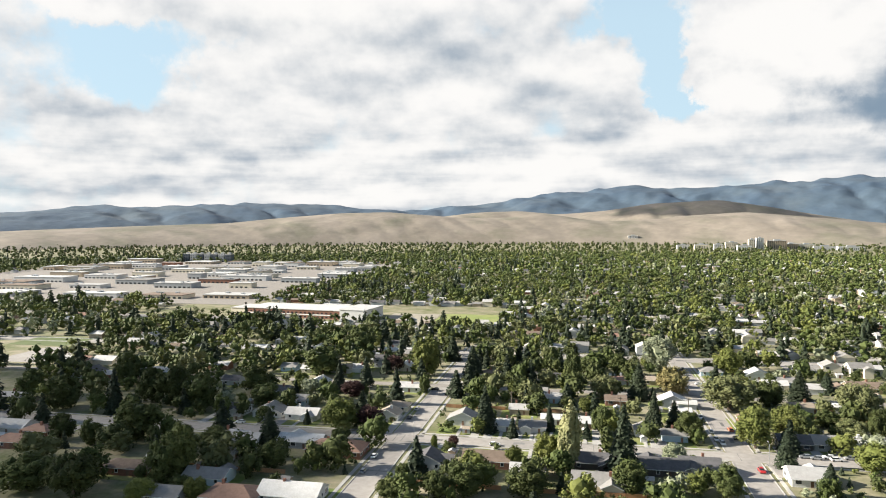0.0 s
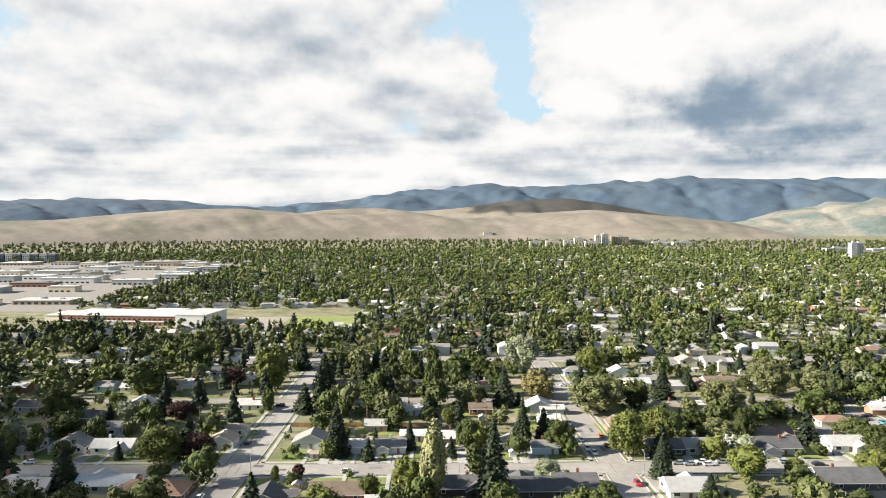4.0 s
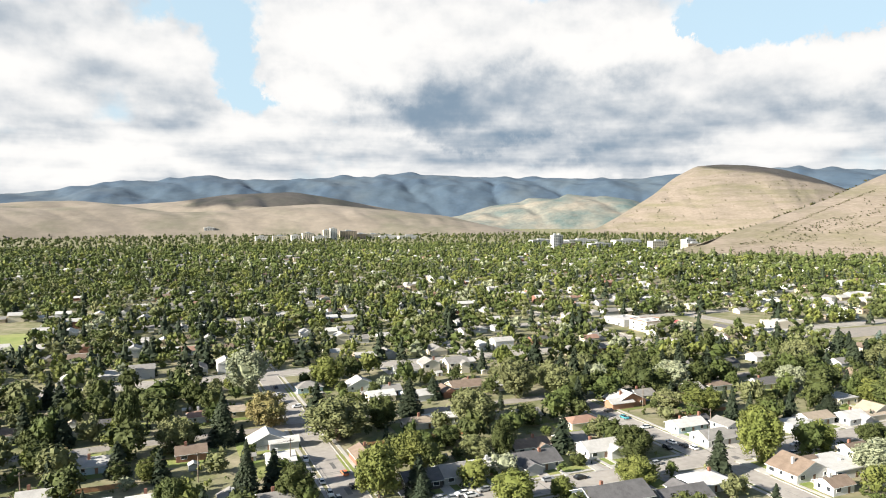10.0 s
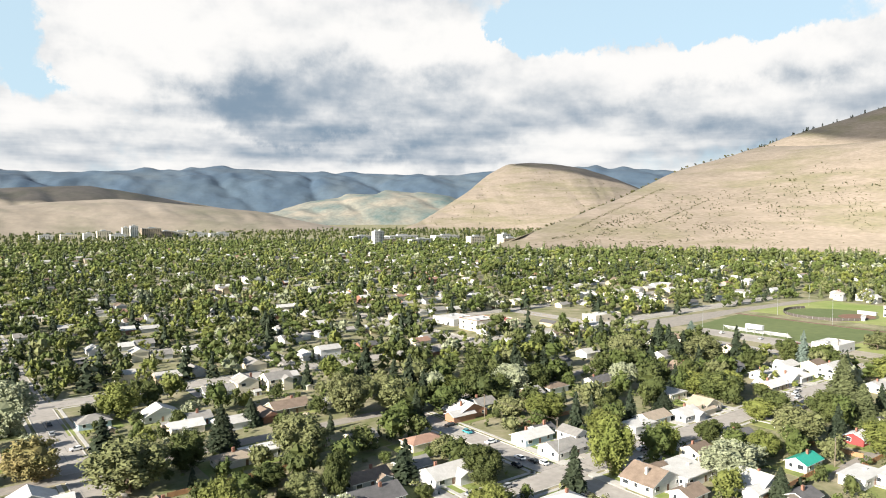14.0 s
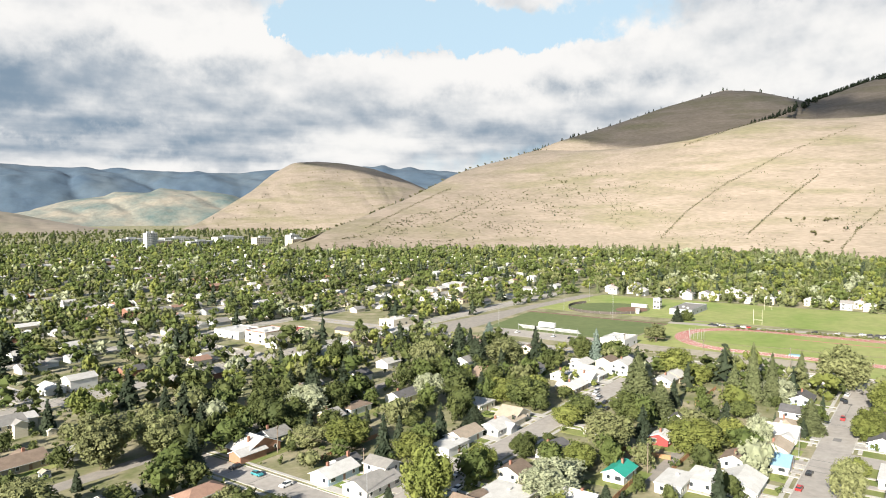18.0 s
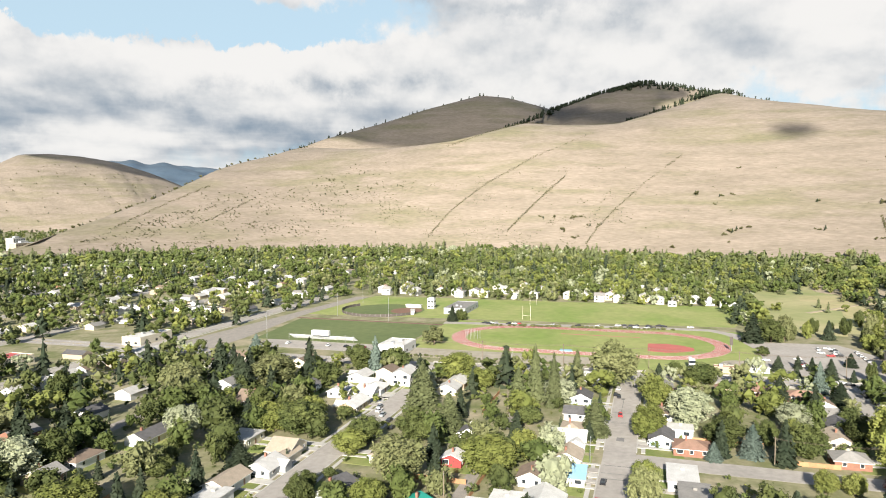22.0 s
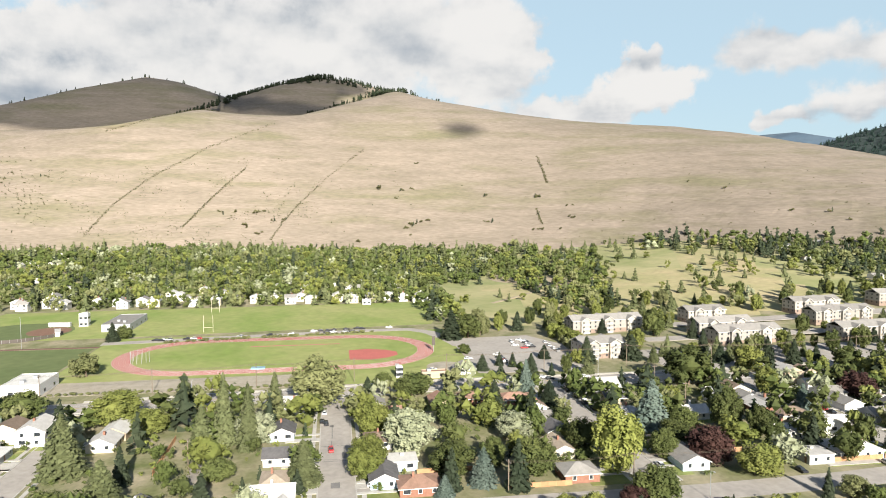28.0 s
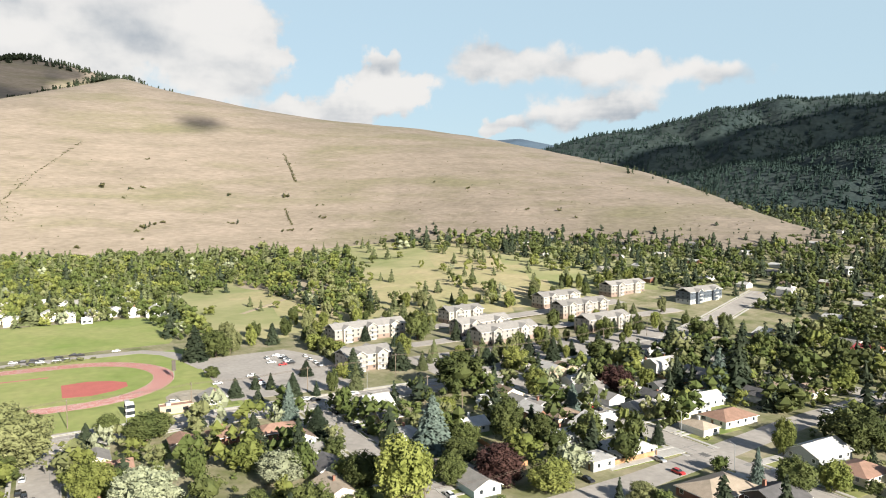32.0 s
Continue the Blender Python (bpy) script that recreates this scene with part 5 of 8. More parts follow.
def crown_cone(r, tiers, per, size, w=0.28, low=0.06, rings=((1.0, 1.0), (0.68, 0.9))):
    """Crown of a conifer of height 1: tiers of drooping sprays round a slim core."""
    V, Fc, k = [], [], 0
    for i in range(tiers):
        z = low + (1 - low) * (i + 0.5 * r.random()) / tiers
        ra = w * (1 - (z - low) / (1 - low)) ** 0.85 + 0.012
        m = max(4, int(per * (ra / w + 0.25)))
        a = r.uniform(0, 2 * math.pi, m)
        for q, s in rings:
            rr = ra * q * r.uniform(0.8, 1.15, m)
            p = np.stack([np.cos(a) * rr, np.sin(a) * rr, np.full(m, z) - 0.25 * rr + 0.015 * r.standard_normal(m)], 1)
            n = np.stack([np.cos(a) * 0.6, np.sin(a) * 0.6, np.full(m, 0.9)], 1) + 0.3 * r.standard_normal((m, 3))
            v, f = cards(p, n, size * (0.55 + 0.6 * ra / w) * s, r)
            V.append(v), Fc.append(f + k)
            k += len(v)
    c = ICO0[0].copy()
    zz = (c[:, 2] + 1) / 2
    cv = np.stack([c[:, 0] * w * 0.62 * (1.12 - zz), c[:, 1] * w * 0.62 * (1.12 - zz), low + zz * (0.96 - low)], 1)
    V.append(cv), Fc.append(ICO0[1] + k)
    return np.concatenate(V), np.concatenate(Fc)


def trunk_mesh(name, limbs=4, top=0.55, r0=0.022, seed=0):
    """Tapered trunk of height top with limbs, for a tree of height 1."""
    r = random.Random(seed)
    bm = bmesh.new()

    def limb(a, b, ra, rb, n=6):
        a, b = Vector(a), Vector(b)
        m = (b - a).to_track_quat("Z", "Y").to_matrix()
        rings = []
        for c, q in ((a, ra), ((a + b) / 2, (ra + rb) / 2), (b, rb)):
            rings.append([bm.verts.new(c + m @ Vector((math.cos(i * 2 * math.pi / n) * q, math.sin(i * 2 * math.pi / n) * q, 0))) for i in range(n)])
        for x, y in zip(rings, rings[1:]):
            for i in range(n):
                bm.faces.new((x[i], x[(i + 1) % n], y[(i + 1) % n], y[i]))

    limb((0, 0, -0.02), (r.uniform(-0.01, 0.01), r.uniform(-0.01, 0.01), top), r0 * 1.25, r0 * 0.5)
    for i in range(limbs):
        a = i * 6.283 / max(limbs, 1) + r.uniform(-0.4, 0.4)
        z = top * r.uniform(0.4, 0.75)
        limb((0, 0, z), (math.cos(a) * 0.2, math.sin(a) * 0.2, z + r.uniform(0.15, 0.3)), r0 * 0.55, r0 * 0.18, 5)
    me = bpy.data.meshes.new(name)
    bm.to_mesh(me)
    bm.free()
    me.materials.append(BARK)
    return me


TREE_WORDS = {
    "D": ("broadleaf_tree", "dark green leafy tree with a rounded crown", "tree"),
    "L": ("broadleaf_tree", "light green leafy tree lit by the sun", "tree"),
    "Y": ("broadleaf_tree", "yellow-green leafy tree with a dense crown", "tree"),
    "S": ("silver_tree", "silvery grey-green tree with a spreading crown", "tree"),
    "W": ("willow_tree", "broad airy willow with pale olive leaves", "tree"),
    "M": ("maple_tree", "dark maroon ornamental tree with dense leaves", "tree"),
    "O": ("locust_tree", "thinning tree with brownish autumn leaves", "tree"),
    "C": ("conifer", "tall dark green spruce with a pointed top", "conifer"),
    "E": ("pine", "olive green pine with a tapering crown", "conifer"),
    "B": ("blue_spruce", "blue-grey spruce with a pointed top", "conifer"),
    "P": ("poplar", "tall slender poplar with pale fluttering leaves", "poplar"),
}


def tree_meshes(full):
    """Crown and trunk meshes of height 1 for each kind, crown radius 0.4 (conifers 0.28)."""
    out = {}
    k, z = (1.0, 1.0) if full else (0.55, 1.4)
    for kind in TREE_WORDS:
        out[kind] = []
        for i in range((4 if kind in "DL" else 3) if full else 2):
            r = np.random.default_rng(100 + 7 * i + ord(kind))
            if kind in "CBE":
                v, f = crown_cone(r, int(34 * k ** 0.5), int(30 * k ** 0.5), 0.036 * z, rings=((1.0, 1.0), (0.78, 0.95), (0.5, 0.9)))
                tm = trunk_mesh("trunk", 0, 0.5, 0.014, i)
            elif kind == "P":
                v, f = crown_round(r, 46, int(90 * k), 0.017 * z, w=0.15, low=0.02, body=OCTA, lobe=0.36, heart=0.6)
                tm = trunk_mesh("trunk", 0, 0.6, 0.014, i)
            elif kind in "WOS":
                v, f = crown_round(r, int(74 * k ** 0.5), int(74 * k ** 0.5), 0.021 * z, w=0.42, low=0.06, core=0.62, body=OCTA, lobe=0.24, loose=0.5, heart=0.5)
                tm = trunk_mesh("trunk", 5, 0.55, 0.026, i)
            else:
                v, f = crown_round(r, int(72 * k ** 0.5), int(76 * k ** 0.5), 0.021 * z, w=0.41, low=0.04, core=0.66, body=OCTA, lobe=0.26, heart=0.55)
                tm = trunk_mesh("trunk", 4, 0.5, 0.022, i)
            out[kind].append((tri_mesh("crown", v, f, LEAVES[kind]), tm))
    return out


TREE_MESHES, TREE_MESHES_LIGHT = tree_meshes(True), tree_meshes(False)


def tree(x, y, h, rad, kind, group="", turn=None):
    name, label, cat = TREE_WORDS[kind]
    if kind in "DLYSWM":
        label += ", small" if h < 7 else (", very tall" if h > 17 else "")
    root = tagged(new(name), label, cat, group)
    pool = (TREE_MESHES if math.hypot(x - 70, y - 40) < 320 else TREE_MESHES_LIGHT)[kind]
    cm, tm = pool[int(rng.integers(len(pool)))]
    part("trunk", tm, None, root)
    part("crown", cm, None, root)
    base = 0.28 if kind in "CBE" else (0.17 if kind == "P" else 0.40)
    s = max(rad * 1.12, 0.1 * h) / base
    a = rng.uniform(0, 6.28) if turn is None else turn
    root.matrix_world = Matrix.LocRotScale((x, y, float(ground_z(x, y))), Euler((0, 0, a)), (s, s, h))
    return root


for x, y, h, rad, kind in TREES:
    tree(x, y, h, rad, kind, "trees of the neighbourhood")


# ---- houses ----
YARDS = []
WALL_WORDS = {"w": "white", "c": "cream", "g": "grey", "l": "pale blue", "t": "tan", "b": "red brick", "k": "dark brown", "n": "slate blue", "o": "orange", "R": "red"}
ROOF_WORDS = {"k": "dark shingle", "g": "grey shingle", "l": "pale grey", "w": "white", "b": "brown shingle", "r": "rust-red", "t": "tan shingle", "B": "blue metal", "G": "green metal", "R": "red"}


def quad_box(bm, x0, y0, z0, x1, y1, z1):
    vs = [bm.verts.new(c) for c in ((x0, y0, z0), (x1, y0, z0), (x1, y1, z0), (x0, y1, z0), (x0, y0, z1), (x1, y0, z1), (x1, y1, z1), (x0, y1, z1))]
    return [bm.faces.new([vs[i] for i in q]) for q in ((3, 2, 1, 0), (4, 5, 6, 7), (0, 1, 5, 4), (1, 2, 6, 5), (2, 3, 7, 6), (3, 0, 4, 7))]


def box_mesh(name, size, mat, z0=0.0):
    bm = bmesh.new()
    w, d, h = size
    quad_box(bm, -w / 2, -d / 2, z0, w / 2, d / 2, z0 + h)
    me = bpy.data.meshes.new(name)
    bm.to_mesh(me)
    bm.free()
    me.materials.append(mat)
    return me


def window_meshes(w, h):
    """Frame with sill and mullion, and the pane set back in it; the window looks along -y."""
    bm = bmesh.new()
    t, p = 0.1, 0.08

    def loop(e, y):
        return [bm.verts.new(c) for c in ((-w / 2 - e, y, -e), (w / 2 + e, y, -e), (w / 2 + e, y, h + e), (-w / 2 - e, y, h + e))]
    rings = [loop(t, 0.02), loop(t, -p), loop(0, -p), loop(0, -0.02)]
    for a, b in zip(rings, rings[1:]):
        for i in range(4):
            bm.faces.new((a[i], a[(i + 1) % 4], b[(i + 1) % 4], b[i]))
    bm.faces.new(rings[-1]).material_index = 1
    fr = bpy.data.meshes.new("window")
    bm.to_mesh(fr)
    bm.free()
    fr.materials.append(TRIM)
    fr.materials.append(GLASS)
    bm = bmesh.new()
    quad_box(bm, -w / 2, -0.03, 0, w / 2, 0.015, h)
    gl = bpy.data.meshes.new("pane")
    bm.to_mesh(gl)
    bm.free()
    gl.materials.append(GLASS)
    return fr, gl


WIN_S, WIN_L = window_meshes(1.1, 1.25), window_meshes(2.0, 1.4)
DOOR_MESH = box_mesh("door", (1.0, 0.12, 2.05), DOOR)
GARAGE_MESH = box_mesh("garage_door", (4.2, 0.1, 2.2), TRIM)
CHIMNEY_MESHES = {k: box_mesh("chimney", (0.9, 0.7, 2.2), WALLS[k]) for k in "bwg"}


def gable_roof(w, d, h0, rise_, over, thick, ridge_x, hip):
    """Roof slabs with overhang, ridge along the longer side; hipped ends if asked."""
    bm = bmesh.new()
    L, S = (w, d) if ridge_x else (d, w)
    a, b = L / 2 + over, S / 2 + over
    drop = rise_ * over / (S / 2)
    zt, ze = h0 + rise_, h0 - drop
    e = (S / 2 if hip else 0.0)
    rl = max(L / 2 + (over if not hip else 0) - e, 0.3)

    def put(x, y, z):
        return (x, y, z) if ridge_x else (-y, x, z)
    top = [bm.verts.new(put(*c)) for c in ((-a, -b, ze), (a, -b, ze), (a, b, ze), (-a, b, ze), (-rl, 0, zt), (rl, 0, zt))]
    low = [bm.verts.new(put(v[0], v[1], v[2] - thick)) for v in ((-a, -b, ze), (a, -b, ze), (a, b, ze), (-a, b, ze), (-rl, 0, zt), (rl, 0, zt))]
    f = [(0, 1, 5, 4), (2, 3, 4, 5)] + ([(1, 2, 5), (3, 0, 4)] if hip else [])
    for q in f:
        bm.faces.new([top[i] for i in q])
        bm.faces.new([low[i] for i in reversed(q)]).material_index = 1
    ring_ = [0, 1, 2, 3] if hip else [0, 1, 5, 2, 3, 4]
    for i, j in zip(ring_, ring_[1:] + ring_[:1]):
        bm.faces.new((top[j], top[i], low[i], low[j])).material_index = 1
    bm.normal_update()
    return bm


def house(x, y, w, d, roof, wall, shape, storeys, group="houses of the neighbourhood", rot=0.0, name="house", label=None, plain=False):
    h = 0.35 + 2.65 * storeys + 0.012 * (len(YARDS) % 9)   # neighbours' flat roofs never share a plane
    ridge_x = w >= d
    if shape == "g" and min(w, d) > 8.5 and rng.random() < 0.3:
        ridge_x = not ridge_x
    S = d if ridge_x else w
    rise_ = S / 2 * (0.38 if shape == "h" else 0.46)
    z = float(ground_z(x, y))
    words = "flat-roofed" if shape == "f" else ("hip-roofed" if shape == "h" else "gabled")
    label = label or f"{words} {WALL_WORDS[wall]} {'two-storey ' if storeys > 1 else ''}house with {ROOF_WORDS[roof]} roof"
    root = tagged(new(name), label, "house", group)
    bm = bmesh.new()
    fs = quad_box(bm, -w / 2, -d / 2, -0.2, w / 2, d / 2, h)
    if shape == "g":
        for s in (-1, 1):
            if ridge_x:
                q = [(s * w / 2, -d / 2, h), (s * w / 2, d / 2, h), (s * w / 2, 0, h + rise_ - 0.12)]
            else:
                q = [(-w / 2, s * d / 2, h), (w / 2, s * d / 2, h), (0, s * d / 2, h + rise_ - 0.12)]
            bm.faces.new([bm.verts.new(c) for c in q])
    part("wall", bm, WALLS[wall], root)
    if shape == "f":
        bm = bmesh.new()
        quad_box(bm, -w / 2 - 0.35, -d / 2 - 0.35, h, w / 2 + 0.35, d / 2 + 0.35, h + 0.3)
        quad_box(bm, -w / 2 - 0.2, -d / 2 - 0.2, h + 0.3, w / 2 + 0.2, d / 2 + 0.2, h + 0.36)
        quad_box(bm, w * 0.15, -0.6, h + 0.36, w * 0.15 + 1.2, 0.5, h + 1.0)
        part("roof", bm, [ROOFS[roof], TRIM], root)
    else:
        part("roof", gable_roof(w, d, h, rise_, 0.55, 0.2, ridge_x, shape == "h"), [ROOFS[roof], TRIM], root)
    if shape == "g" and not plain and max(w, d) > 10.5 and rng.random() < 0.6:
        # a cross-gabled wing in front
        sgn, off = rng.choice((-1, 1)), (0.25 if rng.random() < 0.5 else -0.25)
        ww, wd = max(w, d) * 0.4, S * 0.75
        bm = bmesh.new()
        quad_box(bm, -ww / 2, 0, -0.2, ww / 2, wd, h - 0.1)
        r2 = ww / 2 * 0.46
        bm.faces.new([bm.verts.new(c) for c in ((-ww / 2, wd, h - 0.1), (ww / 2, wd, h - 0.1), (0, wd, h - 0.1 + r2 - 0.1))])
        m = Matrix.Rotation((0 if sgn > 0 else math.pi) + (0 if ridge_x else math.pi / 2), 4, "Z") @ Matrix.Translation((off * max(w, d), 0, 0))
        part("wing_wall", bm, WALLS[wall], root).matrix_local = m
        rf = gable_roof(ww, wd, h - 0.1, r2, 0.5, 0.2, False, False)
        bmesh.ops.translate(rf, verts=rf.verts, vec=(0, wd / 2, 0))
        part("wing_roof", rf, [ROOFS[roof], TRIM], root).matrix_local = m
    # windows and doors on all four sides
    for side in ((3,) if plain == "far" else (0, 3) if plain else range(4)):
        L, depth = (w, d) if side % 2 == 0 else (d, w)
        n = 2 if plain else max(2, int(L // 4))
        door_at = n // 2 if side in (0, 2) else -1
        for fl in range(storeys):
            for i in range(n):
                u = (i + 0.5) / n * L - L / 2 + rng.uniform(-0.2, 0.2)
                if L < 5 and i:
                    continue
                m = Euler((0, 0, side * math.pi / 2)).to_matrix().to_4x4() @ Matrix.Translation((u, -depth / 2, 0))
                if i == door_at and fl == 0 and (side == 0 or rng.random() < 0.5):
                    o = part("door", DOOR_MESH, None, root)
                    o.matrix_local = m @ Matrix.Translation((0, 0, 0.12))
                    continue
                if rng.random() < 0.15:
                    continue
                fr = (WIN_L if rng.random() < 0.25 else WIN_S)[0]
                o = part("window", fr, None, root)
                o.matrix_local = m @ Matrix.Translation((0, 0, 1.15 + 2.65 * fl))
    if shape != "f" and rng.random() < 0.55:
        c = part("chimney", CHIMNEY_MESHES["b" if wall != "w" or rng.random() < 0.6 else "w"], None, root, "brick chimney")
        c.location = (w * rng.uniform(-0.25, 0.25), d * rng.uniform(-0.15, 0.15), h + rise_ * 0.45)
    root.matrix_world = Matrix.LocRotScale((x, y, z), Euler((0, 0, rot)), (1, 1, 1))
    return root


def yard(x, y, w, d):
    """Front lawn, drive and path between a house and its street."""
    best = None
    YARDS.append(x)
    lift = 0.004 * (len(YARDS) % 9)   # neighbours' slabs never share a plane
    for sy, sw, a, b in STREETS_Y:
        if a < x < b and sw > 7 and abs(y - sy) < 42 and (best is None or abs(y - sy) < abs(best[1])):
            best = (sy, y - sy, sw)
    if best:
        sy, off, sw = best
        s = 1 if off > 0 else -1
        k, f = sy + s * (sw / 2 + 0.42), y - s * d / 2
        if s * (f - k) < 2:
            return
        xs = (x - w / 2 - 2.5, x + w / 2 + 2.5)
        lo, hi = sorted((k + s * 2.8, f + s * d * 0.3))
        rect("lawn", xs[0], lo, xs[1], hi, -0.2, 0.065 + lift, LAWN, "mown front lawn, partly dry", "lawn")
        e = x + rng.choice((-1, 1)) * (w / 2 + 0.2)
        lo, hi = sorted((k, f + s * 3))
        rect("driveway", e - 1.8, lo, e + 1.8, hi, -0.2, 0.180 + lift, CONCRETE if rng.random() < 0.7 else ASPHALT, "pale concrete driveway", "driveway")
        rect("garden_path", x - 0.7, lo, x + 0.7, hi - 3 if s > 0 else hi, -0.2, 0.220 + lift, CONCRETE, "narrow concrete garden path", "path")
    else:
        rect("lawn", x - w / 2 - 4, y - d / 2 - 4, x + w / 2 + 4, y + d / 2 + 4, -0.2, 0.065 + lift, LAWN, "patchy lawn round a house", "lawn")


def shed(x, y, rot, roof):
    r = tagged(new("garden_shed"), f"small garden shed with {ROOF_WORDS[roof]} roof", "shed", "garden sheds")
    w, d, h = rng.uniform(2.4, 3.6), rng.uniform(2.4, 3.2), 2.1
    bm = bmesh.new()
    quad_box(bm, -w / 2, -d / 2, -0.2, w / 2, d / 2, h)
    part("wall", bm, WALLS[rng.choice(list("wctg"))], r)
    part("roof", gable_roof(w, d, h, d * 0.24, 0.25, 0.12, True, False), [ROOFS[roof], TRIM], r)
    part("door", DOOR_MESH, None, r).location = (0, -d / 2, -0.05)
    r.matrix_world = Matrix.LocRotScale((x, y, float(ground_z(x, y))), Euler((0, 0, rot)), (1, 1, 1))


for row in HOUSES:
    house(*row)
    yard(*row[:4])
SPOTS = [(r[0], r[1], max(r[2], r[3]) / 2 + 3.0) for r in HOUSES] + [(r[0], r[1], r[3] * 0.8 + 1.5) for r in TREES]
made = 0
for row in HOUSES:
    for k in range(4):
        x, y = row[0] + rng.uniform(-14, 14), row[1] + rng.choice((-1, 1)) * rng.uniform(9, 17)
        clear = all((x - a) ** 2 + (y - b) ** 2 > c * c for a, b, c in SPOTS) and all(abs(x - sx) > sw / 2 + 7 for sx, sw, a, b in STREETS_X) and all(abs(y - sy) > sw / 2 + 7 for sy, sw, a, b in STREETS_Y) and abs(x - 264) > 20 and x < 365
        if clear and made < 48:
            shed(x, y, rng.choice((0, math.pi / 2)), rng.choice(list("lgwt")))
            SPOTS.append((x, y, 4.0))
            made += 1
            break


# ---- parked cars ----
def car_meshes():
    prof = [(-2.2, 0.35), (-2.25, 0.75), (-2.0, 0.95), (-1.2, 1.0), (1.55, 0.98), (2.05, 0.85), (2.2, 0.6), (2.2, 0.35)]
    cab = [(-1.95, 0.97), (-1.55, 1.45), (0.25, 1.47), (1.0, 0.97)]

    def extrude(pts, w, w2=None):
        bm = bmesh.new()
        w2 = w2 or w
        zmax = max(z for _, z in pts)
        zmin = min(z for _, z in pts)
        wd = [w + (w2 - w) * (z - zmin) / (zmax - zmin) for _, z in pts]
        a = [bm.verts.new((x, -q, z)) for (x, z), q in zip(pts, wd)]
        b = [bm.verts.new((x, q, z)) for (x, z), q in zip(pts, wd)]
        n = len(pts)
        bm.faces.new(a[::-1]), bm.faces.new(b)
        for i in range(n):
            bm.faces.new((a[i], a[(i + 1) % n], b[(i + 1) % n], b[i]))
        bmesh.ops.recalc_face_normals(bm, faces=bm.faces)
        return bm
    return extrude(prof, 0.9, 0.86), extrude(cab, 0.8, 0.62), prof, cab


def wheel_mesh():
    bm = bmesh.new()
    bmesh.ops.create_cone(bm, cap_ends=True, segments=14, radius1=0.33, radius2=0.33, depth=0.22, matrix=Euler((math.pi / 2, 0, 0)).to_matrix().to_4x4())
    me = bpy.data.meshes.new("wheel")
    bm.to_mesh(me)
    bm.free()
    me.materials.append(TYRE)
    return me


CAR_WORDS = {"w": "white", "k": "black", "s": "silver", "r": "red", "o": "orange", "b": "blue", "t": "teal"}
WHEEL = wheel_mesh()
CAR_PROTO = {}


def car_proto(paint):
    body, cabin, _, _ = car_meshes()
    root = tagged(new("car"), f"{CAR_WORDS[paint]} car parked at the roadside", "car", "parked cars")
    part("body", body, PAINTS[paint], root)
    part("cabin", cabin, GLASS, root, "dark glass cabin windows")
    bm = bmesh.new()
    quad_box(bm, -1.5, -0.6, 1.44, 0.25, 0.6, 1.5)
    part("car_roof", bm, PAINTS[paint], root)
    for sx in (-1.4, 1.4):
        for sy in (-0.8, 0.8):
            part("wheel", WHEEL, None, root).location = (sx, sy, 0.33)
    return root


for x, y, paint, axis in CARS:
    m = Matrix.Translation((x, y, float(ground_z(x, y)) + 0.05)) @ Matrix.Rotation((0 if axis == "x" else math.pi / 2) + rng.choice((0, math.pi)) + rng.uniform(-0.06, 0.06), 4, "Z")
    if paint not in CAR_PROTO:
        CAR_PROTO[paint] = car_proto(paint)
        CAR_PROTO[paint].matrix_basis = m
    else:
        copy_thing(CAR_PROTO[paint], m)


# ---- sports ground ----
def oval(R, n=40, cx=473.0, cy=100.0, half=42.2):
    a = [math.pi * i / n for i in range(n + 1)]
    return [(cx + R * math.cos(t), cy + half + R * math.sin(t)) for t in a] + [(cx - R * math.cos(t), cy - half - R * math.sin(t)) for t in a]


def ring_band(name, inner, outer, z, mat, label, cat):
    n = len(inner)
    me = bpy.data.meshes.new(name)
    me.from_pydata([(x, y, z) for x, y in inner] + [(x, y, z) for x, y in outer] + [(x, y, -0.2) for x, y in outer], [],
                   [(i, (i + 1) % n, n + (i + 1) % n, n + i)[::-1] for i in range(n)] + [(n + i, 2 * n + i, 2 * n + (i + 1) % n, n + (i + 1) % n) for i in range(n)])
    me.materials.append(mat)
    return tagged(new(name, me), label, cat, kind="structure")


def disc(x, y, rx, ry, n=28, a0=0.0, a1=360.0):
    return [(x + rx * math.cos(radians(a0 + (a1 - a0) * i / n)), y + ry * math.sin(radians(a0 + (a1 - a0) * i / n))) for i in range(n)]


def thing(name, label, cat, x, y, group="", rot=0.0, z=None):
    root = tagged(new(name), label, cat, group)
    root.location = (x, y, float(ground_z(x, y)) if z is None else z)
    root.rotation_euler = (0, 0, rot)
    return root


def block(parent, name, x0, y0, z0, x1, y1, z1, mat, label=""):
    bm = bmesh.new()
    quad_box(bm, x0, y0, z0, x1, y1, z1)
    return part(name, bm, mat, parent, label)


def rod(parent, name, a, b, r, mat, n=8, label=""):
    a, b = Vector(a), Vector(b)
    m = (b - a).to_track_quat("Z", "Y").to_matrix()
    bm = bmesh.new()
    p = [[bm.verts.new(c + m @ Vector((math.cos(i * 2 * math.pi / n) * r, math.sin(i * 2 * math.pi / n) * r, 0))) for i in range(n)] for c in (a, b)]
    for i in range(n):
        bm.faces.new((p[0][i], p[0][(i + 1) % n], p[1][(i + 1) % n], p[1][i]))
    bm.faces.new(p[1])
    return part(name, bm, mat, parent, label)


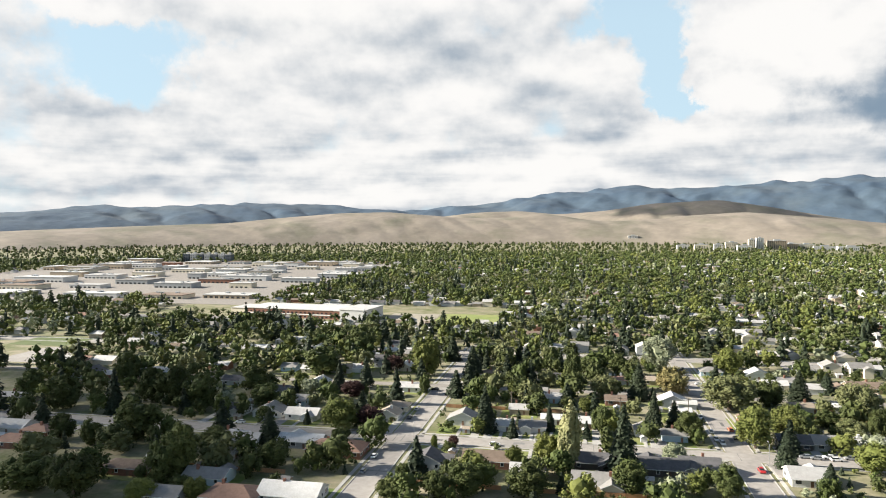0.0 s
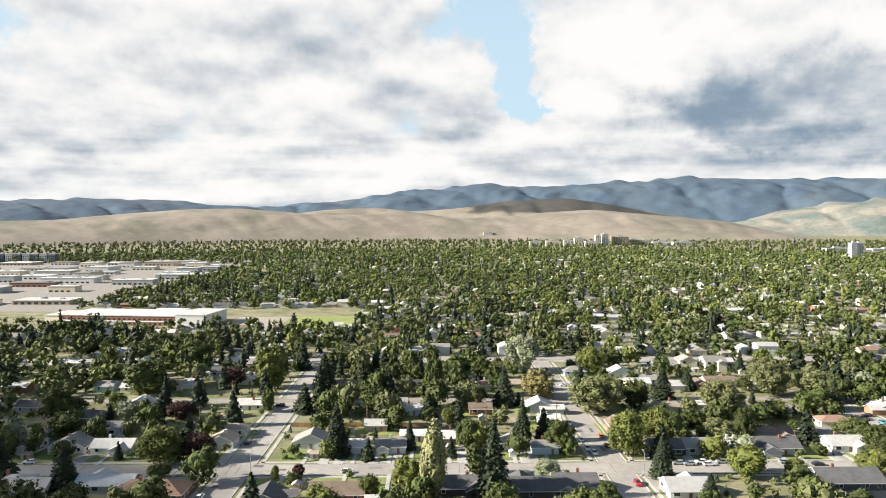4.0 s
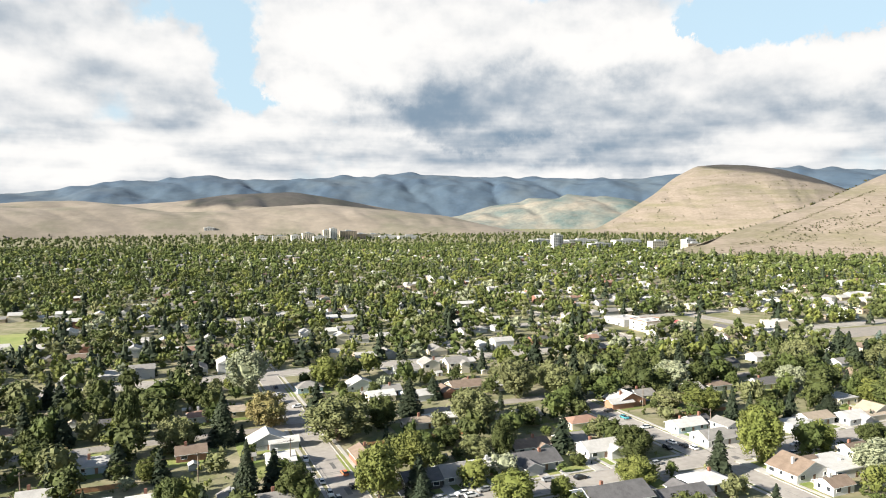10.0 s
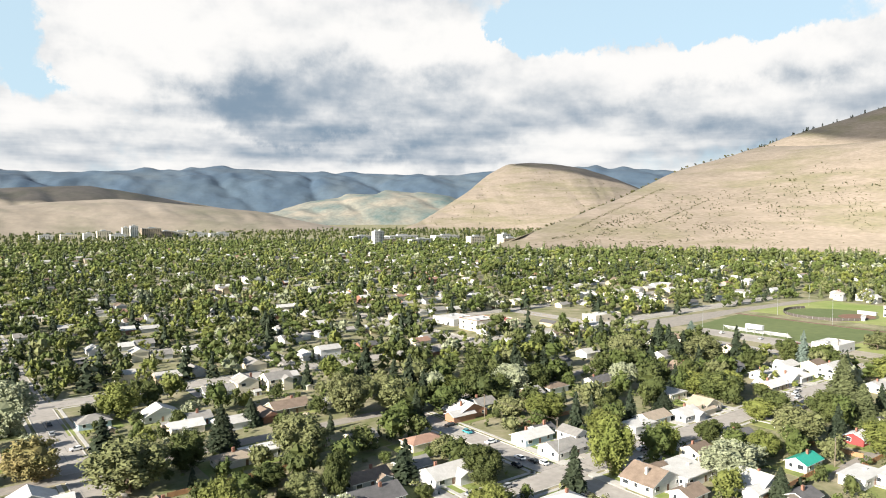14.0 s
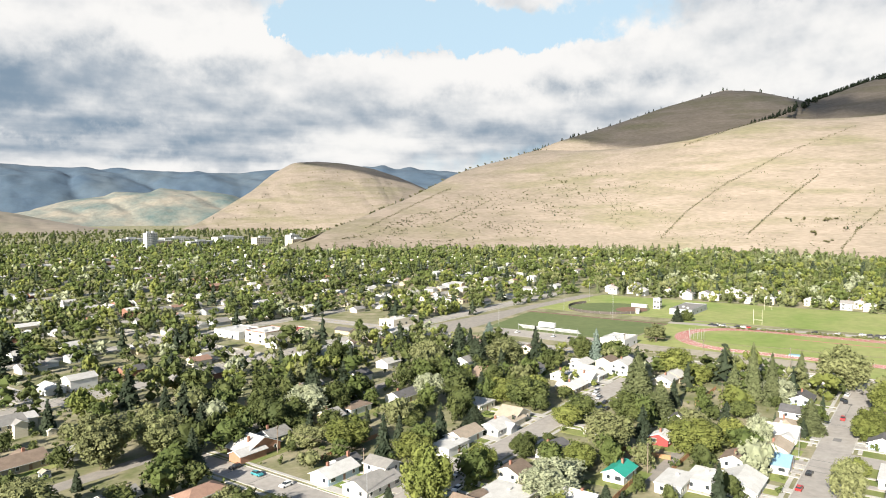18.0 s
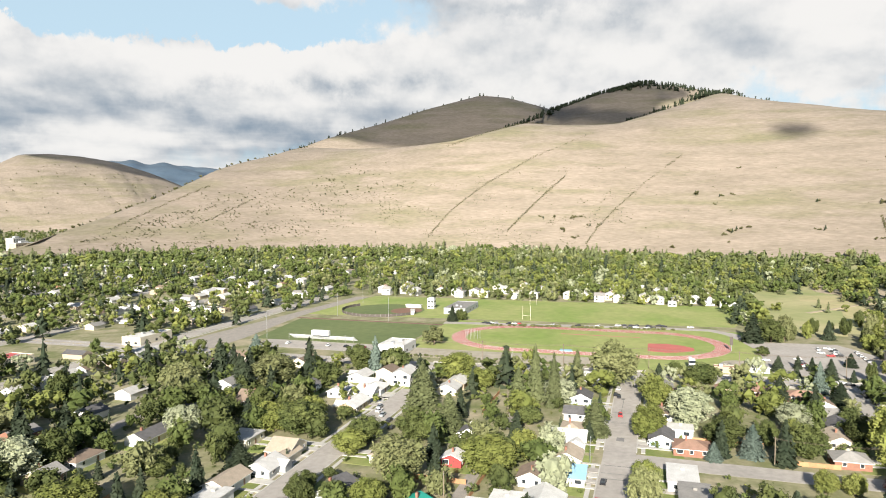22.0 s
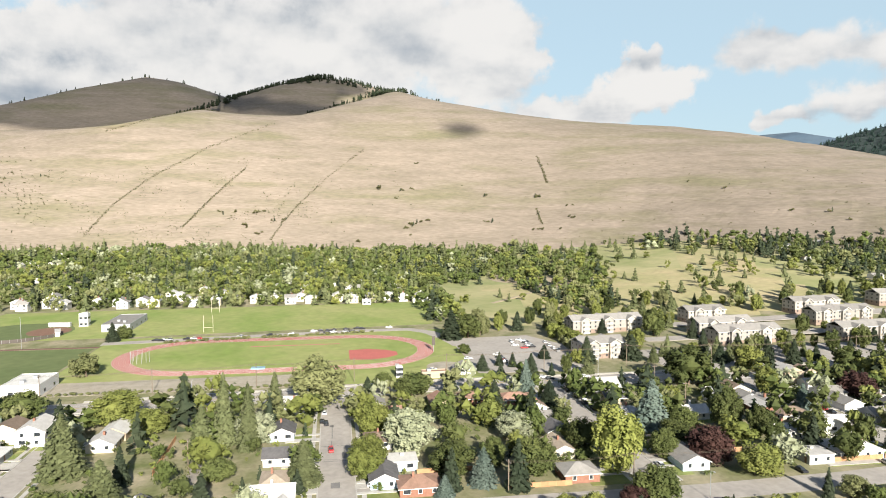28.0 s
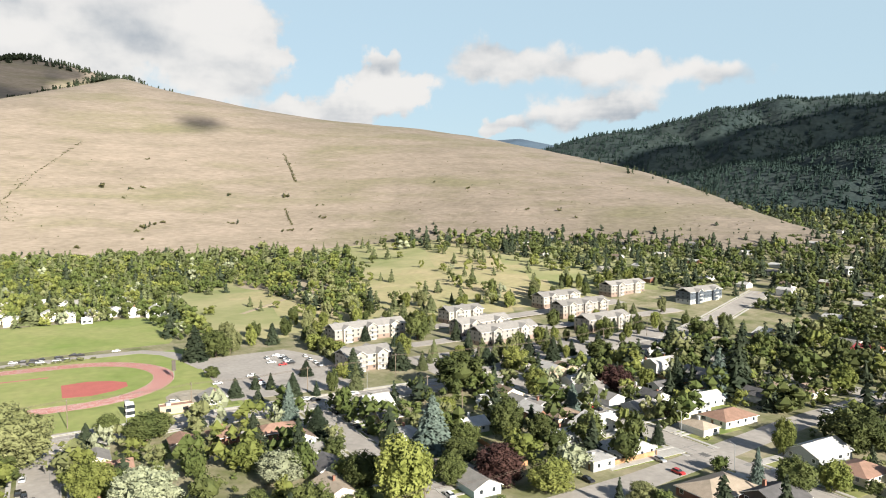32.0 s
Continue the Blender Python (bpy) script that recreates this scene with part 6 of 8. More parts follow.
def build_grounds():
    rect("lawn", 398, -6, 531, 206, -0.2, 0.05, PITCH, "worn grass round the running track", "lawn")
    slab("lawn", [(527, 330), (552, 2), (662, -30), (650, 318)], -0.2, 0.055, PITCH, "large mown playing field", "lawn")
    ring_band("running_track", oval(36.5), oval(46.0), 0.10, TRACK_RED, "red rubber running track with white lanes", "running track")
    for i in range(9):
        R = 36.6 + i * 1.15
        ring_band("lane_line", oval(R), oval(R + 0.14), 0.112, WHITE_PAINT, "white painted lane line", "lane line")
    slab("infield", oval(36.4), -0.2, 0.10, PITCH, "green infield grass inside the track", "lawn")
    slab("jump_pad", [(449, 61), (473, 61), (475, 50), (471, 40), (465, 34), (457, 34), (451, 40), (447, 50)], -0.2, 0.13, TRACK_BRIGHT, "bright red jumping area", "sports surface")
    rect("runway", 492, 66, 494, 118, -0.2, 0.13, TRACK_RED, "narrow red jumping runway", "sports surface")
    slab("sand_area", disc(425, 12, 11, 10), -0.2, 0.09, GRAVEL, "pale sand and gravel corner", "gravel")
    slab("turf_field", [(424, 208), (503, 208), (505, 322), (421, 311)], -0.2, 0.09, TURF, "green turf football field", "sports surface")
    band("turf_edge", [(506, 206), (508, 326)], 3.2, -0.2, 0.10, EDGE_RED, "dark red path beside the turf", "path")
    slab("ball_field", disc(563, 275, 37, 34), -0.2, 0.10, TURF, "green baseball outfield", "sports surface")
    slab("ball_dirt", disc(566, 256, 16, 13), -0.2, 0.12, DIRT, "brown baseball infield dirt", "sports surface")
    band("road", [(516, 208), (519, 180), (525, 137), (534, 47), (534, 20), (522, 8), (500, 0), (476, -5)], 9, -0.2, 0.12, ASPHALT, "asphalt lane with parked cars behind the track", "road")
    slab("parking_lot", [(408, -2), (440, -2), (497, -2), (500, -52), (470, -66), (404, -60)], -0.2, 0.10, ASPHALT, "pale asphalt car park", "parking lot")
    slab("parking_lot", [(384, 318), (420, 318), (515, 328), (640, 322), (640, 334), (520, 341), (388, 350)], -0.2, 0.10, ALLEY, "pale car park beside the stadium street", "parking lot")
    rect("gravel_strip", 397, 75, 421, 205, -0.2, 0.07, GRAVEL, "gravel strip beside the main road", "gravel")
    rect("parking_lot", 399, 206, 422, 300, -0.2, 0.08, ASPHALT, "small asphalt car park by the stand", "parking lot")


build_grounds()


def goal_posts(x, y):
    r = thing("goal_posts", "tall white football goal posts on the field", "goal posts", x, y)
    for s in (-3, 3):
        rod(r, "upright", (0, s, 0), (0, s, 11), 0.11, WALLS["c"])
    rod(r, "crossbar", (0, -3, 3.2), (0, 3, 3.2), 0.1, WALLS["c"])


for p in ((546, 151), (632, 160)):
    goal_posts(*p)


def bleachers(x, y, length, rows=7, face=1.0):
    r = thing("bleachers", "white metal grandstand with press box", "grandstand", x, y)
    for i in range(rows):
        block(r, "bench", face * i * 0.9 - 0.4, -length / 2, i * 0.5 + 0.3, face * i * 0.9 + 0.4, length / 2, i * 0.5 + 0.5, TRIM)
    for i in range(9):
        yy = -length / 2 + i * length / 8
        rod(r, "post", (face * rows * 0.9, yy, 0), (face * rows * 0.9, yy, rows * 0.5 + 1.2), 0.1, METAL)
    b = block(r, "press_box", face * rows * 0.9 - 1.5, -6, rows * 0.5 + 0.6, face * rows * 0.9 + 1.5, 6, rows * 0.5 + 3.6, TRIM)
    for i in range(5):
        block(b, "pane", face * (rows * 0.9) + 1.5, -5.4 + i * 2.2, rows * 0.5 + 1.8, face * (rows * 0.9) + 1.53, -3.8 + i * 2.2, rows * 0.5 + 3.0, GLASS)
    return r


bleachers(430, 264, 46, 7, -1.0)


def dugout(x, y, rot):
    r = thing("dugout", "long white dugout shelter beside the baseball field", "dugout", x, y, "dugouts", rot)
    block(r, "back_wall", -7, 1.3, -0.2, 7, 1.5, 2.6, WALLS["w"])
    for s in (-7, 6.8):
        block(r, "side_wall", s, -1.2, -0.2, s + 0.2, 1.3, 2.6, WALLS["w"])
    block(r, "roof", -7.4, -1.7, 2.6, 7.4, 1.8, 2.85, ROOFS["w"])
    block(r, "bench", -6.4, 0.7, 0.4, 6.4, 1.1, 0.5, WOOD)


dugout(553, 246, 0.35)
dugout(585, 256, 1.5)


def field_fence(cx, cy, rx, ry, a0, a1, n):
    """Dark outfield fence of posts and panels round the baseball field."""
    r = tagged(new("field_fence"), "dark green outfield fence round the baseball field", "fence", "field fences")
    pts = [(cx + rx * math.cos(radians(a0 + (a1 - a0) * i / n)), cy + ry * math.sin(radians(a0 + (a1 - a0) * i / n))) for i in range(n + 1)]
    for i, (x, y) in enumerate(pts):
        rod(r, "post", (x, y, -0.2), (x, y, 2.5), 0.06, METAL, 6)
        if i < n:
            x1, y1 = pts[i + 1]
            bm = bmesh.new()
            quad_box(bm, 0, -0.03, 0.1, math.hypot(x1 - x, y1 - y), 0.03, 2.3)
            o = part("panel", bm, WALLS["k"], r)
            o.matrix_local = Matrix.Translation((x, y, 0)) @ Matrix.Rotation(math.atan2(y1 - y, x1 - x), 4, "Z")


field_fence(563, 275, 37.5, 34.5, 60, 240, 26)


def flat_building(x, y, w, d, h, wall, roof, label, name="building", cat="building", storeys=1, group="", rot=0.0, trim=None):
    """A flat-roofed block: walls, parapet, roof, roof units and rows of windows."""
    r = thing(name, label, cat, x, y, group, rot)
    block(r, "wall", -w / 2, -d / 2, -0.4, w / 2, d / 2, h, wall)
    block(r, "roof", -w / 2 + 0.3, -d / 2 + 0.3, h, w / 2 - 0.3, d / 2 - 0.3, h + 0.12, roof)
    for a in ((-w / 2, -d / 2, w / 2, -d / 2 + 0.3), (-w / 2, d / 2 - 0.3, w / 2, d / 2), (-w / 2, -d / 2 + 0.3, -w / 2 + 0.3, d / 2 - 0.3), (w / 2 - 0.3, -d / 2 + 0.3, w / 2, d / 2 - 0.3)):
        block(r, "parapet", a[0], a[1], h, a[2], a[3], h + 0.5, trim or wall)
    for i in range(2 if w * d > 250 else 1):
        ux, uy = rng.uniform(-0.3, 0.3) * w, rng.uniform(-0.3, 0.3) * d
        block(r, "roof_unit", ux - 1.1, uy - 0.9, h + 0.12, ux + 1.1, uy + 0.9, h + 1.3, METAL)
    fh = h / storeys
    for side in range(4):
        L, dp = (w, d) if side % 2 == 0 else (d, w)
        n = max(2, int(L / 9))
        for fl in range(storeys):
            for i in range(n):
                u = (i + 0.5) / n * L - L / 2
                m = Euler((0, 0, side * math.pi / 2)).to_matrix().to_4x4() @ Matrix.Translation((u, -dp / 2, fl * fh + 1.0))
                o = part("window", WIN_L[1], None, r)
                o.matrix_local = m
    return r


flat_building(410, 206, 22, 16, 5.0, WALLS["w"], ROOFS["w"], "white flat-roofed hall beside the sports ground")
flat_building(580, 212, 44, 18, 4.5, WALLS["g"], ROOFS["g"], "low grey sports building with flat grey roof")
flat_building(585, 240, 5, 6, 8.5, WALLS["w"], ROOFS["w"], "white press tower behind the baseball field", storeys=2)
flat_building(407, 38, 3.2, 3.2, 5.0, WALLS["w"], ROOFS["w"], "small white timing hut by the track", storeys=2)
flat_building(404, 21, 5, 13, 3.0, WALLS["t"], ROOFS["r"], "long maroon-roofed shed by the track")
flat_building(656, 42, 8, 7, 3.4, WALLS["w"], ROOFS["l"], "small white pavilion at the edge of the field")
flat_building(661, -8, 10, 22, 4.0, WALLS["w"], ROOFS["w"], "long white building at the edge of the field")
flat_building(290, 400, 22, 20, 7.5, WALLS["c"], ROOFS["w"], "two-storey cream shop building with brick trim", storeys=2, trim=WALLS["b"])
flat_building(292, 432, 22, 26, 4.5, WALLS["w"], ROOFS["w"], "long low white shop building")
flat_building(315, 398, 14, 16, 4.5, WALLS["c"], ROOFS["R"], "low shop building with a red roof edge")
flat_building(392, 372, 30, 14, 5.0, WALLS["c"], ROOFS["w"], "pale corner shop building on the main road")
flat_building(300, 809, 50, 18, 6.0, WALLS["w"], ROOFS["w"], "long white-roofed hall among trees")
for i in range(9):
    flat_building(440 + rng.uniform(-8, 120), 385 + i * 13 + rng.uniform(-4, 4), 11, 9, 3.2, WALLS[rng.choice(list("wcgt"))], ROOFS[rng.choice(list("lgwb"))], "small pale flat-roofed house behind the street trees")

SIGN = thing("sign_board", "tall dark scoreboard on a post beside the track", "sign", 463, 13)
rod(SIGN, "post", (0, 0, 0), (0, 0, 8.5), 0.18, METAL)
block(SIGN, "board", -0.2, -0.9, 3.5, 0.2, 0.9, 8.6, WALLS["k"])
cage = thing("throwing_cage", "net cage with tall posts at the track", "sports cage", 462, 172)
for i in range(10):
    a = i * 0.5
    rod(cage, "post", (5 * math.cos(a), 5 * math.sin(a), 0), (5 * math.cos(a), 5 * math.sin(a), 6), 0.09, METAL)
mat_ = thing("landing_mat", "blue landing mat on the infield", "sports mat", 436, 108, z=0.10)
block(mat_, "mat", -2, -3.5, 0, 2, 3.5, 0.7, ROOFS["B"])


# ---- apartments ----
APT_BASE = material("stone_base", (0.27, 0.20, 0.16), 0.9, (0.21, 0.16, 0.13), 0.6)
APT_WALL = {"c": material("stucco_beige", (0.40, 0.365, 0.315), 0.9, (0.34, 0.31, 0.27), 0.3), "g": material("stucco_grey", (0.30, 0.28, 0.255), 0.9, (0.26, 0.245, 0.22), 0.3)}
def apartment(x, y, length, depth=13.0, storeys=3, wall="c", roof="g", rot=0.0, dark=False):
    h = 2.75 * storeys + 0.3
    r = thing("apartment_building", f"three-storey {'dark blue-grey' if dark else 'pale tan'} apartment building with gabled grey roof", "apartment building", x, y, "apartment buildings", rot)
    body = WALLS["n"] if dark else APT_WALL[wall]
    block(r, "wall", -depth / 2, -length / 2, -1.0, depth / 2, length / 2, h, body)
    block(r, "base_course", -depth / 2 - 0.05, -length / 2 - 0.05, -1.0, depth / 2 + 0.05, length / 2 + 0.05, 2.6, APT_BASE if not dark else WALLS["g"])
    part("roof", gable_roof(depth, length, h, depth * 0.22, 0.7, 0.25, False, False), [ROOFS[roof], TRIM], r)
    n = max(2, int(length / 15))
    for i in range(n):
        c = (i + 0.5) / n * length - length / 2
        for s in (-1, 1):
            xx = s * depth / 2
            b = block(r, "bay", min(xx, xx + s * 1.6), c - 3.2, -1.0, max(xx, xx + s * 1.6), c + 3.2, h + 0.2, APT_WALL["g" if i % 2 else "c"] if not dark else WALLS["n"])
            bm = gable_roof(depth / 2 + 3.6, 6.6, h + 0.2, 1.9, 0.5, 0.2, True, False)
            o = part("bay_roof", bm, [ROOFS[roof], TRIM], r)
            o.location = (s * (depth / 4 + 0.4), c, 0)
            bm = bmesh.new()
            bm.faces.new([bm.verts.new(q) for q in ((xx + s * 1.62, c - 3.2, h + 0.2), (xx + s * 1.62, c + 3.2, h + 0.2), (xx + s * 1.62, c, h + 2.0))])
            part("gable", bm, APT_WALL["c"] if not dark else body, r)
            for fl in range(storeys):
                block(r, "balcony", min(xx + s * 1.6, xx + s * 2.8), c - 2.2, fl * 2.75 + 0.25, max(xx + s * 1.6, xx + s * 2.8), c + 2.2, fl * 2.75 + 0.42, TRIM)
                block(r, "railing", min(xx + s * 2.74, xx + s * 2.8), c - 2.2, fl * 2.75 + 0.42, max(xx + s * 2.74, xx + s * 2.8), c + 2.2, fl * 2.75 + 1.35, METAL)
    for side, L, dp in ((1, length, depth), (3, length, depth), (0, depth, length), (2, depth, length)):
        m0 = Euler((0, 0, side * math.pi / 2)).to_matrix().to_4x4()
        k = max(2, int(L / 4.2))
        for fl in range(storeys):
            bm = bmesh.new()
            for i in range(k):
                u = (i + 0.5) / k * L - L / 2
                near_bay = side in (1, 3) and any(abs(u - ((j + 0.5) / n * length - length / 2)) < 3.4 for j in range(n))
                yy = -dp / 2 - (1.6 if near_bay else 0.0) - 0.06
                quad_box(bm, u - 0.5, yy - 0.04, fl * 2.75 + 1.0, u + 0.5, yy + 0.03, fl * 2.75 + 2.2)
            o = part("glazing", bm, GLASS, r)
            o.matrix_local = m0
            tagged(o, kind="stuff")
    return r


for x, y, L, dk in ((528, -188, 30, 0), (487, -178, 40, 0), (458, -176, 44, 0), (534, -278, 40, 0), (503, -275, 48, 0), (458, -256, 40, 0), (540, -352, 42, 0), (487, -383, 42, 1), (508, -107, 50, 0), (436, -75, 26, 0)):
    apartment(x, y, L, wall=("c", "g")[int(rng.integers(2))], dark=bool(dk), rot=0.12)
rect("parking_lot", 398, -300, 446, -100, -0.2, 0.08, ASPHALT, "asphalt yard between the apartment buildings", "parking lot")
rect("parking_lot", 468, -345, 480, -120, -0.2, 0.08, ASPHALT, "asphalt drive between the apartment buildings", "parking lot")
rect("parking_lot", 512, -330, 526, -150, -0.2, 0.085, ASPHALT, "asphalt drive between the apartment buildings", "parking lot")


SHRUB = tri_mesh("shrub", *crown_round(np.random.default_rng(3), 7, 16, 0.11, w=0.42, low=0.0, core=0.9), LEAVES["W"])


def hedge(x0, y0, x1, y1, w=2.2, h=1.8):
    n = int(math.hypot(x1 - x0, y1 - y0) // 3.2)
    r = tagged(new("hedge"), "row of rounded olive shrubs along the fence", "hedge", "hedges")
    for i in range(n):
        t = (i + 0.5) / n
        if rng.random() < 0.2:
            continue
        o = part("shrub", SHRUB, None, r)
        s = rng.uniform(0.7, 1.3)
        o.matrix_local = Matrix.LocRotScale((x0 + (x1 - x0) * t, y0 + (y1 - y0) * t, 0), Euler((0, 0, rng.uniform(0, 6))), (w * s / 0.42, w * s / 0.42, h * s))


hedge(513, 172, 528, 40)
hedge(398, 205, 398, 80, 1.6, 1.4)
hedge(445, -66, 500, -70, 2.6, 5.0)
CAR_SPOTS = [(520 + 0.09 * (180 - y), y) for y in (178, 174, 170, 160, 156, 153, 128, 110, 96, 78, 74, 70, 62, 58)]
CAR_SPOTS += [(x, -20) for x in (428, 431, 434.5, 440, 446)] + [(x, -45) for x in (460, 463, 466.5, 470, 476, 480)] + [(410, y) for y in (228, 234, 240, 252, 258, 266, 280)]
for i, (x, y) in enumerate(CAR_SPOTS):
    c = "kwskwrskwb"[i % 10]
    if c in CAR_PROTO:
        copy_thing(CAR_PROTO[c], Matrix.Translation((x, y, 0.16)) @ Matrix.Rotation(rng.uniform(-0.08, 0.08) + (1.57 if x > 500 or y < 0 else 0), 4, "Z"))


# ---- school, shops and far town centre ----
def school():
    r = thing("school", "long brick school with white flat roofs", "school", -315, 525, rot=-0.12)
    b = block(r, "wall", -62, -16, -0.3, 40, 24, 8.0, WALLS["b"], "red brick walls")
    block(r, "roof", -62.5, -16.5, 8.0, 40.5, 24.5, 8.7, ROOFS["w"])
    block(r, "gym_wall", 40.2, -18, -0.3, 66, 24, 9.5, WALLS["w"])
    block(r, "gym_roof", 39.8, -18.4, 9.5, 66.4, 24.4, 10.1, ROOFS["w"])
    block(r, "wing_wall", -85, -6, -0.3, -62.2, 26, 6.0, WALLS["c"])
    block(r, "wing_roof", -85.5, -6.5, 6.0, -62.6, 26.5, 6.5, ROOFS["l"])
    block(r, "canopy", 0, 24.6, 8.7, 30, 30, 9.2, ROOFS["w"])
    for i in range(22):
        x = -60 + i * 4.5
        for z in (1.0, 4.6):
            part("window", WIN_L[1], None, r).location = (x, -16.05, z)
    block(r, "white_band", -62.3, -16.25, 3.2, 39.9, -16.02, 4.2, TRIM)


school()
rect("lawn", -190, 488, -132, 563, -0.2, 0.07, PITCH, "bright green school sports field", "lawn")
rect("parking_lot", -240, 480, -192, 560, -0.2, 0.06, GRAVEL, "bare gravel school yard", "parking lot")
rect("lawn", -480, 335, -430, 372, -0.2, 0.07, TURF, "green park lawn with trees", "lawn")
rect("parking_lot", -440, 278, -404, 330, -0.2, 0.06, ASPHALT, "asphalt court beside the park", "parking lot")
rect("parking_lot", -1080, 600, -420, 1320, -0.2, 0.06, ALLEY, "wide asphalt yards of the shopping area", "parking lot")


def warehouse(x, y, w, d, h, wall, roof):
    r = thing("warehouse", f"large flat-roofed shop hall with {ROOF_WORDS[roof]} roof", "warehouse", x, y, "shop halls")
    block(r, "wall", -w / 2, -d / 2, -0.3, w / 2, d / 2, h, WALLS[wall])
    block(r, "roof", -w / 2 - 0.4, -d / 2 - 0.4, h, w / 2 + 0.4, d / 2 + 0.4, h + 0.6, ROOFS[roof])
    for i in range(int(w // 25) + 1):
        ux, uy = rng.uniform(-0.4, 0.4) * w, rng.uniform(-0.35, 0.35) * d
        block(r, "roof_unit", ux - 2, uy - 1.5, h + 0.6, ux + 2, uy + 1.5, h + 2.2, METAL)
    bm = bmesh.new()
    for i in range(int(w // 7)):
        quad_box(bm, -w / 2 + 2 + i * 7, -d / 2 - 0.06, 1.0, -w / 2 + 6 + i * 7, -d / 2 - 0.01, 3.2)
    tagged(part("glazing", bm, GLASS, r), kind="stuff")


taken = []
for k in range(260):
    x, y = rng.uniform(-1040, -440), rng.uniform(625, 1290)
    w, d = rng.uniform(22, 110) * (0.7 if y > 900 else 1.0), rng.uniform(16, 48)
    if len(taken) < 58 and all(abs(x - a) > (w + c) / 2 + 10 or abs(y - b) > (d + e) / 2 + 12 for a, b, c, e in taken):
        taken.append((x, y, w, d))
        warehouse(x, y, w, d, rng.uniform(4.5, 9), rng.choice(list("wcgtb"), p=(0.35, 0.25, 0.2, 0.1, 0.1)), rng.choice(list("wlgbr"), p=(0.5, 0.25, 0.12, 0.08, 0.05)))


def tower_block(x, y, w, d, h, wall, label, group="town centre buildings"):
    r = thing("office_block", label, "office block", x, y, group)
    block(r, "wall", -w / 2, -d / 2, -1, w / 2, d / 2, h, wall)
    block(r, "roof", -w / 2 - 0.3, -d / 2 - 0.3, h, w / 2 + 0.3, d / 2 + 0.3, h + 0.8, ROOFS["l"])
    block(r, "roof_unit", -w * 0.15, -d * 0.15, h + 0.8, w * 0.2, d * 0.2, h + 4, WALLS["g"])
    n, m = max(3, int(w // 5)), max(2, int(h // 3.6))
    for j in range(m):
        bm = bmesh.new()
        for i in range(n):
            quad_box(bm, -w / 2 + (i + 0.25) * w / n, -d / 2 - 0.1, 1.2 + j * 3.6, -w / 2 + (i + 0.75) * w / n, -d / 2 - 0.02, 3.0 + j * 3.6)
        tagged(part("glazing", bm, GLASS, r), kind="stuff")
    return r


for x, y, w, d, h, c in ((130, 2560, 34, 20, 30, "w"), (168, 2570, 26, 16, 18, "w"), (465, 2119, 20, 18, 34, "w"), (440, 2105, 18, 16, 30, "c"), (515, 2130, 52, 18, 26, "t"), (380, 2090, 34, 18, 22, "c"), (345, 2100, 26, 18, 16, "w"),
                         (560, 2150, 40, 20, 16, "t"), (605, 2160, 46, 20, 14, "c"), (410, 2060, 40, 14, 14, "w"), (300, 2120, 40, 18, 14, "c"), (640, 2110, 60, 18, 10, "w"), (250, 2140, 36, 18, 12, "w"), (700, 2080, 70, 20, 10, "w")):
    tower_block(x, y, w, d, h, WALLS[c], f"{WALL_WORDS[c]} office block in the far town centre")
for x, y, w, d, h, c in ((800, 1366, 13, 14, 34, "w"), (815, 1372, 13, 14, 34, "w"), (1010, 1150, 44, 16, 20, "t"), (1055, 1120, 38, 16, 24, "c"), (1090, 1085, 44, 18, 16, "b"), (1130, 1040, 50, 18, 14, "t"), (980, 1230, 40, 18, 22, "c"), (1040, 1200, 26, 18, 26, "w"),
                         (1000, 1560, 90, 26, 12, "w"), (1100, 1500, 80, 24, 12, "w"), (900, 1600, 60, 22, 12, "g"), (880, 1450, 50, 18, 12, "t"), (940, 1390, 60, 18, 11, "g"), (1170, 980, 40, 16, 12, "c")):
    tower_block(x, y, w, d, h, WALLS[c], f"{WALL_WORDS[c]} block of the far college grounds", "college blocks")
for i in range(7):
    tower_block(-930 + i * 17, 1330, 14, 16, 17, WALLS["g" if i % 2 else "n"], "grey apartment block at the edge of the shopping area", "edge blocks")


# ---- poles, cables, lamps, fences ----
def utility_pole(x, y, h=11.5, rot=0.0):
    r = thing("utility_pole", "weathered wooden utility pole with crossarm", "utility pole", x, y, "utility poles", rot)
    rod(r, "pole", (0, 0, -0.3), (0, 0, h), 0.17, POLE)
    block(r, "crossarm", -1.3, -0.08, h - 0.9, 1.3, 0.08, h - 0.72, POLE)
    for s in (-1.15, -0.5, 0.5, 1.15):
        rod(r, "insulator", (s, 0, h - 0.72), (s, 0, h - 0.5), 0.06, METAL, 6)
    return r


def cable_run(points, h, offs, r=0.035, sag=0.9):
    """Sagging wires from pole to pole."""
    root = tagged(new("power_cable"), "thin sagging overhead power cables", "cable")
    for o in offs:
        bm = bmesh.new()
        last = None
        for (x0, y0), (x1, y1) in zip(points, points[1:]):
            for i in range(9):
                t = i / 8
                x, y = x0 + (x1 - x0) * t + o, y0 + (y1 - y0) * t
                z = h - sag * 4 * t * (1 - t) + float(ground_z(x, y))
                q = [bm.verts.new((x + r * math.cos(a), y, z + r * math.sin(a))) for a in (0.5, 2.6, 4.7)]
                if last:
                    for k in range(3):
                        bm.faces.new((last[k], last[(k + 1) % 3], q[(k + 1) % 3], q[k]))
                last = q
        part("wire", bm, POLE, root)


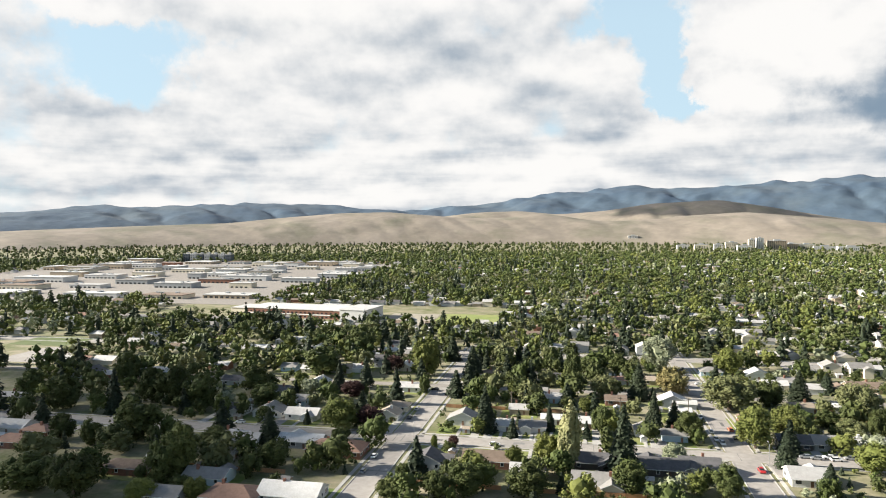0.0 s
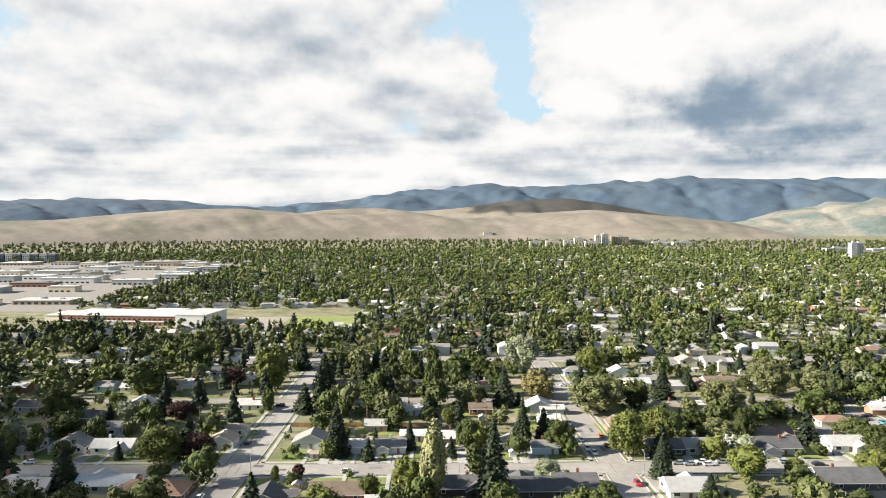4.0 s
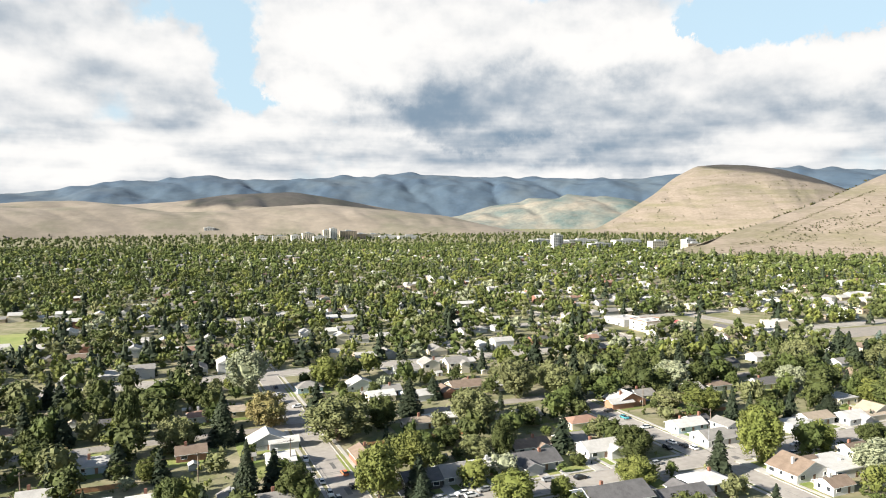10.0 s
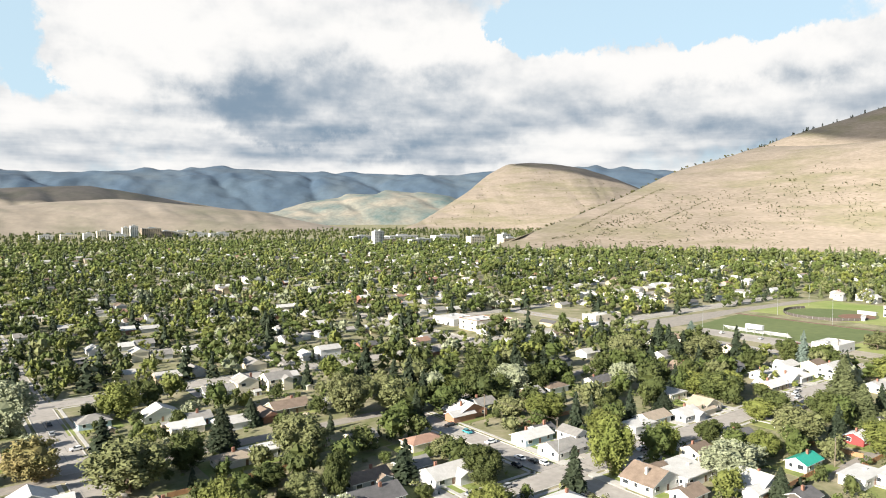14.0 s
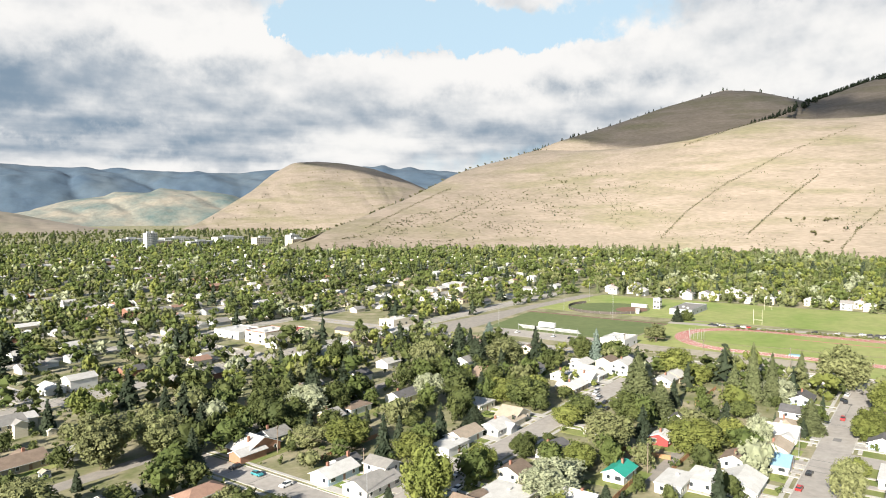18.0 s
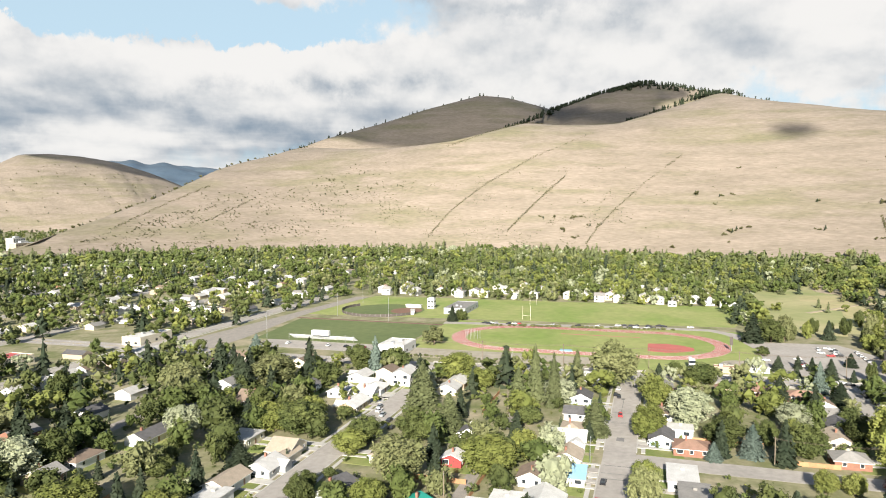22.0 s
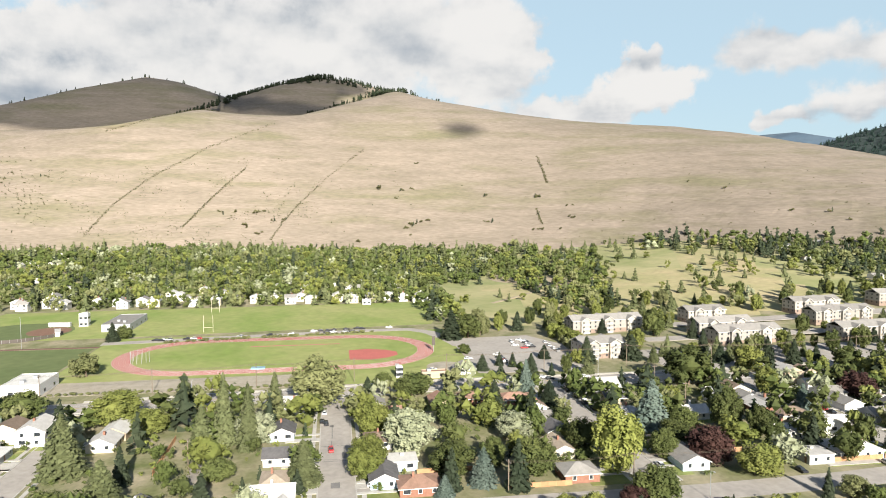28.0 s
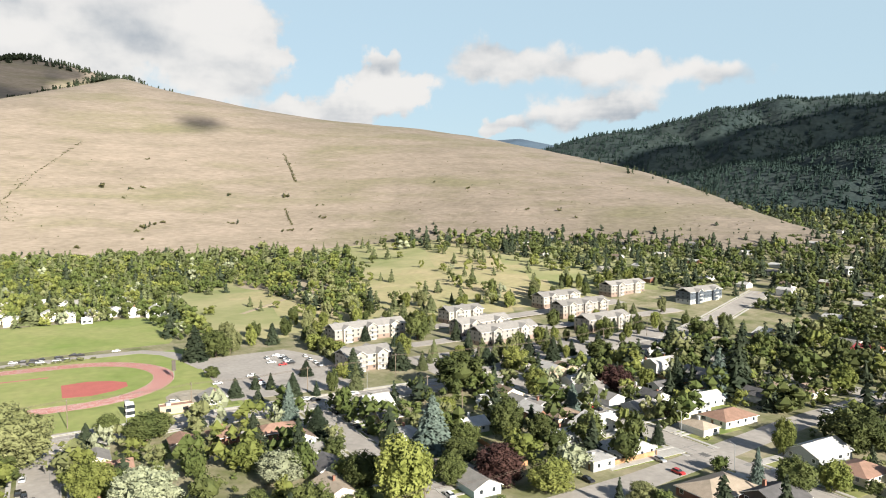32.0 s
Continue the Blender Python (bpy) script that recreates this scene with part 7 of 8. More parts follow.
EAST = [(391, 195), (396, 150), (399, 105), (402, 60), (404, 15), (406, -35), (411, -81), (405, -125), (404, -170), (412, -215), (424, -262)]
for p in EAST:
    utility_pole(*p, rot=0.0)
cable_run(EAST, 10.9, (-1.15, -0.5, 0.5, 1.15))
WEST = [(371, -77), (340, -76), (305, -77)]
for p in WEST:
    utility_pole(*p, 10.0, 1.57)
for lst in ([(-160, 215), (-160, 262), (-160, 310)], [(-90, 215), (-40, 214), (-10, 216)], [(149, 189), (149, 230)], [(266, 19), (266, -20), (266, -60)], [(300, 116), (335, 116)], [(206, 116), (236, 117)], [(40, 118), (85, 118)]):
    for p in lst:
        utility_pole(*p, 10.0, 0.3)
    if len(lst) > 1:
        cable_run(lst, 9.4, (-0.5, 0.5), 0.03)


def street_lamp(x, y, rot=0.0, h=8.5):
    r = thing("street_lamp", "grey metal street lamp with curved arm", "street lamp", x, y, "street lamps", rot)
    rod(r, "pole", (0, 0, -0.2), (0, 0, h), 0.1, METAL)
    rod(r, "arm", (0, 0, h - 0.1), (1.9, 0, h + 0.35), 0.06, METAL)
    block(r, "lamp_head", 1.6, -0.17, h + 0.25, 2.4, 0.17, h + 0.42, METAL)


for x, y, a in ((250, -122, 0.0), (252, -37, 3.1), (-124, 159, 1.6), (10, 158, 1.6), (10, 260, 0), (-124, 255, 0), (136, 176, 0), (398, 40, 3.1), (397, -60, 3.1), (380, 130, 0), (250, 78, 0), (283, -135, 1.5)):
    street_lamp(x, y, a)
for x, y in ((413, 297), (509, 250), (525, 300), (600, 310)):
    street_lamp(x, y, 0.5, 18.0)


def fence_meshes():
    return box_mesh("fence_panel", (2.3, 0.06, 1.6), WOOD, 0.1), box_mesh("fence_post", (0.12, 0.12, 1.85), WOOD, 0.0)


PANEL, POST = fence_meshes()


def fence(a, b):
    a, b = Vector((*a, 0)), Vector((*b, 0))
    n = max(1, int((b - a).length // 2.4))
    r = tagged(new("fence"), "orange-brown wooden board fence between gardens", "fence", "garden fences")
    d = (b - a).normalized()
    r.location = (a.x, a.y, float(ground_z(a.x, a.y)))
    r.rotation_euler = (0, 0, math.atan2(d.y, d.x))
    for i in range(n + 1):
        part("post", POST, None, r).location = (i * 2.4, 0, 0)
        if i < n:
            part("panel", PANEL, None, r).location = (i * 2.4 + 1.2, 0, 0)


for a, b in (((268, 18), (268, -2)), ((272, -86), (272, -111)), ((272, -111), (284, -113)), ((160, 116), (196, 117)), ((-120, 117), (-84, 117)), ((-70, 117), (-34, 118)), ((20, 118), (60, 118)), ((-122, 218), (-60, 218)), ((20, 226), (70, 226)),
             ((150, 212), (184, 212)), ((296, 126), (330, 126)), ((210, 110), (246, 109)), ((284, 20), (284, 44)), ((300, -66), (340, -66)), ((286, -130 + 62), (286, -50)), ((-200, 118), (-160, 118)), ((310, -190), (350, -190)), ((98, 168 - 50), (120, 118)), ((222, 140), (222, 112))):
    fence(a, b)


# ---- the wider town ----
NEAR = np.array([(r[0], r[1], max(r[2], r[3]) / 2 + 1.5) for r in HOUSES])
NEAR_TREES = np.array([(r[0], r[1], r[3]) for r in TREES])
# open ground: x0, y0, x1, y1
OPEN = [(396, -62, 552, 345), (520, 0, 665, 345), (396, -420, 575, -60), (-500, 480, -128, 620), (-1050, 600, -420, 1300), (575, -110, 770, -20), (250, 380, 420, 450), (-520, 270, -400, 370)]


def along(p, line, d):
    """Which points lie within d of a line of points."""
    ok = np.zeros(len(p), bool)
    for a, b in zip(line, line[1:]):
        a, b = np.array(a, float), np.array(b, float)
        t = np.clip(((p - a) @ (b - a)) / ((b - a) @ (b - a)), 0, 1)
        ok |= np.linalg.norm(p - (a + t[:, None] * (b - a)), axis=1) < d
    return ok


def free(p, road=4.0, near=True, boxes=True):
    ok = np.ones(len(p), bool)
    for x, w, a, b in STREETS_X:
        ok &= (abs(p[:, 0] - x) > w / 2 + road) | (p[:, 1] < a) | (p[:, 1] > b)
    for y, w, a, b in STREETS_Y:
        ok &= (abs(p[:, 1] - y) > w / 2 + road) | (p[:, 0] < a) | (p[:, 0] > b)
    ok &= ~along(p, ARTERIAL, 8 + road) & ~along(p, WINDING[0], 6 + road)
    if boxes:
        for x0, y0, x1, y1 in OPEN:
            ok &= ~((p[:, 0] > x0) & (p[:, 0] < x1) & (p[:, 1] > y0) & (p[:, 1] < y1))
    p = p[ok]
    if near and len(p):
        d = np.linalg.norm(p[:, None] - NEAR[None, :, :2], axis=2)
        dt = np.linalg.norm(p[:, None] - NEAR_TREES[None, :, :2], axis=2)
        p = p[(d > NEAR[None, :, 2] + 1.0).all(1) & (dt > NEAR_TREES[None, :, 2] + 0.4).all(1)]
    return p


def ring(r0, r1, a0, a1, n):
    r = np.sqrt(rng.uniform(r0 * r0, r1 * r1, n))
    a = np.radians(rng.uniform(a0, a1, n))
    return np.stack([CX + r * np.sin(a), CY + r * np.cos(a)], 1)


def thin(p, d):
    """Drops points closer than d to an earlier one."""
    cell, keep = {}, []
    for i, (x, y) in enumerate(p):
        c = (int(x // d), int(y // d))
        if all((p[j][0] - x) ** 2 + (p[j][1] - y) ** 2 > d * d for u in (-1, 0, 1) for v in (-1, 0, 1) for j in cell.get((c[0] + u, c[1] + v), ())):
            cell.setdefault(c, []).append(i)
            keep.append(i)
    return p[keep]


def far_house_rows(r0, r1, a0, a1):
    """Lots along a grid of streets continued into the distance."""
    out = []
    for sy in np.arange(167 - 97 * 8, 1800, 97.0):
        for side in (-1, 1):
            for x in np.arange(-1100, 1500, 15.5):
                y = sy + side * rng.uniform(15, 24)
                q = x + rng.uniform(-3, 3)
                r, a = math.hypot(q - CX, y - CY), math.degrees(math.atan2(q - CX, y - CY))
                if r0 < r < r1 and a0 < a < a1 and rng.random() < 0.92:
                    out.append((q, y))
    return np.array(out)


def joined_houses(name, pts, label):
    """Far houses: walls and gabled roofs joined."""
    V, Fc, M, k = [], [], [], 0
    for x, y in pts:
        w, d, h = rng.uniform(9, 15), rng.uniform(7, 10), rng.choice((2.9, 3.1, 5.4), p=(0.45, 0.4, 0.15))
        if rng.random() < 0.35:
            w, d = d, w
        z = float(ground_z(x, y))
        rz = min(w, d) * 0.24
        o = 0.5
        if w >= d:
            rid = [(-w / 2 - o, 0), (w / 2 + o, 0)]
        else:
            rid = [(0, -d / 2 - o), (0, d / 2 + o)]
        v = [(sx * w / 2, sy * d / 2, zz) for zz in (-0.3, h) for sx, sy in ((-1, -1), (1, -1), (1, 1), (-1, 1))]
        a, b = w / 2 + o, d / 2 + o
        rv = [(-a, -b, h - 0.1), (a, -b, h - 0.1), (a, b, h - 0.1), (-a, b, h - 0.1), (*rid[0], h + rz), (*rid[1], h + rz)]
        wf = [(0, 1, 5), (0, 5, 4), (1, 2, 6), (1, 6, 5), (2, 3, 7), (2, 7, 6), (3, 0, 4), (3, 4, 7)]
        if w >= d:
            rf = [(0, 1, 5), (0, 5, 4), (2, 3, 4), (2, 4, 5)]
            gf = [(1, 2, 5), (3, 0, 4)]
        else:
            rf = [(1, 2, 5), (1, 5, 4), (3, 0, 4), (3, 4, 5)]
            gf = [(0, 1, 4), (2, 3, 5)]
        wm, rm = int(rng.choice(5, p=(0.5, 0.15, 0.15, 0.1, 0.1))), 5 + int(rng.choice(6, p=(0.36, 0.24, 0.08, 0.12, 0.15, 0.05)))
        V += [np.array(v) + (x, y, z), np.array(rv) + (x, y, z)]
        Fc += [np.array(wf) + k, np.array(rf) + k + 8, np.array(gf) + k + 8]
        M += [wm] * 8 + [rm] * 4 + [wm] * 2
        k += 14
    mats = [WALLS[c] for c in "wcgtb"] + [ROOFS[c] for c in "lgkbwr"]
    ob = mesh_np(name, np.concatenate(V), np.concatenate(Fc), mats, M)
    return tagged(ob, label, "houses", kind="stuff")


def joined_trees(name, pts, size, label, detail=2, conif=0.22, kinds="DGSLWC", p=(0.30, 0.36, 0.04, 0.19, 0.11)):
    """Far trees joined: leaf sprays round a few lumps each."""
    V, Fc, M, k = [], [], [], 0
    protos = {}
    for c in (0, 1):
        protos[c] = []
        for i in range(6):
            r = np.random.default_rng(900 + i + 20 * c)
            if c:
                protos[c].append(crown_cone(r, 16, 18, 0.075, w=0.27) if detail > 2 else crown_cone(r, 9, 9, 0.12, w=0.28, rings=((1.0, 1.0),)) if detail > 1 else crown_cone(r, 5, 6, 0.17, w=0.28, rings=((1.0, 1.0),)))
            elif detail > 2:
                protos[c].append(crown_round(r, 20, 26, 0.038, w=0.45, low=0.02, core=0.68, body=OCTA, lobe=0.34, heart=0.5))
            elif detail > 1.6:
                protos[c].append(crown_round(r, 11, 9, 0.054, w=0.48, low=0.0, core=0.78, body=OCTA, lobe=0.36, loose=0.4))
            elif detail > 1:
                protos[c].append(crown_round(r, 6, 9, 0.085, w=0.50, low=0.0, core=0.72, body=OCTA, lobe=0.42, loose=0.4))
            else:
                protos[c].append(crown_round(r, 4, 4, 0.085, w=0.52, low=0.0, core=0.95, body=OCTA, lobe=0.46, loose=0.3))
    for (x, y), s in zip(pts, size):
        z = float(ground_z(x, y))
        c = int(rng.random() < conif)
        v, f = protos[c][int(rng.integers(6))]
        a = rng.uniform(0, 6.28)
        ca, sa = math.cos(a), math.sin(a)
        q = rng.uniform(0.85, 1.25) * s
        hh = s * (rng.uniform(0.95, 1.35) if c else rng.uniform(0.85, 1.15))
        V.append(np.stack([(v[:, 0] * ca - v[:, 1] * sa) * q + x, (v[:, 0] * sa + v[:, 1] * ca) * q + y, v[:, 2] * hh + z - 0.02 * s], 1))
        Fc.append(f + k)
        M.append(np.full(len(f), 5 if c else int(rng.choice(5, p=p))))
        k += len(v)
    ob = mesh_np(name, np.concatenate(V), np.concatenate(Fc), [LEAVES[c] for c in kinds], np.concatenate(M))
    return tagged(ob, label, "trees", kind="stuff")


# houses that fill the rows between those above
near_lots = far_house_rows(150, 350, -62, 150)
near_lots = near_lots[near_lots[:, 0] < 368]
near_lots = thin(free(near_lots, 8.0), 13.0)
near_lots = near_lots[rng.random(len(near_lots)) > np.where(near_lots[:, 0] < 200, 0.45, 0.15)]
for x, y in near_lots[:60]:
    w, d = rng.uniform(9, 14), rng.uniform(7.5, 9.5)
    house(x, y, round(w, 1), round(d, 1), rng.choice(list("glkbwt")), rng.choice(list("wwwcgtl")), rng.choice(list("ggh")), 1, plain=True)
    yard(x, y, w, d)
far_lots = far_house_rows(350, 1500, -60, 150)
far_lots = far_lots[(far_lots[:, 0] < 372) | (far_lots[:, 1] > 380)]
far_lots = free(far_lots, 6.0)
dist = np.hypot(far_lots[:, 0] - CX, far_lots[:, 1] - CY)
far_lots = far_lots[rng.random(len(far_lots)) > 0.22 + np.clip((dist - 680) / 700, 0, 0.35)]
if len(near_lots) > 60:
    joined_houses("houses_near", near_lots[60:], "small pale houses between garden trees")
joined_houses("houses_far", far_lots, "rows of small far houses among trees")
HOUSE_SPOTS = np.concatenate([far_lots, near_lots])


def off_houses(p, d=7.0):
    if not len(HOUSE_SPOTS):
        return p
    cell = {}
    for x, y in HOUSE_SPOTS:
        cell.setdefault((int(x // 20), int(y // 20)), []).append((x, y))
    keep = [all((x - u) ** 2 + (y - v) ** 2 > d * d for i in (-1, 0, 1) for j in (-1, 0, 1) for u, v in cell.get((int(x // 20) + i, int(y // 20) + j), ())) for x, y in p]
    return p[np.array(keep)]


def open_kerbs(p):
    """Most tall trees stand off the south side of the cross streets and the west side of the eastern ones."""
    ok = np.ones(len(p), bool)
    for y, w, a, b in STREETS_Y:
        ok &= ~((p[:, 0] > a) & (p[:, 0] < b) & (p[:, 1] < y) & (p[:, 1] > y - w / 2 - 24))
    for x, w, a, b in STREETS_X:
        ok &= ~((p[:, 1] > a) & (p[:, 1] < b) & (abs(p[:, 0] - x) < w / 2 + 8))
    ok &= ~along(p, [(x - 9, y) for x, y in WINDING[0]], 16)
    return p[ok | (rng.random(len(p)) < 0.15)]


# young trees and shrubs between the houses
q = thin(free(ring(60, 420, -62, 150, 5200), 3.0), 4.5)
q = q[(q[:, 0] < 380)]
small = rng.uniform(1.2, 4.6, len(q))
joined_trees("shrubs", q, small, "shrubs and young trees in the gardens", 1.5, 0.1)
def street_rows(r0, r1):
    """Trees along the kerbs, their crowns over the road's edge."""
    p = [(x + s * (w / 2 + rng.uniform(1.4, 3.4)), y + rng.uniform(-2, 2)) for x, w, a, b in STREETS_X for s in (-1, 1) for y in np.arange(a, b, 8.5) if rng.random() < 0.6]
    p += [(x, y + s * (w / 2 + rng.uniform(2.6, 4.5))) for y, w, a, b in STREETS_Y for s in (-1, 1) for x in np.arange(a, b, 11.5) + rng.uniform(-3, 3) if rng.random() < 0.6]
    p = np.array(p)
    r = np.hypot(p[:, 0] - CX, p[:, 1] - CY)
    return free(p[(r > r0) & (r < r1)], 1.2)


q = thin(open_kerbs(off_houses(free(ring(50, 330, -75, 150, 5200), 3.0), 8.0)), 11.0)
q = q[(q[:, 0] < 380)]
joined_trees("trees_garden", q, 5.0 + 10.0 * rng.random(len(q)) ** 1.5, "leafy trees and conifers in the gardens", 3, 0.2, p=(0.48, 0.30, 0.03, 0.11, 0.08))
# taller groves
q = np.concatenate([np.stack([rng.uniform(a, c, n), rng.uniform(b, d, n)], 1) for n, a, b, c, d in ((150, 125, 240, 225, 300), (110, -135, 225, -40, 345), (50, 240, 205, 335, 260), (30, -330, 90, -150, 250))])
q = thin(off_houses(free(q, 1.5), 6.5), 9.5)
joined_trees("trees_grove", q, rng.uniform(10, 17, len(q)), "tall dark leafy trees and conifers in groves", 3, 0.3, p=(0.55, 0.20, 0.05, 0.02, 0.18))
def clearings(p, share):
    """The blocks east of the long avenue have fewer trees."""
    a, r = np.degrees(np.arctan2(p[:, 0] - CX, p[:, 1] - CY)), np.hypot(p[:, 0] - CX, p[:, 1] - CY)
    k = share * np.clip((a - 2) / 14, 0, 1) * np.clip((84 - a) / 12, 0, 1) * np.clip((980 - r) / 250, 0, 1)
    return p[rng.random(len(p)) > k + 0.25 * (lump(p[:, 0], p[:, 1], 45.0, 9.0) > 0.12)]


q = clearings(thin(np.concatenate([street_rows(330, 560), off_houses(free(ring(330, 560, -62, 150, 7200), 2.0), 7.5)]), 8.6), 0.24)
q = q[(q[:, 0] < 380) | (q[:, 1] > 360)]
joined_trees("trees_near", q, rng.uniform(8.5, 17, len(q)), "leafy trees and conifers between houses", 2)
q = clearings(thin(np.concatenate([street_rows(540, 1000), off_houses(free(ring(540, 1000, -62, 108, 11000), 0.3, False), 6.5)]), 8.8), 0.32)
joined_trees("trees_mid", q, rng.uniform(8.5, 17, len(q)), "dense tree canopy over the town", 2, 0.15, p=(0.28, 0.40, 0.04, 0.18, 0.10))
q = thin(off_houses(free(ring(1000, 1750, -62, 100, 22000), 0.0, False), 5.5), 10.5)
joined_trees("trees_far", q, rng.uniform(9, 16, len(q)), "far tree canopy over the town", 1, 0.07, p=(0.32, 0.46, 0.04, 0.12, 0.06))
q = thin(free(ring(1700, 2620, -62, 66, 16000), 0.0, False), 22.0)
joined_trees("trees_farthest", q, rng.uniform(9, 14, len(q)), "far tree canopy at the foot of the hills", 1, 0.07, p=(0.32, 0.46, 0.04, 0.12, 0.06))


# ---- woods, golf course and hill scrub ----


def region(n, x0, y0, x1, y1, d):
    p = np.stack([rng.uniform(x0, x1, n), rng.uniform(y0, y1, n)], 1)
    return thin(p, d)


# behind the playing field, with white houses among the trees
q = region(1200, 655, -20, 800, 330, 8.2)
white = np.concatenate([np.stack([rng.uniform(666, 684, 90), rng.uniform(-5, 325, 90)], 1), np.stack([rng.uniform(690, 770, 80), rng.uniform(10, 315, 80)], 1)])
white = thin(white, 13.5)[:48]
for i, (x, y) in enumerate(white):
    house(x, y, 10, 9, "lgw"[i % 3], "wwc"[i % 3], "g", 2, "white houses behind the field", plain="far")
near = q[:, None] - white[None]
# the front of each white house looks over the field
q = q[((np.linalg.norm(near, axis=2) > 7.5) & ~((abs(near[:, :, 1]) < 7) & (near[:, :, 0] < 0) & (near[:, :, 0] > -9) & (rng.random(len(q)) < 0.75)[:, None] & (white[None, :, 0] < 676))).all(1)]
joined_trees("trees_field_edge", q, rng.uniform(8, 16, len(q)), "conifers and leafy trees behind the field", 2, 0.45, kinds="DLSYWE", p=(0.34, 0.34, 0.06, 0.06, 0.20))
q = region(500, 785, -60, 1230, 420, 15)
joined_trees("trees_hill_foot", q, rng.uniform(9, 17, len(q)), "trees along the foot of the hill", 2, 0.4, kinds="DLSYWE")
q = region(620, 560, -420, 1150, -20, 11)
golf_ok = (lump(q[:, 0], q[:, 1], 55.0, 3.0) > -0.12) & ~((q[:, 0] < 640) & (q[:, 1] > -95))
joined_trees("trees_golf", q[golf_ok], rng.uniform(7, 15, golf_ok.sum()), "scattered trees on the golf course", 2, 0.4, kinds="DLSYWE")
q = np.concatenate([ring(1180, 1330, 40, 84, 420), ring(1040, 1200, 76, 104, 260)])
joined_trees("trees_slope_foot", q, rng.uniform(11, 22, len(q)), "tall conifers and leafy trees at the foot of the slope", 2, 0.5, kinds="DGSLWE")
slab("bare_patch", disc(752, -150, 52, 26), -0.4, 0.10, DIRT_TAN, "bare tan earth patch on the golf course", "bare earth")
slab("bare_patch", disc(805, -118, 40, 20), -0.4, 0.12, DIRT_TAN, "bare tan earth patch on the golf course", "bare earth")
band("road", [(640, -62), (700, -120), (720, -150)], 4, -0.3, 0.14, DIRT_TAN, "narrow dirt track over dry grass", "road")
# round the apartments and car park
q = thin(np.concatenate([region(120, 398, -330, 450, -96, 7), region(110, 545, -420, 600, -80, 8), region(60, 512, -160, 530, -60, 7), region(20, 500, -70, 560, -20, 8), region(26, 472, -330, 484, -110, 9), region(24, 398, -60, 404, -8, 9)]), 6)
APT = np.array([(528, -188, 30), (487, -178, 40), (458, -176, 44), (534, -278, 40), (503, -275, 48), (458, -256, 40), (540, -352, 42), (487, -383, 42), (508, -107, 50), (436, -75, 26)])
ok = np.ones(len(q), bool)
for x, y, L in APT:
    ok &= (abs(q[:, 0] - x) > 11.5) | (abs(q[:, 1] - y) > L / 2 + 4)
q = q[ok & ~along(q, ARTERIAL, 10)]
for x, y in q:
    h = rng.uniform(6, 14)
    tree(x, y, h, h * rng.uniform(0.22, 0.34), rng.choice(list("DLCEEDLW")), "trees round the apartments")
# the canyon mouth: dense woods with houses on the bench
q = thin(ring(540, 1000, 117, 152, 2600), 9.0)
q = q[(q[:, 1] < -395) & ~along(q, ARTERIAL, 12) & ~along(q, WINDING[0], 8)]
hs = thin(ring(520, 1150, 121, 152, 120), 34.0)
hs = hs[(hs[:, 1] < -400) & ~along(hs, ARTERIAL, 18)]
joined_houses("houses_bench", hs, "low houses among trees on the bench")
q = q[(np.linalg.norm(q[:, None] - hs[None], axis=2) > 10).all(1)]
joined_trees("woods_bench", q, rng.uniform(8, 17, len(q)), "dense mixed woods on the bench", 2, 0.4, p=(0.66, 0.18, 0.02, 0.02, 0.12))
q = thin(ring(980, 1500, 112, 154, 4200), 12.0)
joined_trees("woods_canyon", q, rng.uniform(10, 19, len(q)), "dense dark woods at the canyon mouth", 1, 0.55, p=(0.6, 0.18, 0.02, 0.05, 0.15))
q = thin(ring(330, 600, 110, 152, 900), 9.0)
q = free(q[(q[:, 0] < 372) | (q[:, 1] < -400)], 3.0)
joined_trees("trees_south", off_houses(q), rng.uniform(7, 16, len(off_houses(q))), "leafy trees and conifers among southern houses", 2, 0.35, p=(0.62, 0.2, 0.03, 0.02, 0.13))


def slope_trees(name, spots, label, conif=1.0, needles=None):
    V, Fc, M, k = [], [], [], 0
    protos = [crown_cone(np.random.default_rng(70 + i), 4, 4, 0.2, w=0.27, rings=((1.0, 1.0),)) for i in range(4)] + [crown_round(np.random.default_rng(80 + i), 2, 9, 0.16, w=0.6, low=0.0, core=1.1, body=OCTA) for i in range(4)]
    for p, s in spots:
        c = rng.random() < conif
        v, f = protos[int(rng.integers(4)) + (0 if c else 4)]
        V.append(v * s + np.array(p) - (0, 0, 0.04 * s))
        Fc.append(f + k)
        M.append(np.full(len(f), 0 if c else 1))
        k += len(v)
    ob = mesh_np(name, np.concatenate(V), np.concatenate(Fc), [needles or LEAVES["C"], SCRUB], np.concatenate(M))
    return tagged(ob, label, "trees", kind="stuff")


def hill_spot(hl, az, el):
    """Where the line of sight from over the town meets a hillside."""
    lo, hi = 0.0, 1.0
    for i in range(11):
        s = (lo + hi) / 2
        p = on_hill(hl, az, s)
        lo, hi = (lo, s) if math.degrees(math.atan2(p[2] - 86, math.hypot(p[0] - CX, p[1] - CY))) >= el else (s, hi)
    return on_hill(hl, az, hi)


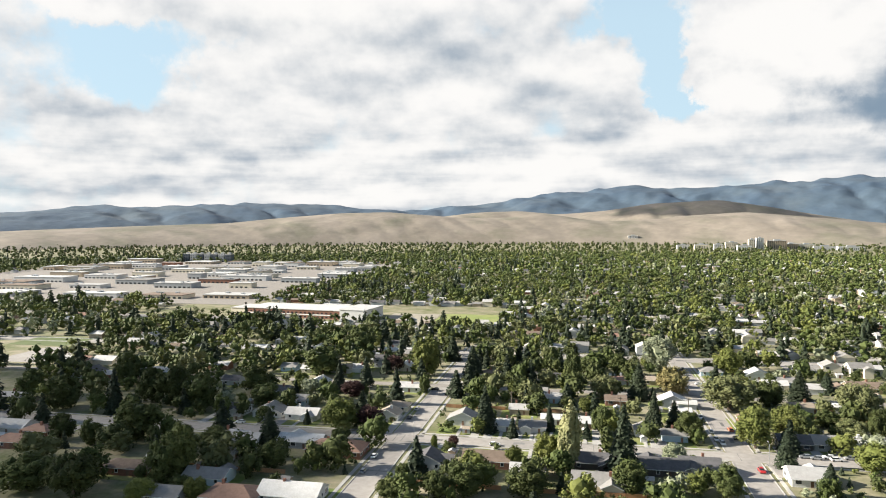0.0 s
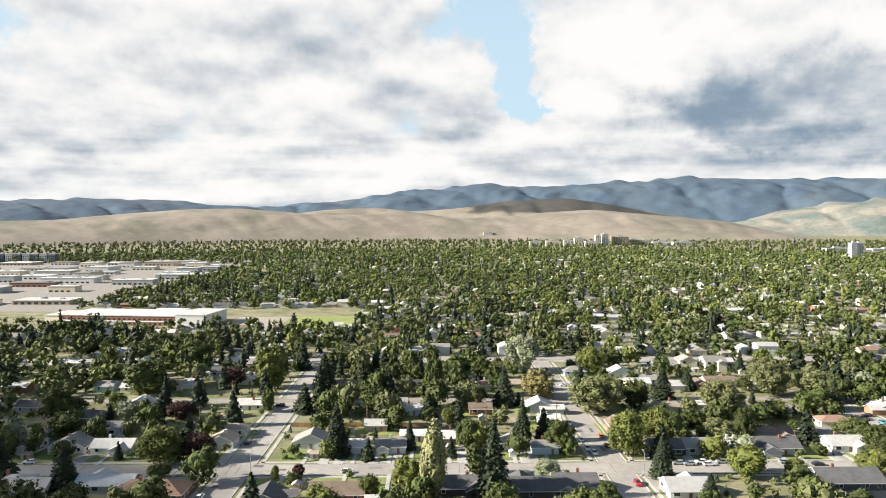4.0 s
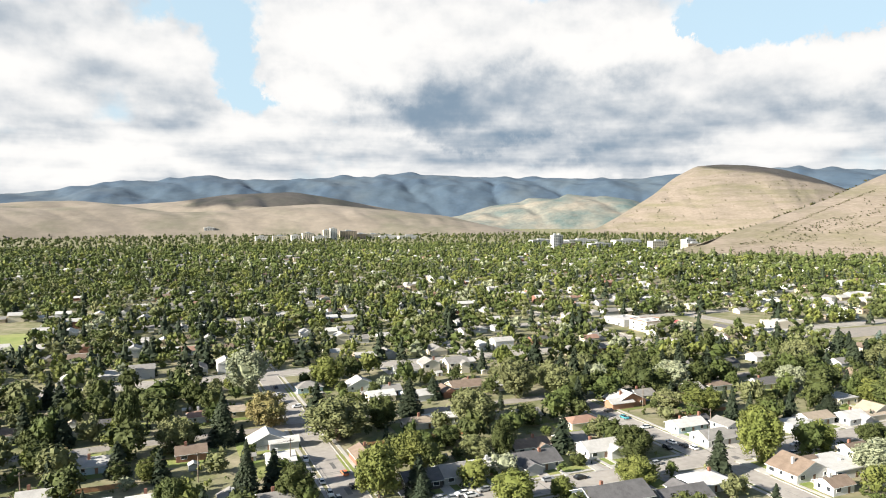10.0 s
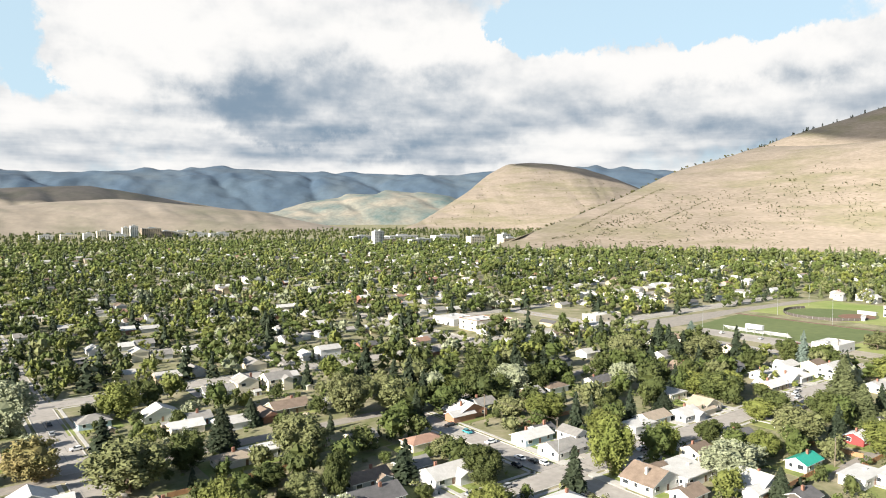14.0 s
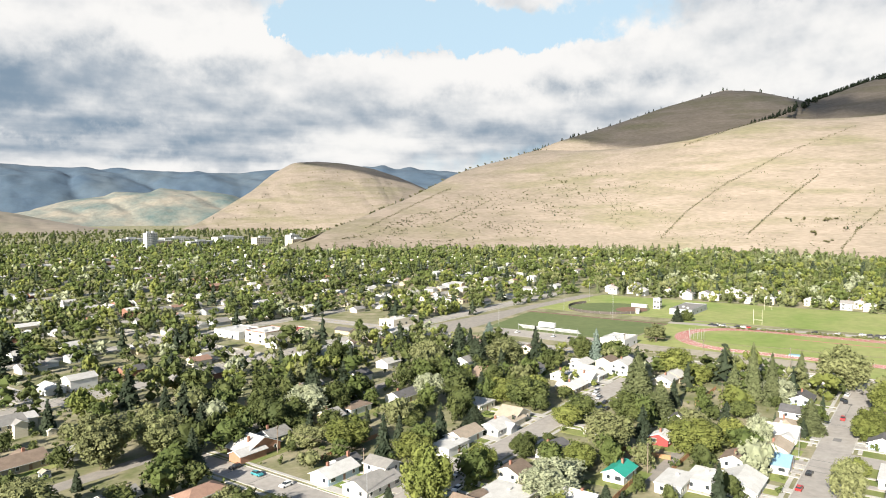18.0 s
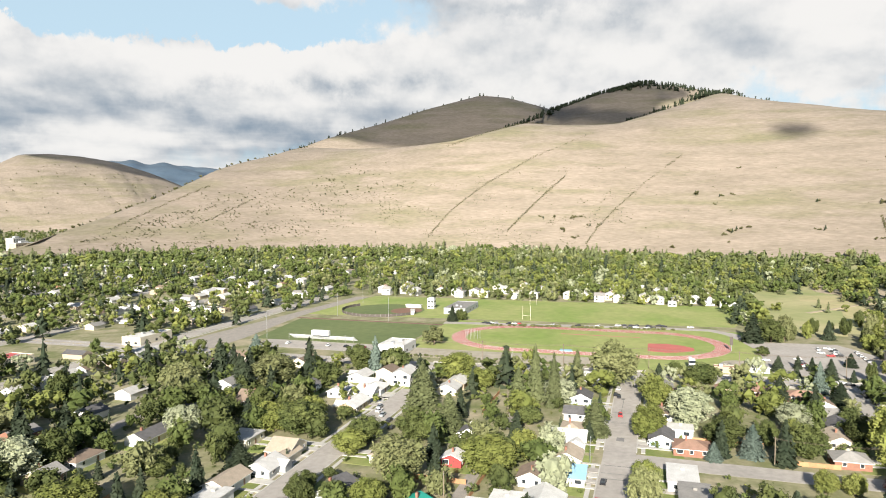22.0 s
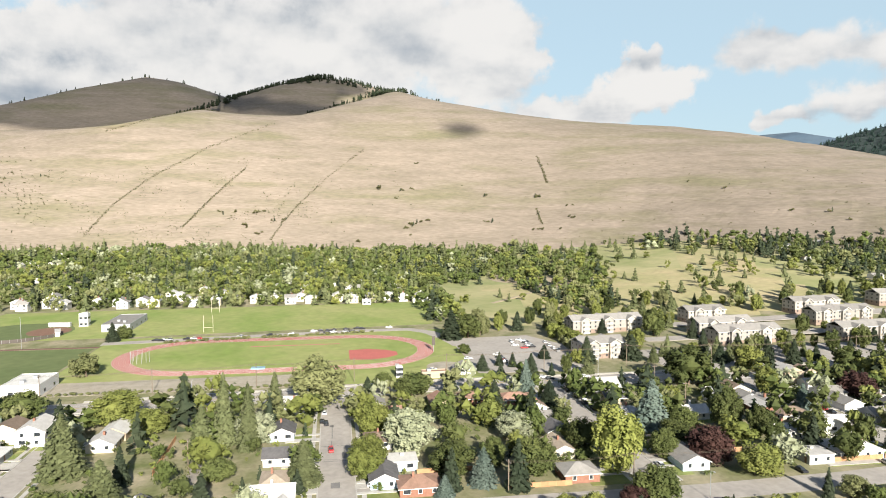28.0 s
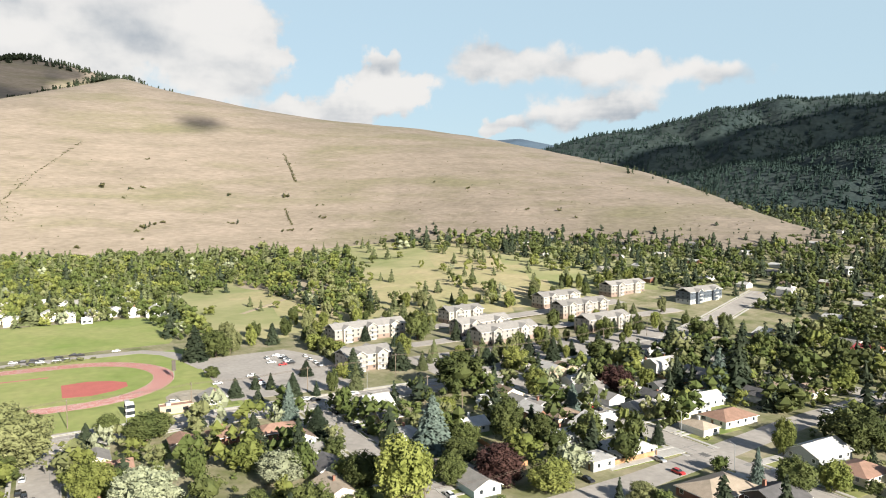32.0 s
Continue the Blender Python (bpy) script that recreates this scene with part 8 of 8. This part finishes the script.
SCRUB = leafy("scrub", (0.070, 0.070, 0.034), (0.11, 0.10, 0.052))
spots = []
for line in GULLIES:
    for (a0, e0), (a1, e1) in zip(line, line[1:]):
        for t in np.linspace(0, 1, 110):
            if rng.random() < (0.8 if a0 < 80 else 0.5):
                spots.append((hill_spot(H_FRONT, a0 + (a1 - a0) * t + rng.normal(0, 0.045), e0 + (e1 - e0) * t + rng.normal(0, 0.04)), rng.uniform(1.2, 3.4)))
for a, e in CLUMPS:
    for i in range(int(rng.integers(1, 4))):
        spots.append((hill_spot(H_FRONT, a + rng.normal(0, 0.15), e + rng.normal(0, 0.04)), rng.uniform(4, 10)))
for a, e in PATCH:
    for i in range(26):
        spots.append((hill_spot(H_FRONT, a + rng.normal(0, 0.9), e + rng.normal(0, 0.3)), rng.uniform(1.8, 5.0)))
for i in range(320):
    spots.append((on_hill(H_FRONT, rng.uniform(66, 138), rng.uniform(0.02, 0.5) ** 1.3), rng.uniform(0.9, 2.8)))
for i in range(6500):
    a, up = 45 + 43 * rng.random() ** 1.2, rng.uniform(0.02, 0.5) ** 1.2
    if noise.noise((a * 0.55, up * 14.0, 2.0)) > 0.12:
        spots.append((on_hill(H_FRONT, a, up), rng.uniform(0.9, 3.2)))
for i in range(90):
    spots.append((on_hill(H_FRONT, rng.uniform(44, 63), rng.uniform(0.93, 1.02)), rng.uniform(3, 10)))
for i in range(160):
    spots.append((on_hill(H_DOME, rng.uniform(36, 54), rng.uniform(0.0, 0.6)), rng.uniform(3, 8)))
for i in range(120):
    spots.append((on_hill(H_FRONT, rng.uniform(44, 66), rng.uniform(0.0, 0.4)), rng.uniform(2, 6)))
slope_trees("scrub", spots, "low scrub and bushes along the gullies", 0.12)
spots = []
for i in range(420):
    spots.append((on_hill(H_MIDDLE, rng.uniform(74, 89), 1.0 - abs(rng.normal(0, 0.05))), rng.uniform(8, 17)))
for i in range(220):
    a = rng.uniform(86, 94.5)
    spots.append((on_hill(H_MIDDLE, a, rng.uniform(0.80, 0.99)), rng.uniform(8, 16)))
for i in range(60):
    spots.append((on_hill(H_FRONT, rng.uniform(93.5, 98), rng.uniform(0.985, 1.06)), rng.uniform(7, 14)))
for i in range(110):
    spots.append((on_hill(H_LEFT, rng.uniform(58, 84), rng.uniform(0.97, 1.05)), rng.uniform(6, 13)))
for i in range(40):
    spots.append((on_hill(H_FRONT, rng.uniform(128, 138), rng.uniform(0.6, 1.0)), rng.uniform(6, 12)))
# bands that run down the spurs
for line, n, wide in ((((2290, 330, 402), (2290, 230, 425), (2230, 150, 445), (2235, 104, 458)), 150, 12), (((1900, 440, 300), (2046, 363, 352), (2255, 346, 395)), 60, 8),
                      (((2030, 130, 318), (2075, 60, 346), (2110, 10, 368), (2163, -44, 398), (2190, -90, 412)), 150, 13), (((2190, -90, 412), (2150, -150, 408)), 25, 10)):
    for i in range(n):
        k = int(rng.integers(len(line) - 1))
        t = rng.random()
        p = np.array(line[k]) * (1 - t) + np.array(line[k + 1]) * t
        spots.append((p + (rng.normal(0, wide), rng.normal(0, wide * 0.6), -3), rng.uniform(9, 18)))
slope_trees("ridge_conifers", spots, "dark conifers along the ridge crests")
spots = []
for i in range(3000):
    spots.append((on_hill(H_LOW, rng.uniform(130, 162), rng.uniform(0.0, 1.0)), rng.uniform(9, 15)))
for i in range(3400):
    spots.append((on_hill(H_FOREST, rng.uniform(120, 162), rng.uniform(0.1, 1.0)), rng.uniform(10, 17)))
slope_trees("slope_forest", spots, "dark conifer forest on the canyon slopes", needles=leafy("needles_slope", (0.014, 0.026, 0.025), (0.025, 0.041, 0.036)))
